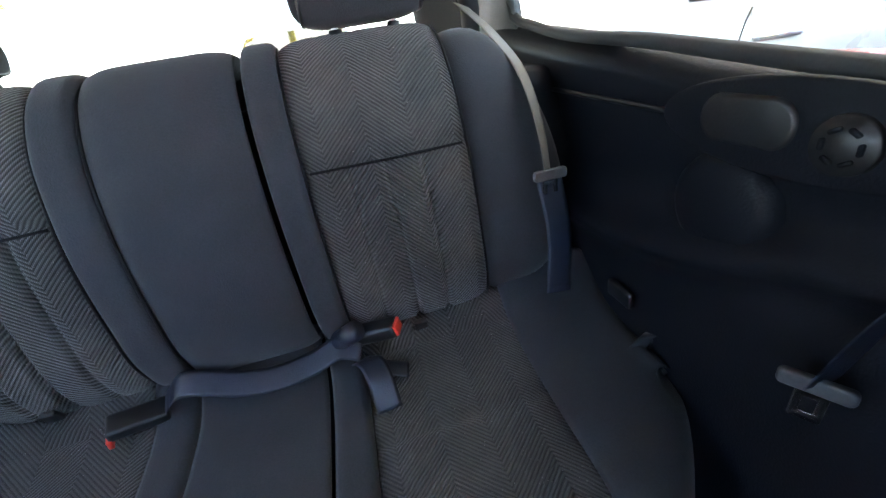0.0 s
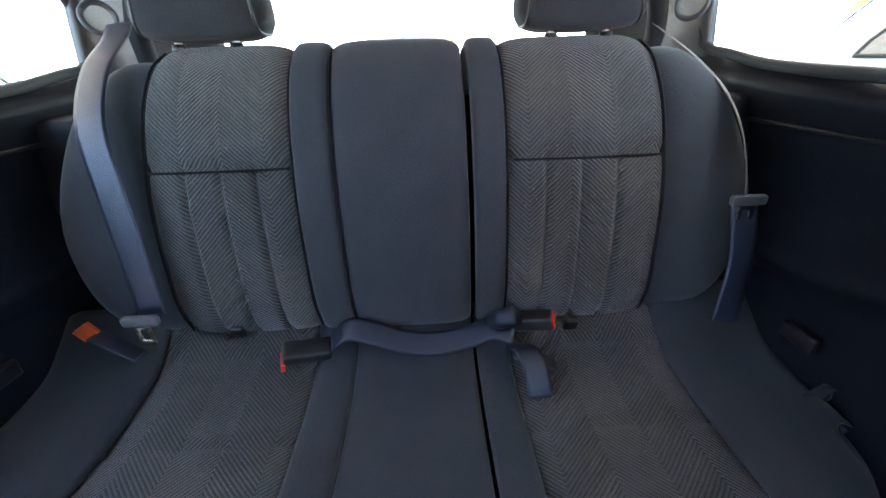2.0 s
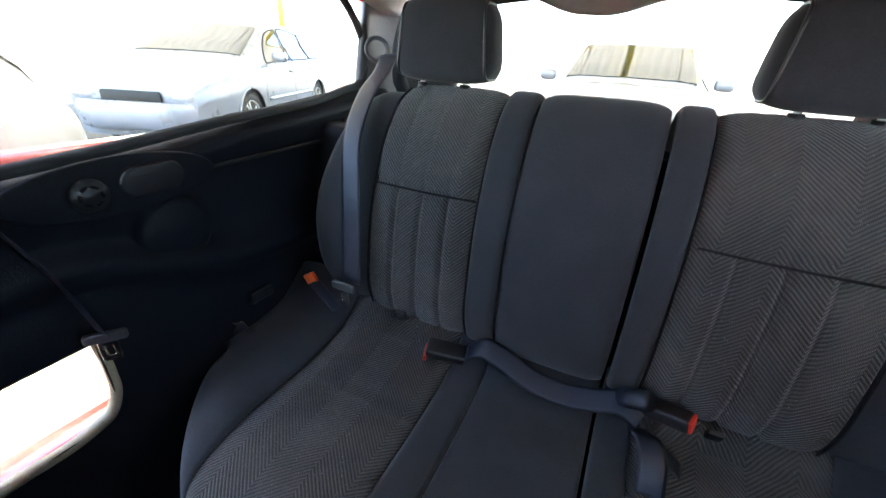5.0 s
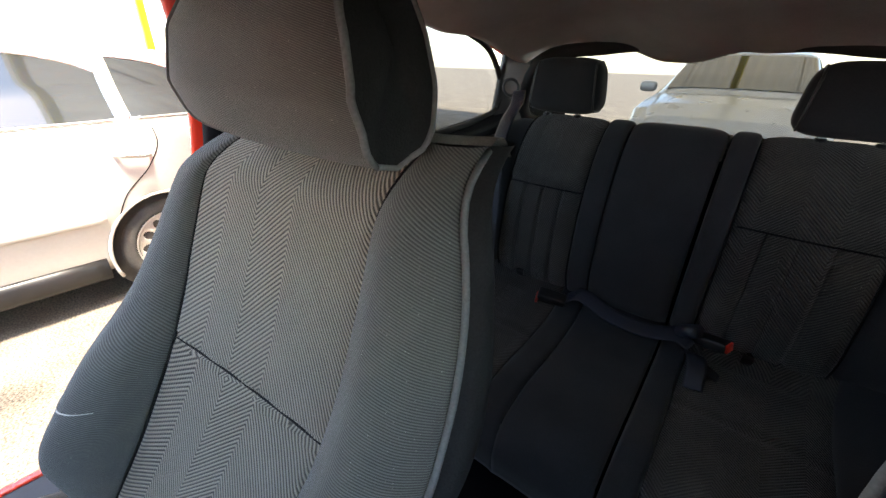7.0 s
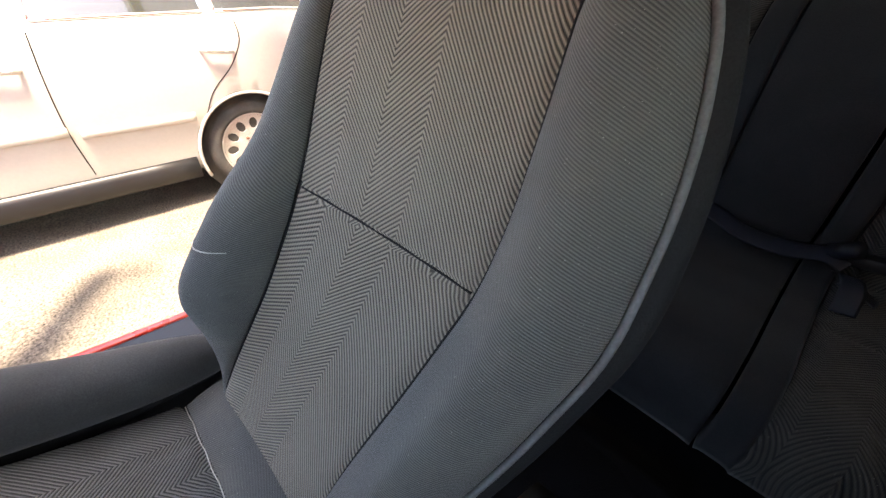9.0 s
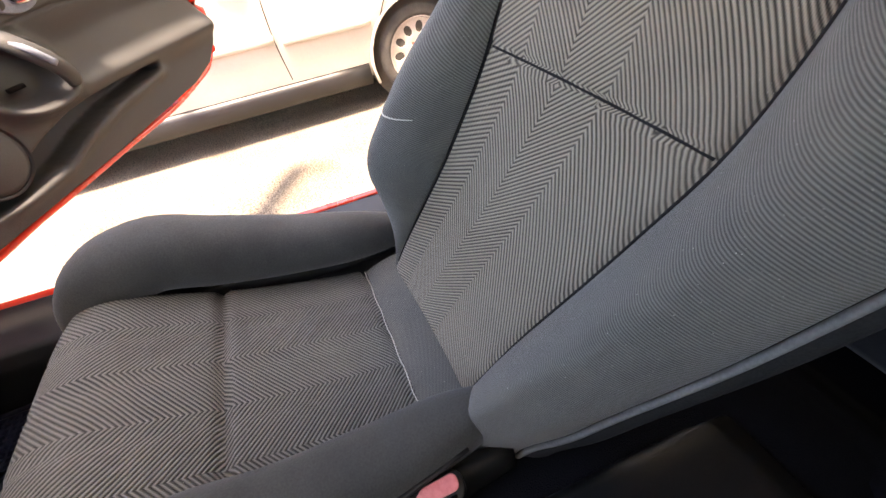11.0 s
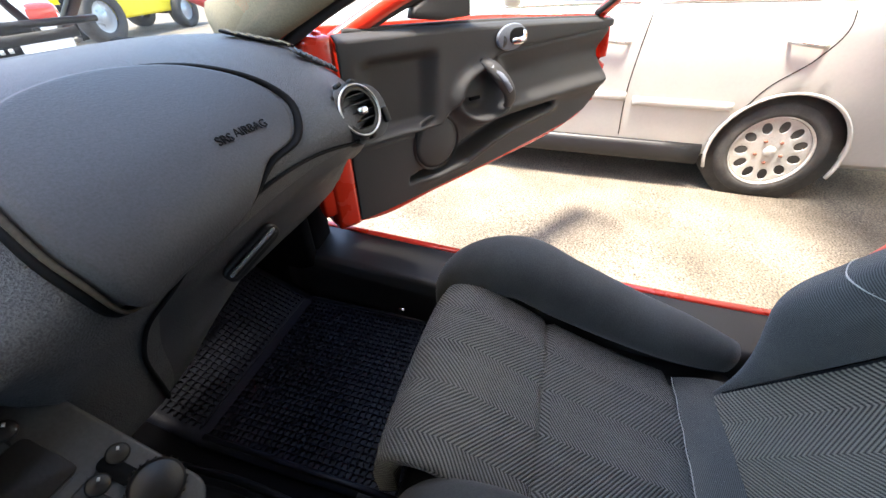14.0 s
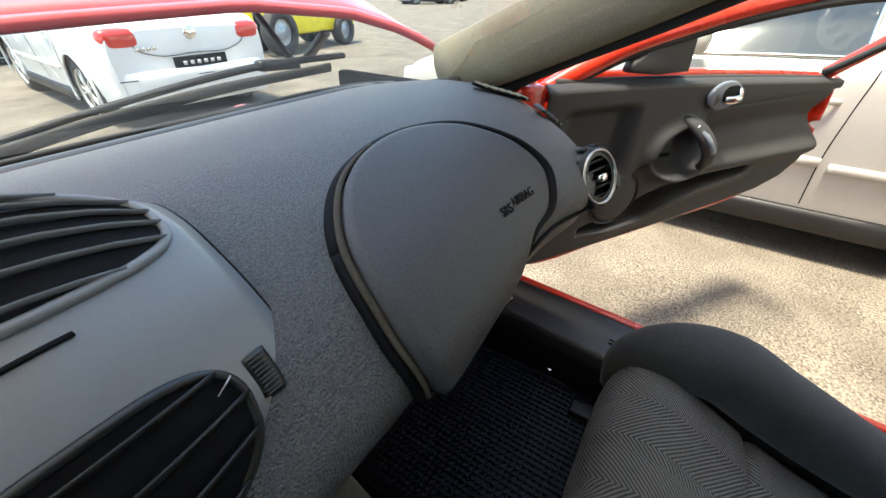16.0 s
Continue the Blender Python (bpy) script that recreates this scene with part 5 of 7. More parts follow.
knob(-0.02, 0.055, 0.017, 0.014, "glossy round radio knob")
for x, y, r in ((0.018, 0.066, 0.004), (0.016, 0.036, 0.009), (0.016, 0.004, 0.006), (-0.03, 0.000, 0.007), (0.014, -0.040, 0.006)):
    knob(x, y, r, 0.004, "small black push button")
knob(0.125, 0.084, 0.017, 0.012, "glossy round radio knob")
knob(0.130, 0.060, 0.009, 0.005, "small black push button")
knob(0.152, -0.018, 0.009, 0.004, "small black push button")
knob(0.128, -0.024, 0.009, 0.004, "small black push button")
knob(0.146, -0.062, 0.022, 0.010, "ribbed heater knob", 24)
part("warning_button", plate(rounded(0.026, 0.016, 0.006), 0.005, stack_m @ pose(0.105, -0.092, 0.005), 0.0015), REDPLASTIC, radio, "red hazard button")
part("card_slot", plate(rounded(0.014, 0.050, 0.006), 0.002, stack_m @ pose(0.142, -0.036, 0.0042)), INK_SHADE, radio)

# tunnel console, gear lever base ring and the hand hold
console = thing("tunnel_console", (0.03, -0.45, 0.30), "black plastic tunnel console between the seats", "console")
con = [(0.03, -0.86, 0.40), (0.03, -0.72, 0.415), (0.03, -0.55, 0.41), (0.03, -0.30, 0.395), (0.03, 0.10, 0.385), (0.03, 0.34, 0.37)]
part("console_shell", sweep(con, [(0.150, 0.060), (0.160, 0.065), (0.150, 0.062), (0.110, 0.055), (0.088, 0.05), (0.08, 0.045)], 24, (1, 0, 0), 30, 0.45), BLACK, console)
part("console_edge", sweep([(-0.135, -0.86, 0.445), (-0.140, -0.70, 0.462), (-0.125, -0.52, 0.455), (-0.085, -0.33, 0.438)], [(0.006, 0.006)] * 4, 8, (1, 0, 0), 20), PANEL, console, "rounded console edge")
for x, y, r in ((-0.075, -0.70, 0.022), (-0.045, -0.58, 0.040)):
    part("trim_ring", lathe([(r - 0.003, 0.0), (r - 0.002, 0.004), (r + 0.001, 0.004), (r + 0.002, 0.0)], pose(x, y, 0.476), 36), CHROME, console, "thin chrome ring")
    part("ring_well", tube(r - 0.003, r - 0.003, 0.0, 0.0015, pose(x, y, 0.4745), 28), INK_SHADE, console)
part("hand_brake", sweep([(0.05, 0.06, 0.43), (0.05, -0.06, 0.47), (0.05, -0.14, 0.49)], [(0.016, 0.016), (0.013, 0.013), (0.016, 0.016)], 12, (1, 0, 0), 12), BLACK, console, "black hand brake lever")

# rubber mat with raised lattice
mat = thing("rubber_mat", (-0.43, -0.85, 0.285), "dark blue-black rubber floor mat with raised square lattice", "floor mat")


def mat_z(y):
    return 0.288 + 0.16 * max(0.0, (-0.95 - y) / 0.35)


solid(part("mat_base", grid(lambda u, v: ((-0.665 + 0.45 * u, -1.22 + 0.80 * v, mat_z(-1.22 + 0.80 * v)), (u, v)), 20, 30), MAT, mat), 0.006, -1.0)
def lattice(x0, x1, y0, y1, step, name):
    bm = bmesh.new()
    bars = []
    for x in np.arange(x0, x1 + 1e-6, step):
        bars.append(((x, (y0 + y1) / 2), (0.0034, y1 - y0)))
    for y in np.arange(y0, y1 + 1e-6, step):
        bars.append((((x0 + x1) / 2, y), (x1 - x0, 0.0034)))
    tilt = math.atan2(-(mat_z(y1) - mat_z(y0)), -(y1 - y0)) if mat_z(y1) != mat_z(y0) else 0.0
    for (x, y), (sx, sy) in bars:
        z = mat_z(y) + 0.003
        m = Matrix.Translation((x, y, z))
        if mat_z(y1) != mat_z(y0):
            m = m @ pose(0, 0, 0, math.degrees(math.atan2(mat_z(y1) - mat_z(y0), y1 - y0)), 0, 0)
        bmesh.ops.create_cube(bm, size=1.0, matrix=m @ Matrix.Diagonal((sx, sy, 0.007, 1)))
    return part(name, bm, MAT, mat, "raised rubber lattice", smooth=False)


lattice(-0.645, -0.242, -0.935, -0.45, 0.0135, "mat_lattice")
lattice(-0.645, -0.242, -1.19, -0.955, 0.0135, "mat_lattice")
part("mat_border", sweep([(-0.655, -0.44, 0.294), (-0.655, -0.94, 0.294)], [(0.006, 0.005)] * 2, 8, (1, 0, 0)), MAT, mat)
part("mat_border", sweep([(-0.232, -0.44, 0.294), (-0.232, -0.94, 0.294)], [(0.006, 0.005)] * 2, 8, (1, 0, 0)), MAT, mat)
# Chrome bead added to give the floor its glint.
part("carpet_clip", pillow(-0.645, -0.655, 0.335, 0.008, 0.010, 0.006, 0.7, 8), CHROME, body, "floor glint made as a small chrome bead")

# windscreen, wiper and the raised bonnet
screen = thing("windscreen", (0, -1.1, 0.98), "curved windscreen with black lower border", "window", kind="structure")


def screen_place(u, v):
    x = (u - 0.5) * (1.40 - 0.26 * v)
    k = 1 - (2 * u - 1) ** 2
    return Vector((x, -0.985 - 0.15 * k + v * (0.61 + 0.06 * k), 0.955 + 0.315 * v))


pane = part("pane", grid(lambda u, v: (screen_place(u, v), (u, v)), 24, 8), GLASS, screen)
pane.visible_shadow = False
part("screen_border", sweep([screen_place(u, 0.01) + Vector((0, 0.004, 0.004)) for u in np.linspace(0, 1, 30)], [(0.014, 0.006)] * 30, 8, (0, 1, 0)), RUBBER, screen, "black rubber border")
part("header_rail", sweep([screen_place(u, 1.0) for u in np.linspace(0, 1, 24)], [(0.03, 0.018)] * 24, 10, (0, 1, 0)), LINER, body, "cloth-covered windscreen header")
part("cowl", sweep([(x, -1.20 + 0.14 * (abs(x) / 0.7) ** 2, 0.918) for x in np.linspace(-0.72, 0.72, 24)], [(0.06, 0.02)] * 24, 10, (0, 1, 0)), BLACK, body, "black plastic cowl")
wiper = thing("wiper", (-0.35, -1.22, 0.98), "black windscreen wiper resting on its cowl", "wiper")
part("wiper_arm", sweep([(-0.60, -1.185, 1.000), (-0.42, -1.20, 1.002), (-0.20, -1.20, 0.986), (0.10, -1.18, 0.950)], [(0.008, 0.006), (0.007, 0.006), (0.006, 0.005), (0.004, 0.004)], 8, (0, 1, 0), 20), BLACK, wiper)
part("wiper_blade", sweep([(-0.55, -1.172, 0.986), (-0.30, -1.182, 0.982), (0.0, -1.172, 0.956), (0.15, -1.16, 0.934)], [(0.004, 0.008)] * 4, 8, (0, 1, 0), 16), RUBBER, wiper)
part("wiper_bracket", box(0.085, 0.02, 0.018, pose(-0.455, -1.20, 1.000, 0, -4, 0), 0.006), BLACK, wiper, "wiper pivot bracket")

bonnet = thing("bonnet", (0, -1.4, 1.05), "raised red bonnet propped open above the engine bay", "car bonnet")


def bonnet_place(u, v):
    """Its rear edge arches over the cowl; v runs forward and up."""
    k = abs(2 * u - 1)
    z = float(np.interp(k, [0, 0.36, 0.57, 0.79, 0.92, 1], [1.074, 1.088, 1.096, 1.080, 1.048, 1.010]))
    return Vector(((u - 0.5) * (1.52 - 0.10 * v), -1.29 + 0.23 * k**2.2 - (0.62 + 0.2 * k**2) * v, z + 0.34 * v - 0.05 * v * v))


solid(part("bonnet_skin", grid(lambda u, v: (bonnet_place(u, v), (u, v)), 40, 20), RED_SKYSHEEN, bonnet, "faded red paint"), 0.012, 1.0)
part("bonnet_edge", sweep([bonnet_place(u, 0.0) + Vector((0, 0.0, -0.006)) for u in np.linspace(0, 1, 40)], [(0.008, 0.010)] * 40, 8, (0, 1, 0)), RED_SKYSHEEN, bonnet)
part("bonnet_strut", cord([(-0.56, -1.28, 0.97), (-0.60, -1.62, 1.24)], 0.008, 4), BLACK, bonnet, "black gas strut")
part("bonnet_strut", cord([(0.56, -1.28, 0.97), (0.60, -1.62, 1.24)], 0.008, 4), BLACK, bonnet, "black gas strut")
part("hinge_arm", box(0.025, 0.10, 0.012, pose(-0.66, -1.33, 1.00, 38, 0, 0), 0.003), BLACK, bonnet, "black hinge arm")
part("engine_bay_floor", block(-0.70, 0.70, -2.1, -1.37, 0.62, 0.70, 0.03), BLACK, body, "dark engine bay")

# belts at the rear
belts = []


def strap(pts, width, material, parent, name="strap", label="", samples=40, side=(1, 0, 0)):
    return part(name, sweep(pts, [(width / 2, 0.0011)] * len(pts), 8, side, samples), material, parent, label)


rb = thing("seat_belt", (-0.45, 1.05, 0.65), "blue-black rear seat belt hanging from the pillar with steel tongue", "seat belt", "rear belts")
strap([(-0.560, 1.330, 1.120), (-0.515, 1.235, 1.085), (-0.492, 1.135, 1.036), (-0.466, 1.045, 0.950), (-0.444, 1.008, 0.872), (-0.430, 0.985, 0.785), (-0.421, 0.968, 0.690), (-0.420, 0.965, 0.665)], 0.046, WEB, rb, "strap", "dark blue webbing")
part("guide_loop", lathe([(0.022, -0.003), (0.026, 0.003), (0.031, 0.003), (0.033, -0.003)], pose(-0.592, 1.325, 1.130, 80, 0, 40), 28), TRIMGREY, rb, "grey belt guide ring")


def tongue(parent, place, rz=0.0, tilt=0.0):
    m = Matrix.Translation(place) @ pose(0, 0, 0, 90 + tilt, 0, rz)
    t = part("belt_tongue", plate(rounded(0.058, 0.018, 0.006), 0.009, m @ pose(0, 0, -0.0045), 0.003), TRIMGREY, parent, "grey tongue grip")
    part("tongue_blade", plate(rounded(0.026, 0.040, 0.004), 0.003, m @ pose(0, -0.026, -0.0015), 0.0006, [[(x, y) for x, y in rounded(0.011, 0.019, 0.002)]]), CHROME, t, "chromed slotted blade")


tongue(rb, (-0.420, 0.938, 0.672))
lb = thing("seat_belt", (0.55, 1.05, 0.65), "rear seat belt hanging from the pillar, pale above and dark below", "seat belt", "rear belts")
strap([(0.540, 1.330, 1.085), (0.558, 1.200, 1.020), (0.566, 1.120, 0.970), (0.560, 1.045, 0.905), (0.556, 1.010, 0.850), (0.553, 0.995, 0.815)], 0.044, WEB_PALE, lb, "strap", "pale webbing", 40, (0.62, 0.78, 0.0))
strap([(0.553, 0.995, 0.815), (0.562, 0.975, 0.72), (0.550, 0.955, 0.60)], 0.046, WEB, lb, "strap_lower", "dark webbing", 16)
tongue(lb, (0.554, 0.988, 0.812))
part("guide_loop", lathe([(0.022, -0.003), (0.026, 0.003), (0.031, 0.003), (0.033, -0.003)], pose(0.600, 1.325, 1.125, 80, 0, -40), 28), TRIMGREY, lb, "grey belt guide ring")

lap = thing("lap_belt", (0.0, 0.95, 0.52), "dark blue centre lap belt lying across the seat with black buckle", "seat belt", "rear belts")
strap([(-0.150, 0.995, 0.568), (-0.112, 0.990, 0.598), (-0.070, 0.985, 0.592), (-0.025, 0.978, 0.578), (0.045, 0.975, 0.570), (0.100, 0.982, 0.574), (0.150, 0.985, 0.588), (0.185, 0.975, 0.580)], 0.044, WEB, lap, "strap", "twisted dark blue webbing", 50, (0.12, 0.75, 0.5))
bk = part("buckle", box(0.085, 0.040, 0.024, pose(-0.192, 0.985, 0.560, 18, 10, 20), 0.006), BLACK, lap, "black buckle box")
part("buckle_button", box(0.008, 0.034, 0.019, pose(-0.233, 0.970, 0.551, 18, 10, 20), 0.002), REDPLASTIC, bk, "red release button")


def buckle(place, turn, label):
    q = thing("belt_buckle", place, label, "belt buckle", "belt buckles")
    m = Matrix.Translation(place) @ turn
    b = part("buckle_box", box(0.076, 0.036, 0.026, m, 0.006), BLACK, q)
    part("release_button", box(0.008, 0.030, 0.021, m @ pose(0.038, 0, 0), 0.002), REDPLASTIC, b, "red release button")
    part("stalk", sweep([m @ Vector((-0.03, 0, 0)), m @ Vector((-0.06, 0.004, -0.012)), m @ Vector((-0.085, 0.02, -0.035))], [(0.012, 0.003)] * 3, 8, (0, 1, 0), 10), BLACK, q)
    return q


buckle((0.218, 0.990, 0.598), pose(0, 0, 0, 0, -12, -20), "black rear belt buckle with red button lying in the crease")
roll = thing("belt_roll", (0.165, 0.94, 0.57), "rolled black belt end standing in the seat crease", "seat belt", "rear belts")
part("webbing_roll", sweep([(0.150, 1.000, 0.592), (0.185, 0.975, 0.622)], [(0.018, 0.018)] * 2, 18, (0, 0, 1)), WEB, roll)
loop = thing("belt_loop", (0.235, 0.87, 0.50), "short black belt end folded over the cushion", "seat belt", "rear belts")
strap([(0.180, 0.965, 0.565), (0.196, 0.945, 0.572), (0.206, 0.915, 0.565), (0.210, 0.890, 0.540), (0.212, 0.880, 0.522)], 0.042, WEB, loop, samples=20)
strap([(0.190, 0.960, 0.548), (0.225, 0.945, 0.548), (0.255, 0.940, 0.536)], 0.036, WEB, loop, "strap_end", samples=14, side=(0.2, 1, 0))
tab = thing("anchor_slot", (0.296, 1.00, 0.580), "small black plastic anchor tab in the seat crease", "seat fitting", "anchor tabs")
part("tab_plate", box(0.024, 0.010, 0.026, pose(0.296, 1.000, 0.578, 25, 0, 0), 0.003), BLACK, tab)
tab2 = copy_thing(tab, pose(-0.320, 1.012, 0.592))
ob_ = thing("belt_buckle", (-0.515, 0.93, 0.62), "outer rear belt anchor with orange tag and striped webbing", "belt buckle", "belt buckles")
part("orange_tag", box(0.030, 0.010, 0.026, pose(-0.575, 1.000, 0.614, 0, -30, 10), 0.002), ORANGE, ob_, "bright orange plastic tag")
strap([(-0.560, 0.995, 0.610), (-0.520, 0.985, 0.592), (-0.478, 0.978, 0.570)], 0.030, WEB, ob_, samples=12, side=(0.2, 1, 0))

# front belts: passenger's tongue by the pillar, driver's tongue, and the pink buckle between seats
fb = thing("seat_belt", (-0.66, 0.52, 0.75), "black front seat belt hanging at the door pillar", "seat belt", "front belts")
strap([(-0.640, 0.60, 1.12), (-0.650, 0.66, 0.95), (-0.634, 0.72, 0.77), (-0.628, 0.735, 0.695)], 0.046, WEB, fb)
tongue(fb, (-0.622, 0.735, 0.690), 55)
db = thing("seat_belt", (0.66, 0.55, 0.75), "black front seat belt hanging at the door pillar", "seat belt", "front belts")
strap([(0.645, 0.60, 1.12), (0.650, 0.66, 0.95), (0.634, 0.72, 0.77), (0.628, 0.735, 0.695)], 0.046, WEB, db)
tongue(db, (0.622, 0.735, 0.695), -60)
pk = thing("belt_buckle", (-0.110, -0.03, 0.44), "black front belt buckle with faded pink-red button", "belt buckle", "belt buckles")
m = pose(-0.112, -0.045, 0.436, 4, 16, 0)
part("buckle_box", plate(rounded(0.066, 0.036, 0.014), 0.055, m @ pose(0, 0, -0.045, 0, 0, 90), 0.004), BLACK, pk)
part("release_button", plate(rounded(0.054, 0.020, 0.008), 0.006, m @ pose(-0.004, 0, 0.008, 0, 0, 90), 0.002), PINK, pk, "faded pink-red button")
part("tongue_slot", plate(rounded(0.040, 0.004, 0.0015), 0.001, m @ pose(0.011, 0, 0.0105, 0, 0, 90)), INK_SHADE, pk)


# the rear bench, its fittings and the side trim sit back against the wheel arches
for q in [o for o in scene.objects if o.parent is None and o.name.split(".")[0] in REAR_THINGS and o.matrix_world.translation.y > 0.6]:
    q.matrix_basis = pose(0, 0.13, 0) @ q.matrix_basis


# ---- open passenger door: x runs along it from the hinge, -y faces into the car ----
DOOR = Matrix.Translation((-0.79, -0.85, 0.0)) @ pose(0, 0, 0, 0, 0, 144.7)
door = thing("door_1", DOOR @ Vector((0, 0, 0.5)), "open red passenger door with dark grey moulded inner panel", "car door", kind="structure")


def step(x, a, b):
    k = min(1.0, max(0.0, (x - a) / (b - a)))
    return k * k * (3 - 2 * k)


def door_low(x):
    return float(np.interp(x, [0.0, 0.10, 0.55, 0.90, 1.00, 1.07], [0.50, 0.50, 0.535, 0.575, 0.605, 0.66]))


def door_depth(x, z):
    """How far the inner panel stands proud, into the car."""
    h = 0.030
    seam = float(np.interp(x, [0.0, 0.30, 0.36, 0.42, 0.50, 0.62, 1.07], [0.70, 0.70, 0.76, 0.82, 0.852, 0.862, 0.872]))
    h += 0.012 * step(z, seam, seam + 0.006)                        # upper section over the seam line
    h -= 0.006 * math.exp(-((z - seam) / 0.004) ** 2)
    h += 0.030 * math.exp(-((z - 0.705) / 0.030) ** 2) * step(x, 0.36, 0.44)     # arm rest ledge
    h -= 0.028 * math.exp(-((z - 0.79) / 0.050) ** 2) * step(x, 0.42, 0.56)      # hollow over the ledge
    h += 0.012 * math.sin(5 * x + 22 * z) * step(x, 0.6, 0.8) * math.exp(-((z - 0.78) / 0.05) ** 2)
    e = math.hypot((x - 0.455) / 0.095, (z - 0.765) / 0.068)
    h += 0.022 * math.exp(-((e - 1.05) / 0.22) ** 2) - 0.045 * step(1 - e, 0.0, 0.35)   # grip bowl
    f = step(0.30 - x, 0.0, 0.06) * step(z, 0.70, 0.74) * step(0.905 - z, 0.0, 0.03) * step(x, 0.05, 0.11)
    h -= 0.030 * f                                                   # hollow at the front
    top = float(np.interp(x, [0.19, 0.30, 0.40, 0.50, 0.60, 0.80], [0.575, 0.600, 0.640, 0.668, 0.676, 0.678]))
    low = float(np.interp(x, [0.19, 0.40, 0.50, 0.60, 0.80], [0.555, 0.575, 0.610, 0.634, 0.660]))
    p = step(z, low - 0.004, low + 0.006) * step(top - z, -0.004, 0.006) * step(x, 0.185, 0.20) * step(0.80 - x, 0.0, 0.02)
    h -= 0.060 * p                                                   # long pocket
    h += 0.014 * math.exp(-((z - low + 0.012) / 0.014) ** 2) * step(x, 0.20, 0.30) * step(0.84 - x, 0.0, 0.06) * (1 - p)
    h -= 0.030 * (1 - min(1.0, (1.10 - x) / 0.05)) ** 2
    return h


def door_inner(u, v):
    x = 0.02 + 1.05 * u + 0.03 * u * step(v, 0.2, 0.9)
    top = 0.955 - 0.055 * u ** 1.5
    z = door_low(x) + (top - door_low(x)) * v
    h = door_depth(x, z)
    if v > 0.97:
        h -= 0.02 * (v - 0.97) / 0.03
    return DOOR @ Vector((x, -h, z)), (x, z)


solid(part("inner_panel", grid(door_inner, 190, 90), DOORTRIM, door, "dark grey soft plastic inner panel with a long map pocket"), 0.004, -1.0)
skin = [(-0.02, 0.475), (0.10, 0.475), (0.55, 0.510), (0.91, 0.552), (1.02, 0.585), (1.095, 0.66), (1.115, 0.80), (1.09, 0.905), (0.55, 0.945), (0.0, 0.965)]
side = DOOR @ Matrix(((1, 0, 0, 0), (0, 0, 1, 0), (0, 1, 0, 0), (0, 0, 0, 1)))
part("outer_skin", plate(skin, 0.020, side @ pose(0, 0, 0.045), 0.006), RED, door, "glossy red outer skin")
hem = [(0.0, 0.96), (-0.005, 0.70), (0.0, 0.50), (0.05, 0.487), (0.30, 0.500), (0.55, 0.520), (0.91, 0.562), (1.02, 0.595), (1.085, 0.66), (1.105, 0.80), (1.085, 0.90)]
part("door_edge", sweep([DOOR @ Vector((x, 0.022, z)) for x, z in hem], [(0.011, 0.034)] * len(hem), 12, tuple(DOOR.to_3x3() @ Vector((0, 0, 1))), 70, 0.7), RED, door, "red painted door edge")
part("front_edge", bm_moved(block(-0.045, 0.022, -0.030, 0.055, 0.49, 0.955, 0.012), DOOR), RED, door, "red hinge edge of the door")
for z in (0.58, 0.86):
    part("hinge", bm_moved(block(-0.075, -0.035, -0.025, 0.025, z - 0.04, z + 0.04, 0.006), DOOR), RED, door, "painted steel hinge")
part("check_strap", bm_moved(block(-0.08, 0.01, -0.006, 0.006, 0.70, 0.73, 0.003), DOOR), STEEL, door)
spk = part("speaker_cover", lathe([(0, 0.016), (0.060, 0.015), (0.072, 0.010), (0.076, 0.0)], DOOR @ pose(0.285, -0.022, 0.655, 90, 0, 0), 44), DOORTRIM, door, "round speaker cover")
part("speaker_ring", lathe([(0.074, 0.0), (0.078, 0.010), (0.083, 0.0)], DOOR @ pose(0.285, -0.026, 0.655, 90, 0, 0), 44), BLACK, door)
grip = [(0.435, -0.040, 0.850), (0.448, -0.064, 0.842), (0.470, -0.088, 0.812), (0.500, -0.092, 0.775), (0.525, -0.078, 0.735), (0.540, -0.048, 0.712)]
handle = part("pull_handle", sweep([DOOR @ Vector(p) for p in grip], [(0.013, 0.010), (0.019, 0.013), (0.021, 0.014), (0.020, 0.014), (0.019, 0.013), (0.014, 0.010)], 16, tuple(DOOR.to_3x3() @ Vector((1, 0, 0.3))), 26), DOORTRIM, door, "arched dark pull handle")
part("handle_inlay", sweep([DOOR @ Vector((x - 0.002, y - 0.013, z)) for x, y, z in grip[1:4]], [(0.008, 0.004)] * 3, 10, tuple(DOOR.to_3x3() @ Vector((1, 0, 0.3))), 10), BLUEGREY, handle, "smooth blue-grey inlay")
latch = part("latch_plate", plate(oval(0.060, 0.034, 40), 0.010, DOOR @ pose(0.545, -0.040, 0.898, 90, 0, 3), 0.004), BLUEGREY, door, "blue-grey oval latch plate")
part("latch_recess", plate(rounded(0.060, 0.038, 0.018), 0.004, DOOR @ pose(0.562, -0.048, 0.901, 90, 0, 3), 0.001), INK_SHADE, latch, "dark recess")
part("latch_lever", sweep([DOOR @ Vector(p) for p in ((0.540, -0.054, 0.888), (0.560, -0.066, 0.890), (0.585, -0.060, 0.896), (0.590, -0.052, 0.912))], [(0.005, 0.009), (0.006, 0.010), (0.006, 0.010), (0.004, 0.006)], 12, tuple(DOOR.to_3x3() @ Vector((0, 1, 0))), 14), CHROME, latch, "chrome latch lever")
part("lock_button", tube(0.015, 0.014, 0.0, 0.006, DOOR @ pose(0.508, -0.046, 0.890, 90, 0, 0), 24), BLACK, latch, "round black lock button")
part("grip_slot", bm_moved(block(0.428, 0.468, -0.012, -0.002, 0.738, 0.748, 0.003), DOOR), INK_SHADE, door)
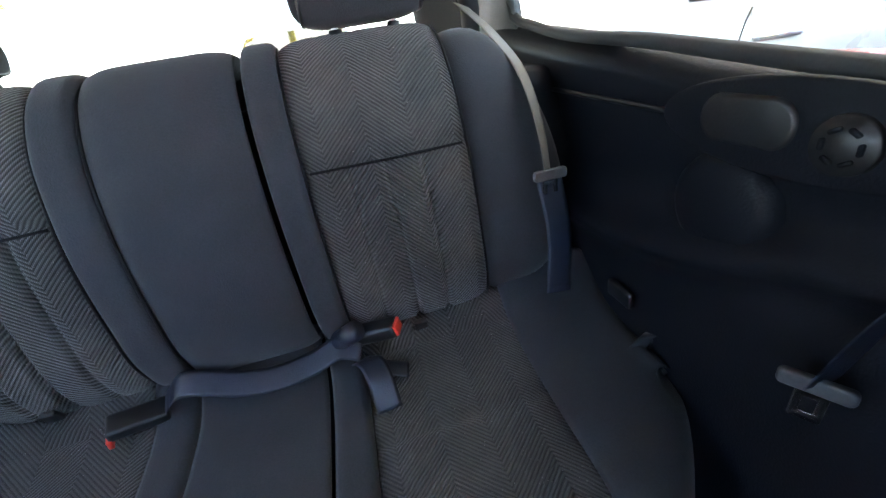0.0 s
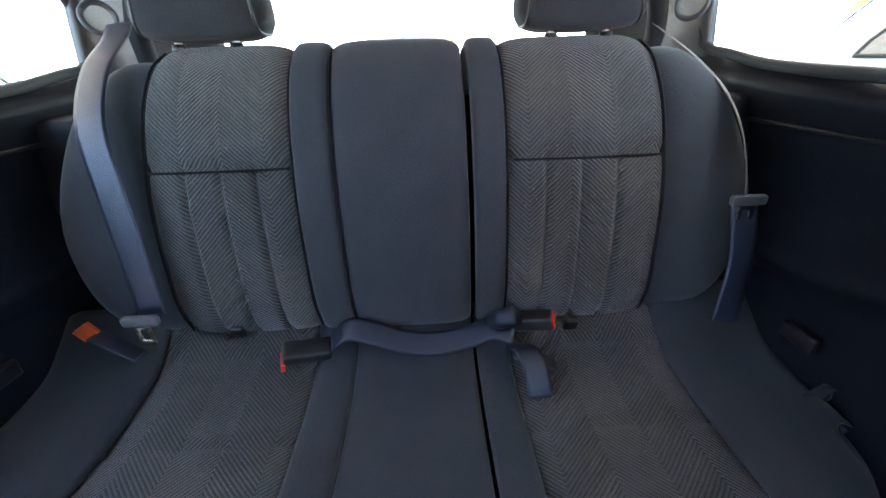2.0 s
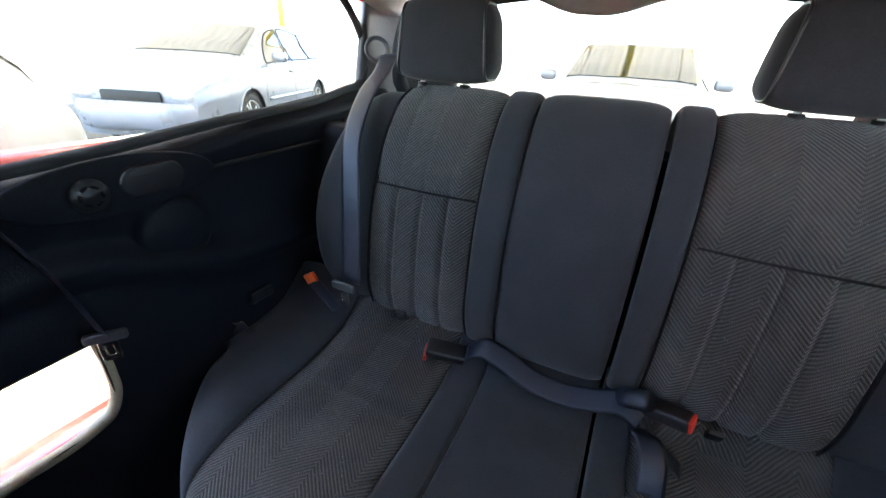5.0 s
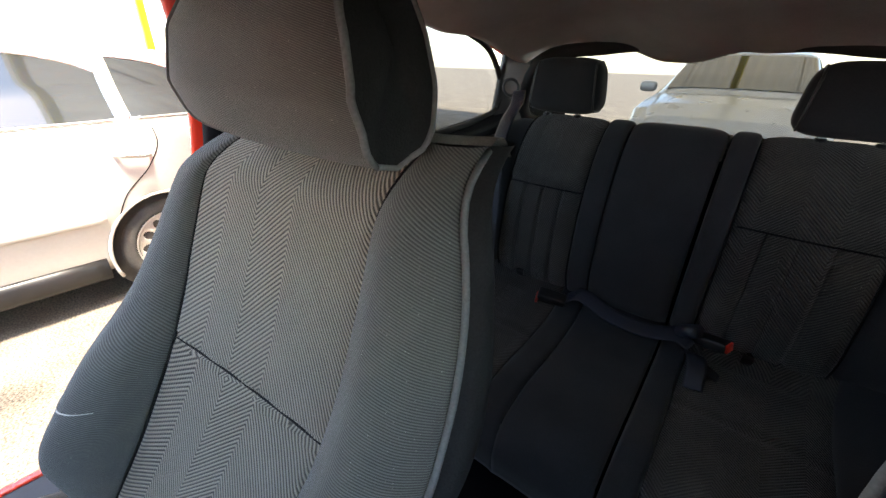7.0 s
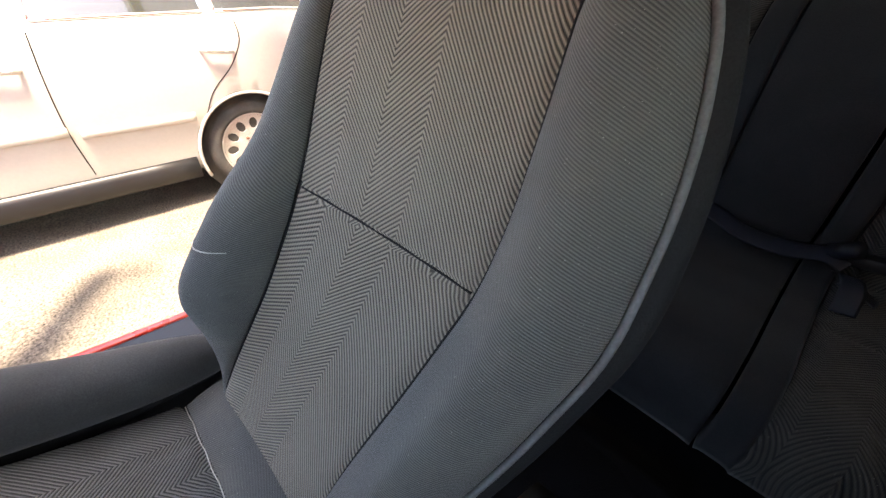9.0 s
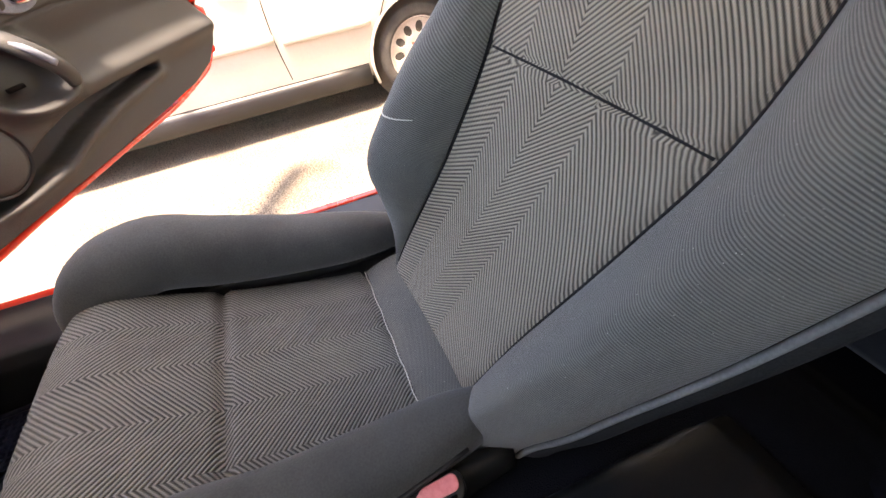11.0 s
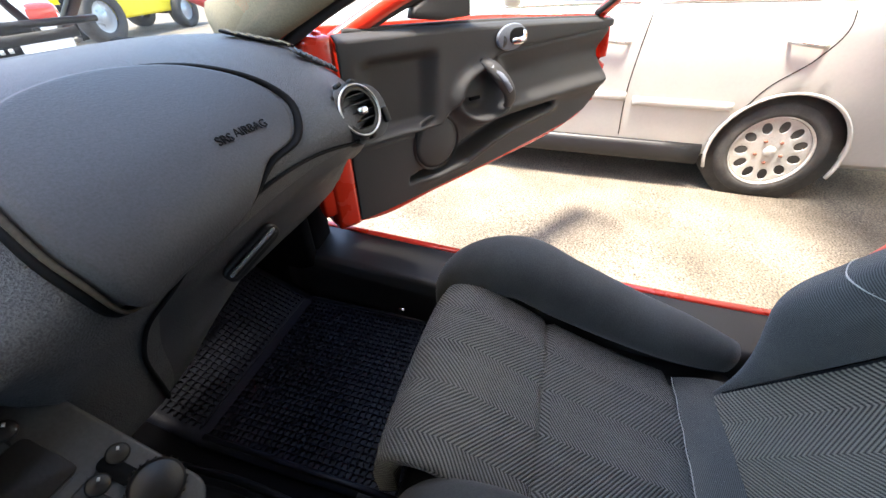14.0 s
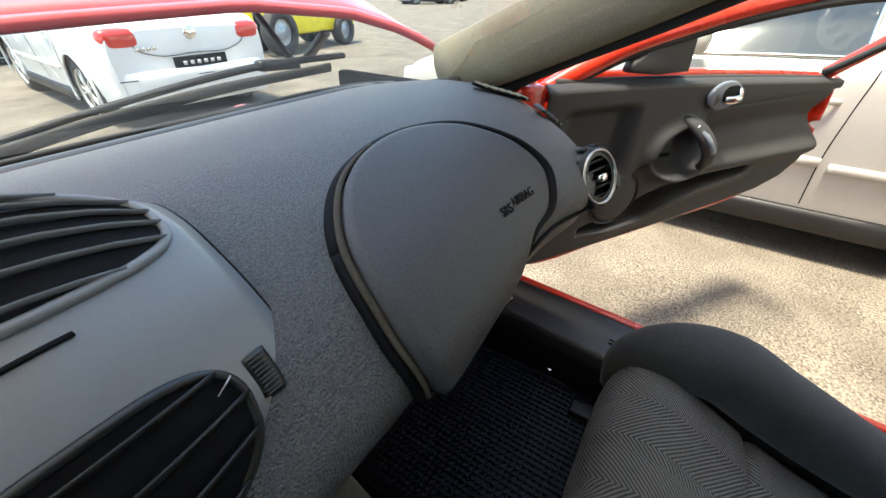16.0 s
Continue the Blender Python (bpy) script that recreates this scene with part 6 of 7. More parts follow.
part("edge_reflector", plate(rounded(0.035, 0.022, 0.008), 0.006, DOOR @ pose(1.058, -0.006, 0.628, 90, 0, 0), 0.002), LAMPRED, door, "small red edge reflector")
sail = [(0.215, 0.968), (0.222, 0.990), (0.29, 1.020), (0.37, 1.040), (0.388, 1.028), (0.392, 0.960), (0.30, 0.958)]
part("mirror_sail", plate(sail, 0.030, side @ pose(0, 0, -0.045), 0.008), DOORTRIM, door, "dark plastic mirror sail")
post = [(0.03, 0.005, 0.93), (0.10, -0.005, 0.965), (0.20, -0.02, 1.010), (0.37, -0.05, 1.060), (0.55, -0.10, 1.105), (0.78, -0.15, 1.135), (0.98, -0.175, 1.125), (1.045, -0.165, 1.085), (1.03, -0.08, 0.99), (1.02, -0.005, 0.915)]
part("window_frame", sweep([DOOR @ Vector(p) for p in post], [(0.018, 0.022)] * len(post), 12, tuple(DOOR.to_3x3() @ Vector((0, 1, 0))), 60), RED, door, "red painted window frame")
part("window_seal", sweep([DOOR @ Vector((0.5 + (x - 0.5) * 0.945, y - 0.006, 0.93 + (z - 0.93) * 0.86)) for x, y, z in post], [(0.010, 0.010)] * len(post), 8, tuple(DOOR.to_3x3() @ Vector((0, 1, 0))), 50), RUBBER, door, "black rubber window seal")
belt = [(0.05, -0.016, 0.955), (0.5, -0.016, 0.936), (1.0, -0.016, 0.905)]
part("belt_seal", sweep([DOOR @ Vector(p) for p in belt], [(0.008, 0.007)] * 3, 8, (0, 0, 1), 12), RUBBER, door)
arc = smooth_curve(post, 40)
bm = bmesh.new()
bm.faces.new([bm.verts.new(DOOR @ Vector(p)) for p in arc])
bmesh.ops.triangulate(bm, faces=bm.faces)
door_pane = part("pane", bm, GLASS_GREEN, door, "greenish side glass")
door_pane.visible_shadow = False


# ---- closed driver's door: out of view, added to keep light from the left out ----
far_door = thing("door_2", (0.72, -0.25, 0.45), "unseen closed driver's door with dark inner panel and side glass, added to keep light out", "car door", kind="structure")


def far_inner(u, v):
    y, z = -0.93 + 1.33 * u, 0.40 + 0.545 * v
    h = 0.030 * math.exp(-((z - 0.70) / 0.035) ** 2) * step(y, -0.55, -0.35) - 0.018 * math.exp(-((z - 0.79) / 0.05) ** 2)
    return (0.705 - h, y, z), (y, z)


solid(part("inner_panel", grid(far_inner, 60, 40), DOORTRIM, far_door, "dark moulded inner panel"), 0.006, 1.0)
part("outer_skin", block(0.735, 0.800, -0.94, 0.42, 0.40, 0.93, 0.015), RED, far_door, "red outer skin")
far_post = [(0.755, -0.90, 0.94), (0.735, -0.62, 1.09), (0.685, -0.42, 1.19), (0.645, -0.20, 1.26), (0.635, 0.10, 1.295), (0.655, 0.36, 1.285), (0.70, 0.40, 1.10), (0.735, 0.40, 0.94)]
part("window_frame", sweep(far_post, [(0.016, 0.020)] * 8, 10, (1, 0, 0), 50), RED, far_door, "red window frame")
bm = bmesh.new()
bm.faces.new([bm.verts.new(p) for p in smooth_curve(far_post, 40)])
bmesh.ops.triangulate(bm, faces=bm.faces)
far_pane = part("pane", bm, GLASS_GREEN, far_door, "greenish side glass")
far_pane.visible_shadow = False


# ---- parked cars ----
def car(name, label, spec, paint, wheel_kind, group=""):
    """A parked car built round its own origin on the ground; y runs to its rear."""
    q = thing(name, (0, 0, 0), label, "car", group)
    Y, W, ZB, ZT, WT = (np.array(v, float) for v in zip(*spec["stations"]))
    R = spec["wheel_r"]

    def section(y):
        w, zb, zt, wt = (float(np.interp(y, Y, v)) for v in (W, ZB, ZT, WT))
        edge = zt - 0.055
        return [(0.0, 0.88 * w, 0.20), (0.05, 0.945 * w, 0.235), (0.14, 0.975 * w, 0.42), (0.22, 0.993 * w, 0.56), (0.30, w, 0.70 * zb + 0.06), (0.38, 0.99 * w, zb - 0.07), (0.43, 0.975 * w, zb - 0.02), (0.46, 0.955 * w, zb),
                (0.60, 0.62 * wt + 0.38 * 0.955 * w + 0.012, zb + 0.45 * (edge - zb)), (0.74, wt + 0.006, edge - 0.01), (0.80, 0.94 * wt, zt - 0.022), (0.88, 0.72 * wt, zt - 0.006), (1.0, 0.0, zt)]

    def place(y, a):
        k = section(y)
        return Vector((float(np.interp(a, [p[0] for p in k], [p[1] for p in k])), y, float(np.interp(a, [p[0] for p in k], [p[2] for p in k]))))

    ys = np.unique(np.r_[np.linspace(Y[0], Y[-1], 120), Y])
    al = np.r_[np.linspace(0, 0.46, 18), np.linspace(0.50, 1, 15)]
    bm = bmesh.new()
    rows = []
    for y in ys:
        half = [place(y, a) for a in al]
        rows.append([bm.verts.new(p) for p in half] + [bm.verts.new((-p.x, p.y, p.z)) for p in half[-2::-1]])
    for r, s in zip(rows, rows[1:]):
        for k in range(len(r) - 1):
            bm.faces.new((r[k], s[k], s[k + 1], r[k + 1]))
    bm.faces.new(rows[0])
    bm.faces.new(rows[-1][::-1])
    inside = set()
    for cy in spec["wheels"]:
        arch = R * 1.17
        for v in bm.verts:
            if abs(v.co.x) > 0.5 and math.hypot(v.co.y - cy, v.co.z - R) < arch:
                inside.add(v)
        rim = [v for v in inside if any(o not in inside for f in v.link_faces for o in f.verts)]
        for v in rim:
            d = Vector((v.co.y - cy, v.co.z - R))
            if d.length < arch and abs(v.co.y - cy) < arch:
                d = d.normalized() * arch
                v.co.y, v.co.z = cy + d.x, R + d.y
    doomed = [f for f in bm.faces if all(v in inside for v in f.verts) and len(f.verts) == 4]
    bmesh.ops.delete(bm, geom=doomed, context="FACES")
    bmesh.ops.recalc_face_normals(bm, faces=bm.faces)
    shell = part("body", bm, paint, q)
    bevelled(shell, 0.012)
    part("underbody", block(-0.62, 0.62, Y[0] + 0.15, Y[-1] - 0.15, 0.17, 0.55, 0.03), UNDER, q, "dark dirty underside")
    for s in (-1, 1):
        for cy in spec["wheels"]:
            w = float(np.interp(cy, Y, W))
            part("wheel_well", tube(R * 1.20, R * 1.20, -0.30, 0.0, pose(s * (w - 0.05), cy, R + 0.01, 0, s * 90, 0), 36, 0.05), UNDER, q)
            a = np.linspace(-0.35, math.pi + 0.35, 30)
            part("arch_lip", sweep([(s * (w - 0.012), cy + R * 1.17 * math.cos(t), R + R * 1.17 * math.sin(t)) for t in a], [(0.014, 0.010)] * 30, 8, (1, 0, 0)), paint, q)
            wheel_kind(q, s * (w - 0.035), cy, R, s)
        sx = [(s * (float(np.interp(y, Y, W)) * 0.955), y, 0.235) for y in np.linspace(spec["wheels"][0] + R * 1.25, spec["wheels"][1] - R * 1.25, 10)]
        part("sill", sweep(sx, [(0.030, 0.065)] * 10, 12, (1, 0, 0)), BLACK, q, "dark plastic sill")
        for y0, y1, tip0, tip1 in spec["windows"]:
            def pane(u, v, s=s, y0=y0, y1=y1, tip0=tip0, tip1=tip1, out=0.006):
                y = y0 + (y1 - y0) * u
                lo, hi = 0.478, 0.725
                close = max(tip0 * (1 - u) ** 3, tip1 * u ** 4)
                a = lo + (hi - close * (hi - lo) - lo) * v
                p = place(y, a)
                return (s * (p.x + out), p.y, p.z), (u, v)
            g = part("side_window", grid(pane, 20, 10), DARKGLASS, q, "dark reflecting side glass")
            edge = [pane(u, 0)[0] for u in np.linspace(0, 1, 10)] + [pane(1, v)[0] for v in np.linspace(0.1, 1, 6)] + [pane(u, 1)[0] for u in np.linspace(0.9, 0, 10)] + [pane(0, v)[0] for v in np.linspace(0.9, 0, 6)]
            part("window_trim", sweep(edge, [(0.007, 0.009)] * len(edge), 6, (1, 0, 0)), spec.get("trim", RUBBER), g)
        for line in spec["gaps"]:
            pts = []
            for y, z in smooth_curve(line, 26):
                a = np.linspace(0.05, 0.78, 120)
                zz = [place(y, t).z for t in a]
                p = place(y, float(np.interp(z, zz, a)))
                pts.append((s * (p.x + 0.0004), p.y, p.z))
            part("door_gap", sweep(pts, [(0.0022, 0.0030)] * len(pts), 6, (1, 0, 0)), INK_SHADE, q)
        for y0, y1, z in spec["strips"]:
            pts = [(s * (place(y, 0.22).x + 0.004), y, z) for y in np.linspace(y0, y1, 14)]
            part("rub_strip", sweep(pts, [(0.012, 0.024)] * 14, 10, (1, 0, 0)), paint, q, "body-coloured rub strip")
        for y, z in spec["handles"]:
            x = float(np.interp(y, Y, W)) * 0.985
            base = part("door_handle", sweep([(s * (x - 0.006), y - 0.085, z + 0.008), (s * (x + 0.030), y - 0.06, z + 0.006), (s * (x + 0.034), y, z), (s * (x + 0.030), y + 0.07, z - 0.006), (s * (x - 0.004), y + 0.10, z - 0.010)],
                                              [(0.007, 0.009), (0.008, 0.013), (0.008, 0.014), (0.008, 0.014), (0.007, 0.010)], 12, (1, 0, 0), 20), paint, q, "body-coloured pull handle")
            part("handle_line", sweep([(s * (x + 0.040), y - 0.055, z + 0.006), (s * (x + 0.044), y, z), (s * (x + 0.040), y + 0.065, z - 0.006)], [(0.002, 0.004)] * 3, 6, (1, 0, 0), 10), CHROME, base, "chrome strip")
            part("handle_dish", plate(oval(0.085, 0.030, 28), 0.004, pose(s * (x - 0.004), y, z - 0.008, 90, 0, s * 90)), UNDER, base)
        mx = float(np.interp(spec["mirror"], Y, W))
        zb = float(np.interp(spec["mirror"], Y, ZB))
        part("wing_mirror", pillow(s * (mx + 0.09), spec["mirror"], zb + 0.09, 0.10, 0.05, 0.065, 0.6, 10), paint, q, "door mirror")
        lz = spec["lamp_z"]
        part("tail_lamp", pillow(s * (W[-1] - spec["lamp_in"]), Y[-1] - spec["lamp_deep"], lz, spec["lamp_w"], spec["lamp_deep"] + 0.012, spec["lamp_h"], 0.55, 14), LAMPRED, q, "red tail lamp")
        part("head_lamp", pillow(s * (W[0] - 0.14), Y[0] + 0.10, ZB[0] - 0.04, 0.15, 0.115, 0.07, 0.55, 12), LAMPCLEAR, q, "clear headlamp")
    for tag, (y0, y1) in (("windscreen", spec["screen"]), ("rear_screen", spec["rear"])):
        way = -1 if tag == "windscreen" else 1

        def screen(u, v, y0=y0, y1=y1, way=way):
            y = y0 + (y1 - y0) * v
            k = 2 * u - 1
            p = place(y, 1 - 0.22 * abs(k) ** 0.8)
            return (math.copysign(p.x, k), p.y + way * 0.006, p.z + 0.007), (u, v)
        part(tag, grid(screen, 24, 14), DARKGLASS, q, "dark reflecting screen")
    for y, way in ((Y[0], -1), (Y[-1], 1)):
        w = float(np.interp(y, Y, W))
        pts = [(-w * 0.99, y - way * 0.32, 0.43), (-w * 0.97, y - way * 0.08, 0.42), (-w * 0.75, y + way * 0.035, 0.42), (0, y + way * 0.06, 0.42), (w * 0.75, y + way * 0.035, 0.42), (w * 0.97, y - way * 0.08, 0.42), (w * 0.99, y - way * 0.32, 0.43)]
        part("bumper", sweep(pts, [(0.13, 0.030), (0.14, 0.045), (0.145, 0.05), (0.145, 0.05), (0.145, 0.05), (0.14, 0.045), (0.13, 0.030)], 16, (0, 0, 1), 40, 0.7), paint, q)
    part("grille", plate(rounded(0.62, 0.13, 0.03), 0.02, pose(0, Y[0] - 0.012, ZB[0] - 0.06, 90, 0, 0), 0.004), BLACK, q)
    return q


def tyre(q, x, y, r, s):
    """The wheel's own part: tread and side wall; returns it and a frame that looks outward."""
    m = pose(x, y, r, 0, s * 90, 0)
    t = part("wheel", lathe([(r * 0.62, -0.19), (r * 0.90, -0.195), (r * 0.985, -0.17), (r, -0.13), (r, -0.055), (r * 0.985, -0.02), (r * 0.94, 0.0), (r * 0.80, 0.010), (r * 0.73, 0.006), (r * 0.70, -0.010), (r * 0.66, -0.03)], m, 48), TYRE, q, "dusty black tyre")
    part("wheel_back", lathe([(0, -0.075), (r * 0.70, -0.085)], m, 32), INK_SHADE, t)
    part("rim_edge", lathe([(r * 0.66, -0.05), (r * 0.685, -0.004), (r * 0.715, 0.006), (r * 0.725, -0.004)], m, 48), ALLOY, t)
    return t, m


def holed_wheel(q, x, y, r, s):
    t, m = tyre(q, x, y, r, s)
    holes = []
    for k in range(11):
        a = 2 * math.pi * (k + 0.3) / 11
        c, d = math.cos(a), math.sin(a)
        holes.append([(r * 0.50 * c + u * c - v * d, r * 0.50 * d + u * d + v * c) for u, v in oval(r * 0.115, r * 0.085, 16)])
    part("rim", plate(oval(r * 0.675, r * 0.675, 48), 0.024, m @ pose(0, 0, -0.036), 0.004, holes), ALLOY, t, "dusty alloy rim with oval holes")
    part("hub_cap", lathe([(0, 0.004), (r * 0.10, 0.002), (r * 0.115, -0.008)], m, 24), ALLOY, t)
    for k in range(5):
        a = 2 * math.pi * k / 5
        part("wheel_bolt", tube(0.011, 0.009, -0.014, -0.004, m @ pose(r * 0.24 * math.cos(a), r * 0.24 * math.sin(a), 0), 8), RUST, t)


def spoked_wheel(q, x, y, r, s):
    t, m = tyre(q, x, y, r, s)
    part("brake_disc", lathe([(0.03, -0.068), (r * 0.45, -0.068), (r * 0.45, -0.075)], m, 28), STEEL, t)
    for k in range(10):
        a = 36 * k + (8 if k % 2 else -8)
        part("spoke", sweep([(0, 0, 0), (r * 0.35, 0, 0.008), (r * 0.68, 0, -0.004)], [(0.014, 0.012), (0.012, 0.012), (0.016, 0.012)], 8, (0, 1, 0), 8), ALLOY, t).matrix_basis = m @ pose(0, 0, -0.02, 0, 0, a)
    part("hub_cap", lathe([(0, 0.006), (r * 0.16, 0.002), (r * 0.18, -0.02)], m, 24), ALLOY, t)


ESTATE = dict(
    stations=[(-2.95, 0.62, 0.62, 0.66, 0.55), (-2.85, 0.74, 0.72, 0.76, 0.60), (-2.55, 0.83, 0.80, 0.86, 0.66), (-1.9, 0.86, 0.88, 0.94, 0.68), (-1.32, 0.865, 0.95, 1.00, 0.68), (-1.0, 0.865, 0.97, 1.18, 0.66), (-0.55, 0.87, 0.985, 1.40, 0.62), (0.1, 0.87, 1.005, 1.46, 0.61), (0.6, 0.87, 1.02, 1.45, 0.61), (1.0, 0.86, 1.035, 1.405, 0.60), (1.25, 0.84, 1.03, 1.34, 0.58), (1.45, 0.80, 0.99, 1.14, 0.58), (1.53, 0.77, 0.93, 1.00, 0.58), (1.56, 0.74, 0.88, 0.93, 0.56)],
    wheels=(-2.02, 0.70), wheel_r=0.288, trim=CHROME,
    windows=[(-0.98, -0.20, 0.95, 0.0), (-0.10, 0.60, 0.0, 0.25), (0.66, 1.22, 0.0, 0.95)],
    gaps=[[(-0.13, 0.98), (-0.15, 0.80), (-0.16, 0.55), (-0.14, 0.32)], [(0.36, 0.32), (0.43, 0.46), (0.52, 0.64), (0.68, 0.80), (0.745, 0.92), (0.74, 1.00)], [(-1.12, 0.96), (-1.18, 0.75), (-1.16, 0.34)]],
    strips=[(-1.1, -0.16, 0.555), (-0.12, 0.40, 0.535), (-1.65, -1.2, 0.56)], handles=[(-0.30, 0.845), (0.60, 0.86)], mirror=-0.85,
    lamp_z=0.78, lamp_in=0.10, lamp_deep=0.10, lamp_w=0.11, lamp_h=0.14, screen=(-1.25, -0.60), rear=(1.27, 1.50))
estate = car("estate_car", "dusty silver car with eleven-hole alloy wheels parked beside", ESTATE, SILVER, holed_wheel, "parked cars")
for y, z in ((1.30, 0.50),):
    part("bumper_lamp", bm_moved(block(0.78, 0.83, y - 0.05, y + 0.05, z - 0.02, z + 0.02, 0.01), Matrix()), SILVER, estate)
estate.matrix_basis = pose(-2.985, 0.124, 0) @ Matrix.Scale(0.88, 4)

COMPACT = dict(
    stations=[(-2.15, 0.66, 0.66, 0.72, 0.58), (-2.02, 0.78, 0.76, 0.82, 0.62), (-1.7, 0.85, 0.84, 0.92, 0.68), (-1.2, 0.87, 0.91, 1.00, 0.70), (-0.85, 0.87, 0.93, 1.18, 0.67), (-0.35, 0.875, 0.95, 1.42, 0.61), (0.3, 0.88, 0.965, 1.49, 0.60), (0.9, 0.88, 0.98, 1.47, 0.60), (1.45, 0.87, 1.00, 1.41, 0.58), (1.72, 0.85, 0.99, 1.20, 0.60), (1.93, 0.82, 0.95, 1.00, 0.63), (2.02, 0.80, 0.90, 0.95, 0.64), (2.06, 0.77, 0.86, 0.91, 0.64)],
    wheels=(-1.32, 1.26), wheel_r=0.315,
    windows=[(-0.72, 0.08, 0.9, 0.0), (0.16, 0.92, 0.0, 0.1), (1.0, 1.36, 0.0, 0.8)],
    gaps=[[(0.12, 0.96), (0.10, 0.7), (0.11, 0.32)], [(-0.85, 0.92), (-0.9, 0.7), (-0.88, 0.32)], [(0.86, 0.34), (0.94, 0.55), (1.02, 0.78), (1.0, 0.96)]],
    strips=[(-0.85, 0.85, 0.52)], handles=[(-0.02, 0.84), (0.86, 0.86)], mirror=-0.62,
    lamp_z=0.84, lamp_in=0.15, lamp_deep=0.12, lamp_w=0.18, lamp_h=0.095, screen=(-1.10, -0.42), rear=(1.50, 1.90))

hatchback = car("hatchback_car", "white five-door hatchback with round red tail lamps", COMPACT, WHITE, spoked_wheel, "parked cars")
R0 = 2.06
part("badge", lathe([(0, 0.014), (0.050, 0.012), (0.062, 0.004), (0.064, 0.0)], pose(0, R0 + 0.005, 0.86, -90, 0, 0), 30), CHROME, hatchback, "round chrome badge")
plate_ = part("number_plate", plate(rounded(0.54, 0.125, 0.012), 0.014, pose(0, R0 + 0.070, 0.60, 90, 0, 180), 0.002), INK_SHADE, hatchback, "dark blank number plate")
for k in range(6):
    part("plate_bar", block(-0.20 + 0.07 * k, -0.165 + 0.07 * k, R0 + 0.083, R0 + 0.089, 0.585, 0.62), PALEPRINT, plate_)
for k in range(4):
    part("model_bar", block(0.36 + 0.05 * k, 0.395 + 0.05 * k, R0 + 0.002, R0 + 0.010, 0.735, 0.765, 0.003), CHROME, hatchback)
part("hatch_gap", cord([(-0.60, R0 + 0.002, 0.86), (-0.52, R0 + 0.006, 0.74), (-0.40, R0 + 0.008, 0.69), (0, R0 + 0.008, 0.68), (0.40, R0 + 0.008, 0.69), (0.52, R0 + 0.006, 0.74), (0.60, R0 + 0.002, 0.86)], 0.004, 30, 6), INK_SHADE, hatchback)
part("bumper_groove", cord([(-0.78, R0 + 0.045, 0.50), (0, R0 + 0.108, 0.49), (0.78, R0 + 0.045, 0.50)], 0.005, 20, 6), INK_SHADE, hatchback)
hatchback.matrix_basis = pose(-2.16, -4.55 - 0.87 * R0, 0, 0, 0, -3) @ Matrix.Scale(0.87, 4)

grey = car("compact_car", "grey car with many-spoked alloy wheels parked across the yard", COMPACT, GREYCAR, spoked_wheel, "parked cars")
far_car = copy_thing(grey, pose(-25.5, -18.0, 0, 0, 0, 62))
far_car["label"] = "grey car far off across the sunlit yard"
far_car2 = copy_thing(grey, pose(-30.0, -19.5, 0, 0, 0, 75))
far_car2["label"] = "grey car far off across the sunlit yard"
behind = copy_thing(grey, pose(-0.15, 6.6, 0, 0, 0, 0))
behind["label"] = "dusty grey car parked under the canopy"
leftward = copy_thing(grey, pose(2.75, 1.0, 0, 0, 0, 0))
leftward["label"] = "blue-grey car parked close alongside with dark windows"
shaded = copy_thing(grey, pose(-5.6, 4.9, 0, 0, 0, 25))
shaded["label"] = "grey car with dark grille parked under the canopy"
grey.matrix_basis = pose(-0.62, -10.85, 0, 0, 0, -90)


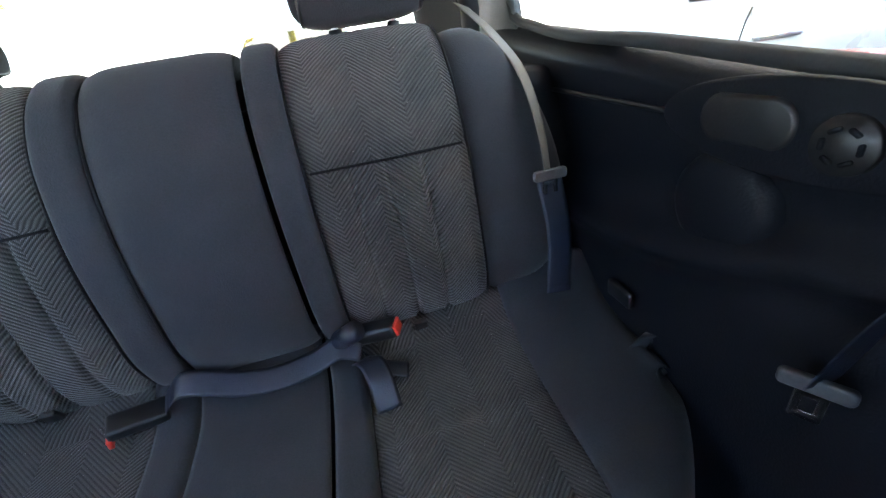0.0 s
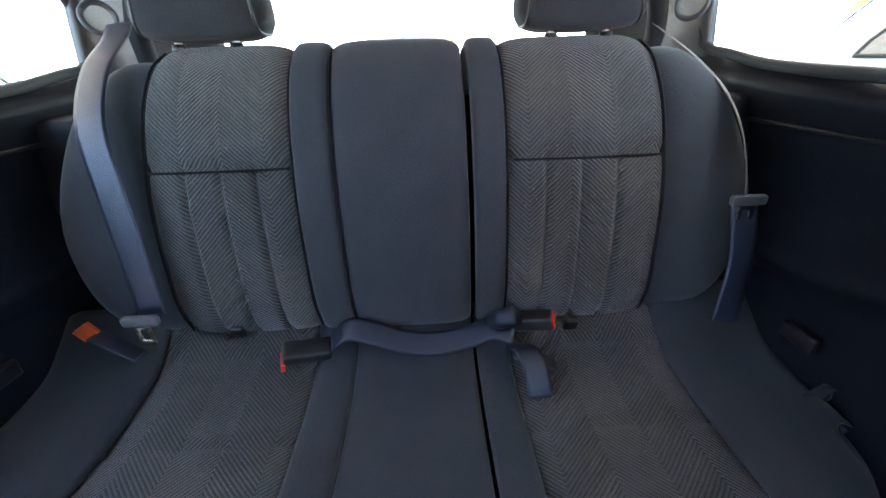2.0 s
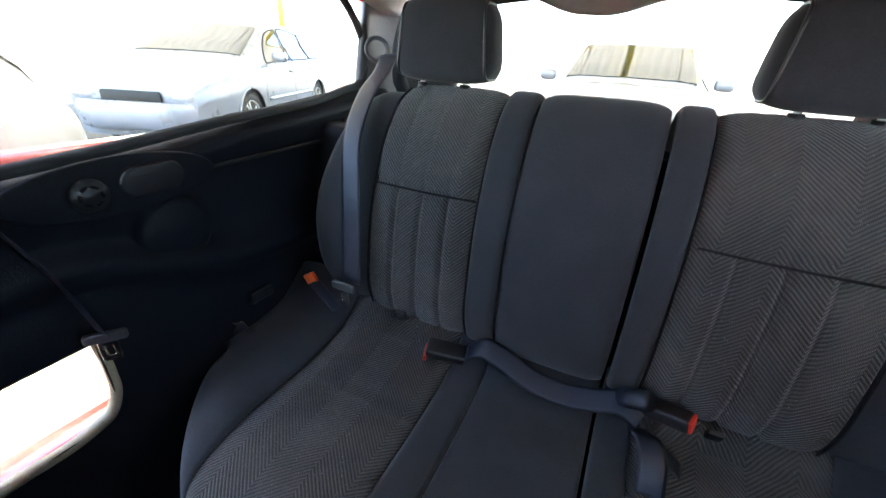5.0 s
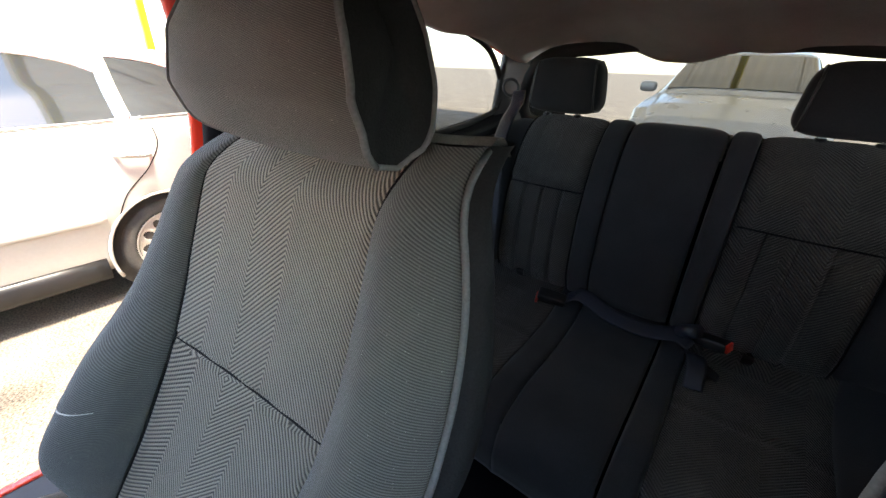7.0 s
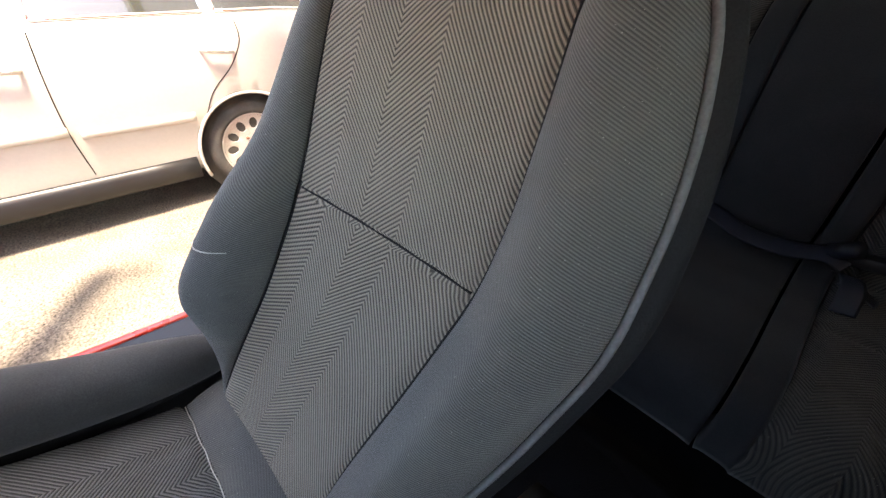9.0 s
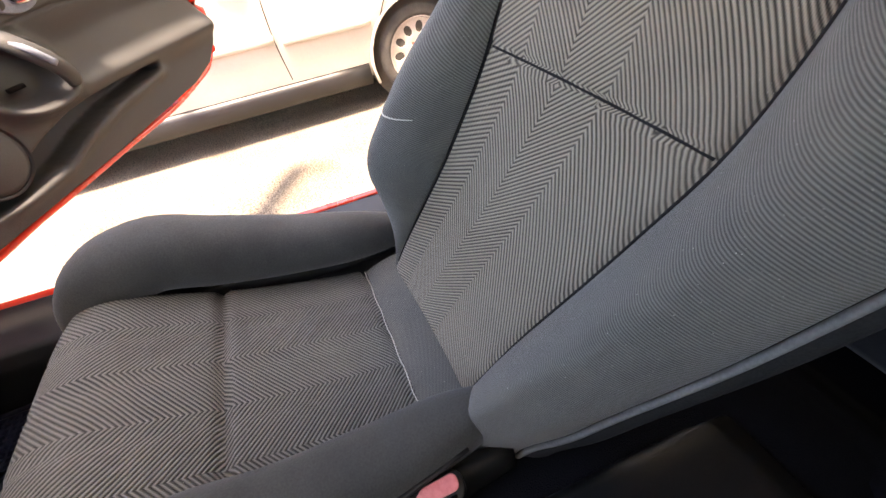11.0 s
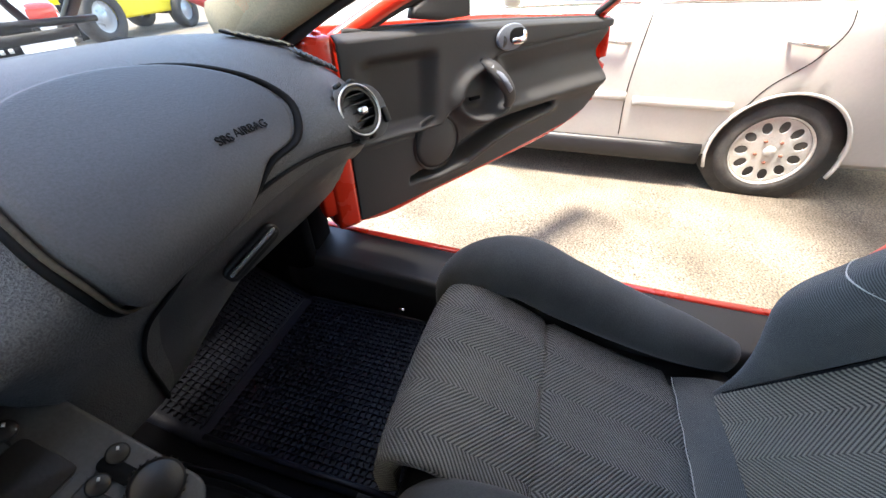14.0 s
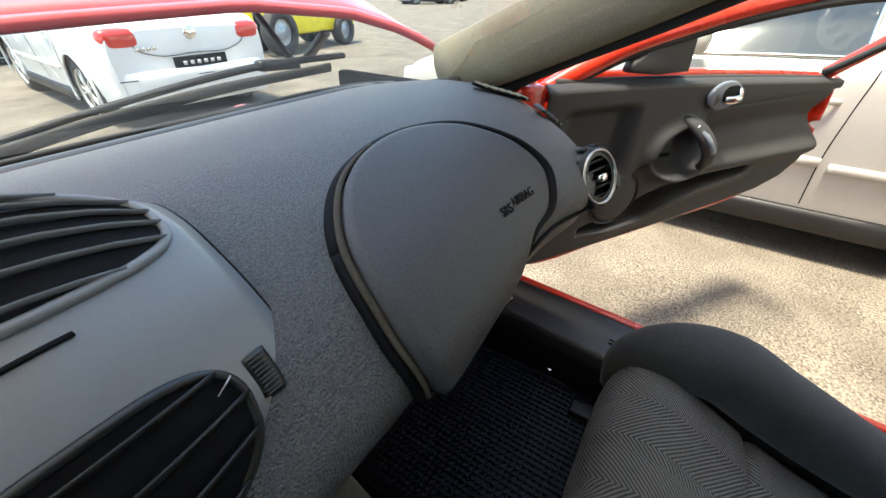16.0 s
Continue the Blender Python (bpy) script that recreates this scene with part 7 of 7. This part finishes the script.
# ---- forklift ----
def forklift():
    q = thing("forklift", (0, 0, 0), "yellow and black forklift truck with big tyres", "forklift")
    part("chassis", block(-1.25, 0.75, -0.50, 0.50, 0.32, 0.80, 0.05), YELLOW, q, "yellow painted chassis")
    part("counterweight", block(-1.75, -1.15, -0.55, 0.55, 0.30, 1.05, 0.12), YELLOW, q, "yellow counterweight")
    part("bonnet_cover", block(-1.2, -0.35, -0.42, 0.42, 0.80, 1.08, 0.05), BLACK, q)
    part("seat", block(-0.85, -0.40, -0.25, 0.25, 1.08, 1.20, 0.05), BLACK, q)
    part("backrest", block(-0.92, -0.82, -0.25, 0.25, 1.15, 1.60, 0.04), BLACK, q)
    for y in (-0.46, 0.46):
        for x, top in ((-0.95, 2.12), (0.45, 2.12)):
            part("guard_post", sweep([(x, y, 0.8), (x * 0.9, y * 0.96, top)], [(0.03, 0.03)] * 2, 8, (1, 0, 0)), INK_SHADE, q)
        part("guard_rail", sweep([(-0.86, y * 0.96, 2.12), (0.42, y * 0.96, 2.12)], [(0.03, 0.03)] * 2, 8, (0, 1, 0)), INK_SHADE, q)
    for k in range(6):
        part("guard_bar", block(-0.80 + 0.22 * k, -0.77 + 0.22 * k, -0.44, 0.44, 2.12, 2.15), INK_SHADE, q)
    for y in (-0.30, 0.30):
        part("mast_rail", block(0.98, 1.10, y - 0.05, y + 0.05, 0.10, 2.2, 0.01), INK_SHADE, q)
        part("fork", block(1.12, 2.15, y - 0.06, y + 0.06, 0.10, 0.15, 0.01), STEEL, q)
    for z in (0.5, 1.3, 2.1):
        part("mast_bar", block(1.0, 1.08, -0.30, 0.30, z, z + 0.10, 0.01), INK_SHADE, q)
    for x, r in ((0.75, 0.40), (-1.25, 0.31)):
        for s in (-1, 1):
            m = pose(x, s * 0.52, r, -s * 90, 0, 0)
            w = part("wheel", lathe([(r * 0.55, -0.10), (r * 0.95, -0.12), (r, -0.08), (r, 0.08), (r * 0.95, 0.12), (r * 0.62, 0.11), (r * 0.58, 0.08)], m, 36), TYRE, q, "big black tyre")
            part("wheel_disc", lathe([(0, 0.06), (r * 0.22, 0.07), (r * 0.30, 0.04), (r * 0.58, 0.06)], m, 28), GREYCAR, w)
        part("axle", tube(0.07, 0.07, -0.5, 0.5, pose(x, 0, r, 90, 0, 0), 12), INK_SHADE, q)
    return q


lift = forklift()
lift.matrix_basis = pose(-5.75, -7.9, 0, 0, 0, 8) @ Matrix.Scale(0.92, 4)

# ---- canopy over the rear of the yard, with an unseen bay added forward over the red car to block sun ----
canopy = thing("canopy", (-2.0, 5.5, 0.0), "yard canopy with yellow steel beams and translucent sheets, unseen front bay added as sunshade", "canopy")
for x, y0 in ((-9.0, 0.62), (-4.7, 0.62), (-0.30, -1.2), (3.6, -1.2)):
    part("beam", block(x - 0.05, x + 0.05, y0, 9.4, 2.50, 2.62, 0.008), YELLOW, canopy, "yellow steel beam")
for x, y in ((-9.0, 3.0), (-9.0, 9.2), (3.6, -1.0), (3.6, 4.0), (3.6, 9.2)):
    part("post", block(x - 0.06, x + 0.06, y - 0.06, y + 0.06, 0.0, 2.50, 0.008), YELLOW, canopy, "yellow steel post")
for y, x0 in ((-1.18, -0.35), (-0.3, -0.35), (0.66, -9.1), (2.4, -9.1), (4.1, -9.1), (5.8, -9.1), (7.5, -9.1), (9.3, -9.1)):
    part("purlin", block(x0, 3.7, y - 0.035, y + 0.035, 2.625, 2.70, 0.006), YELLOW, canopy, "yellow steel purlin")


def roof_sheet(x0, x1, y0, y1, lift):
    def sheet(u, v):
        x = x0 + (x1 - x0) * u
        return (x, y0 + (y1 - y0) * v, 2.725 + lift + 0.012 * math.sin(x * 2 * math.pi / 0.15)), (x, v)
    part("roof_sheet", grid(sheet, 66, 2), SHEET, canopy, "dusty translucent corrugated sheet")


for k in range(8):
    roof_sheet(-9.15 + 1.61 * k, -9.15 + 1.61 * (k + 1.02), 0.60, 9.5, 0.004 * (k % 2))
# Front bay sheets: out of view, added so that no sun reaches the cabin.
for k in range(3):
    roof_sheet(-0.36 + 1.37 * k, -0.36 + 1.37 * (k + 1.02), -1.25, 0.62, 0.008 + 0.004 * (k % 2))
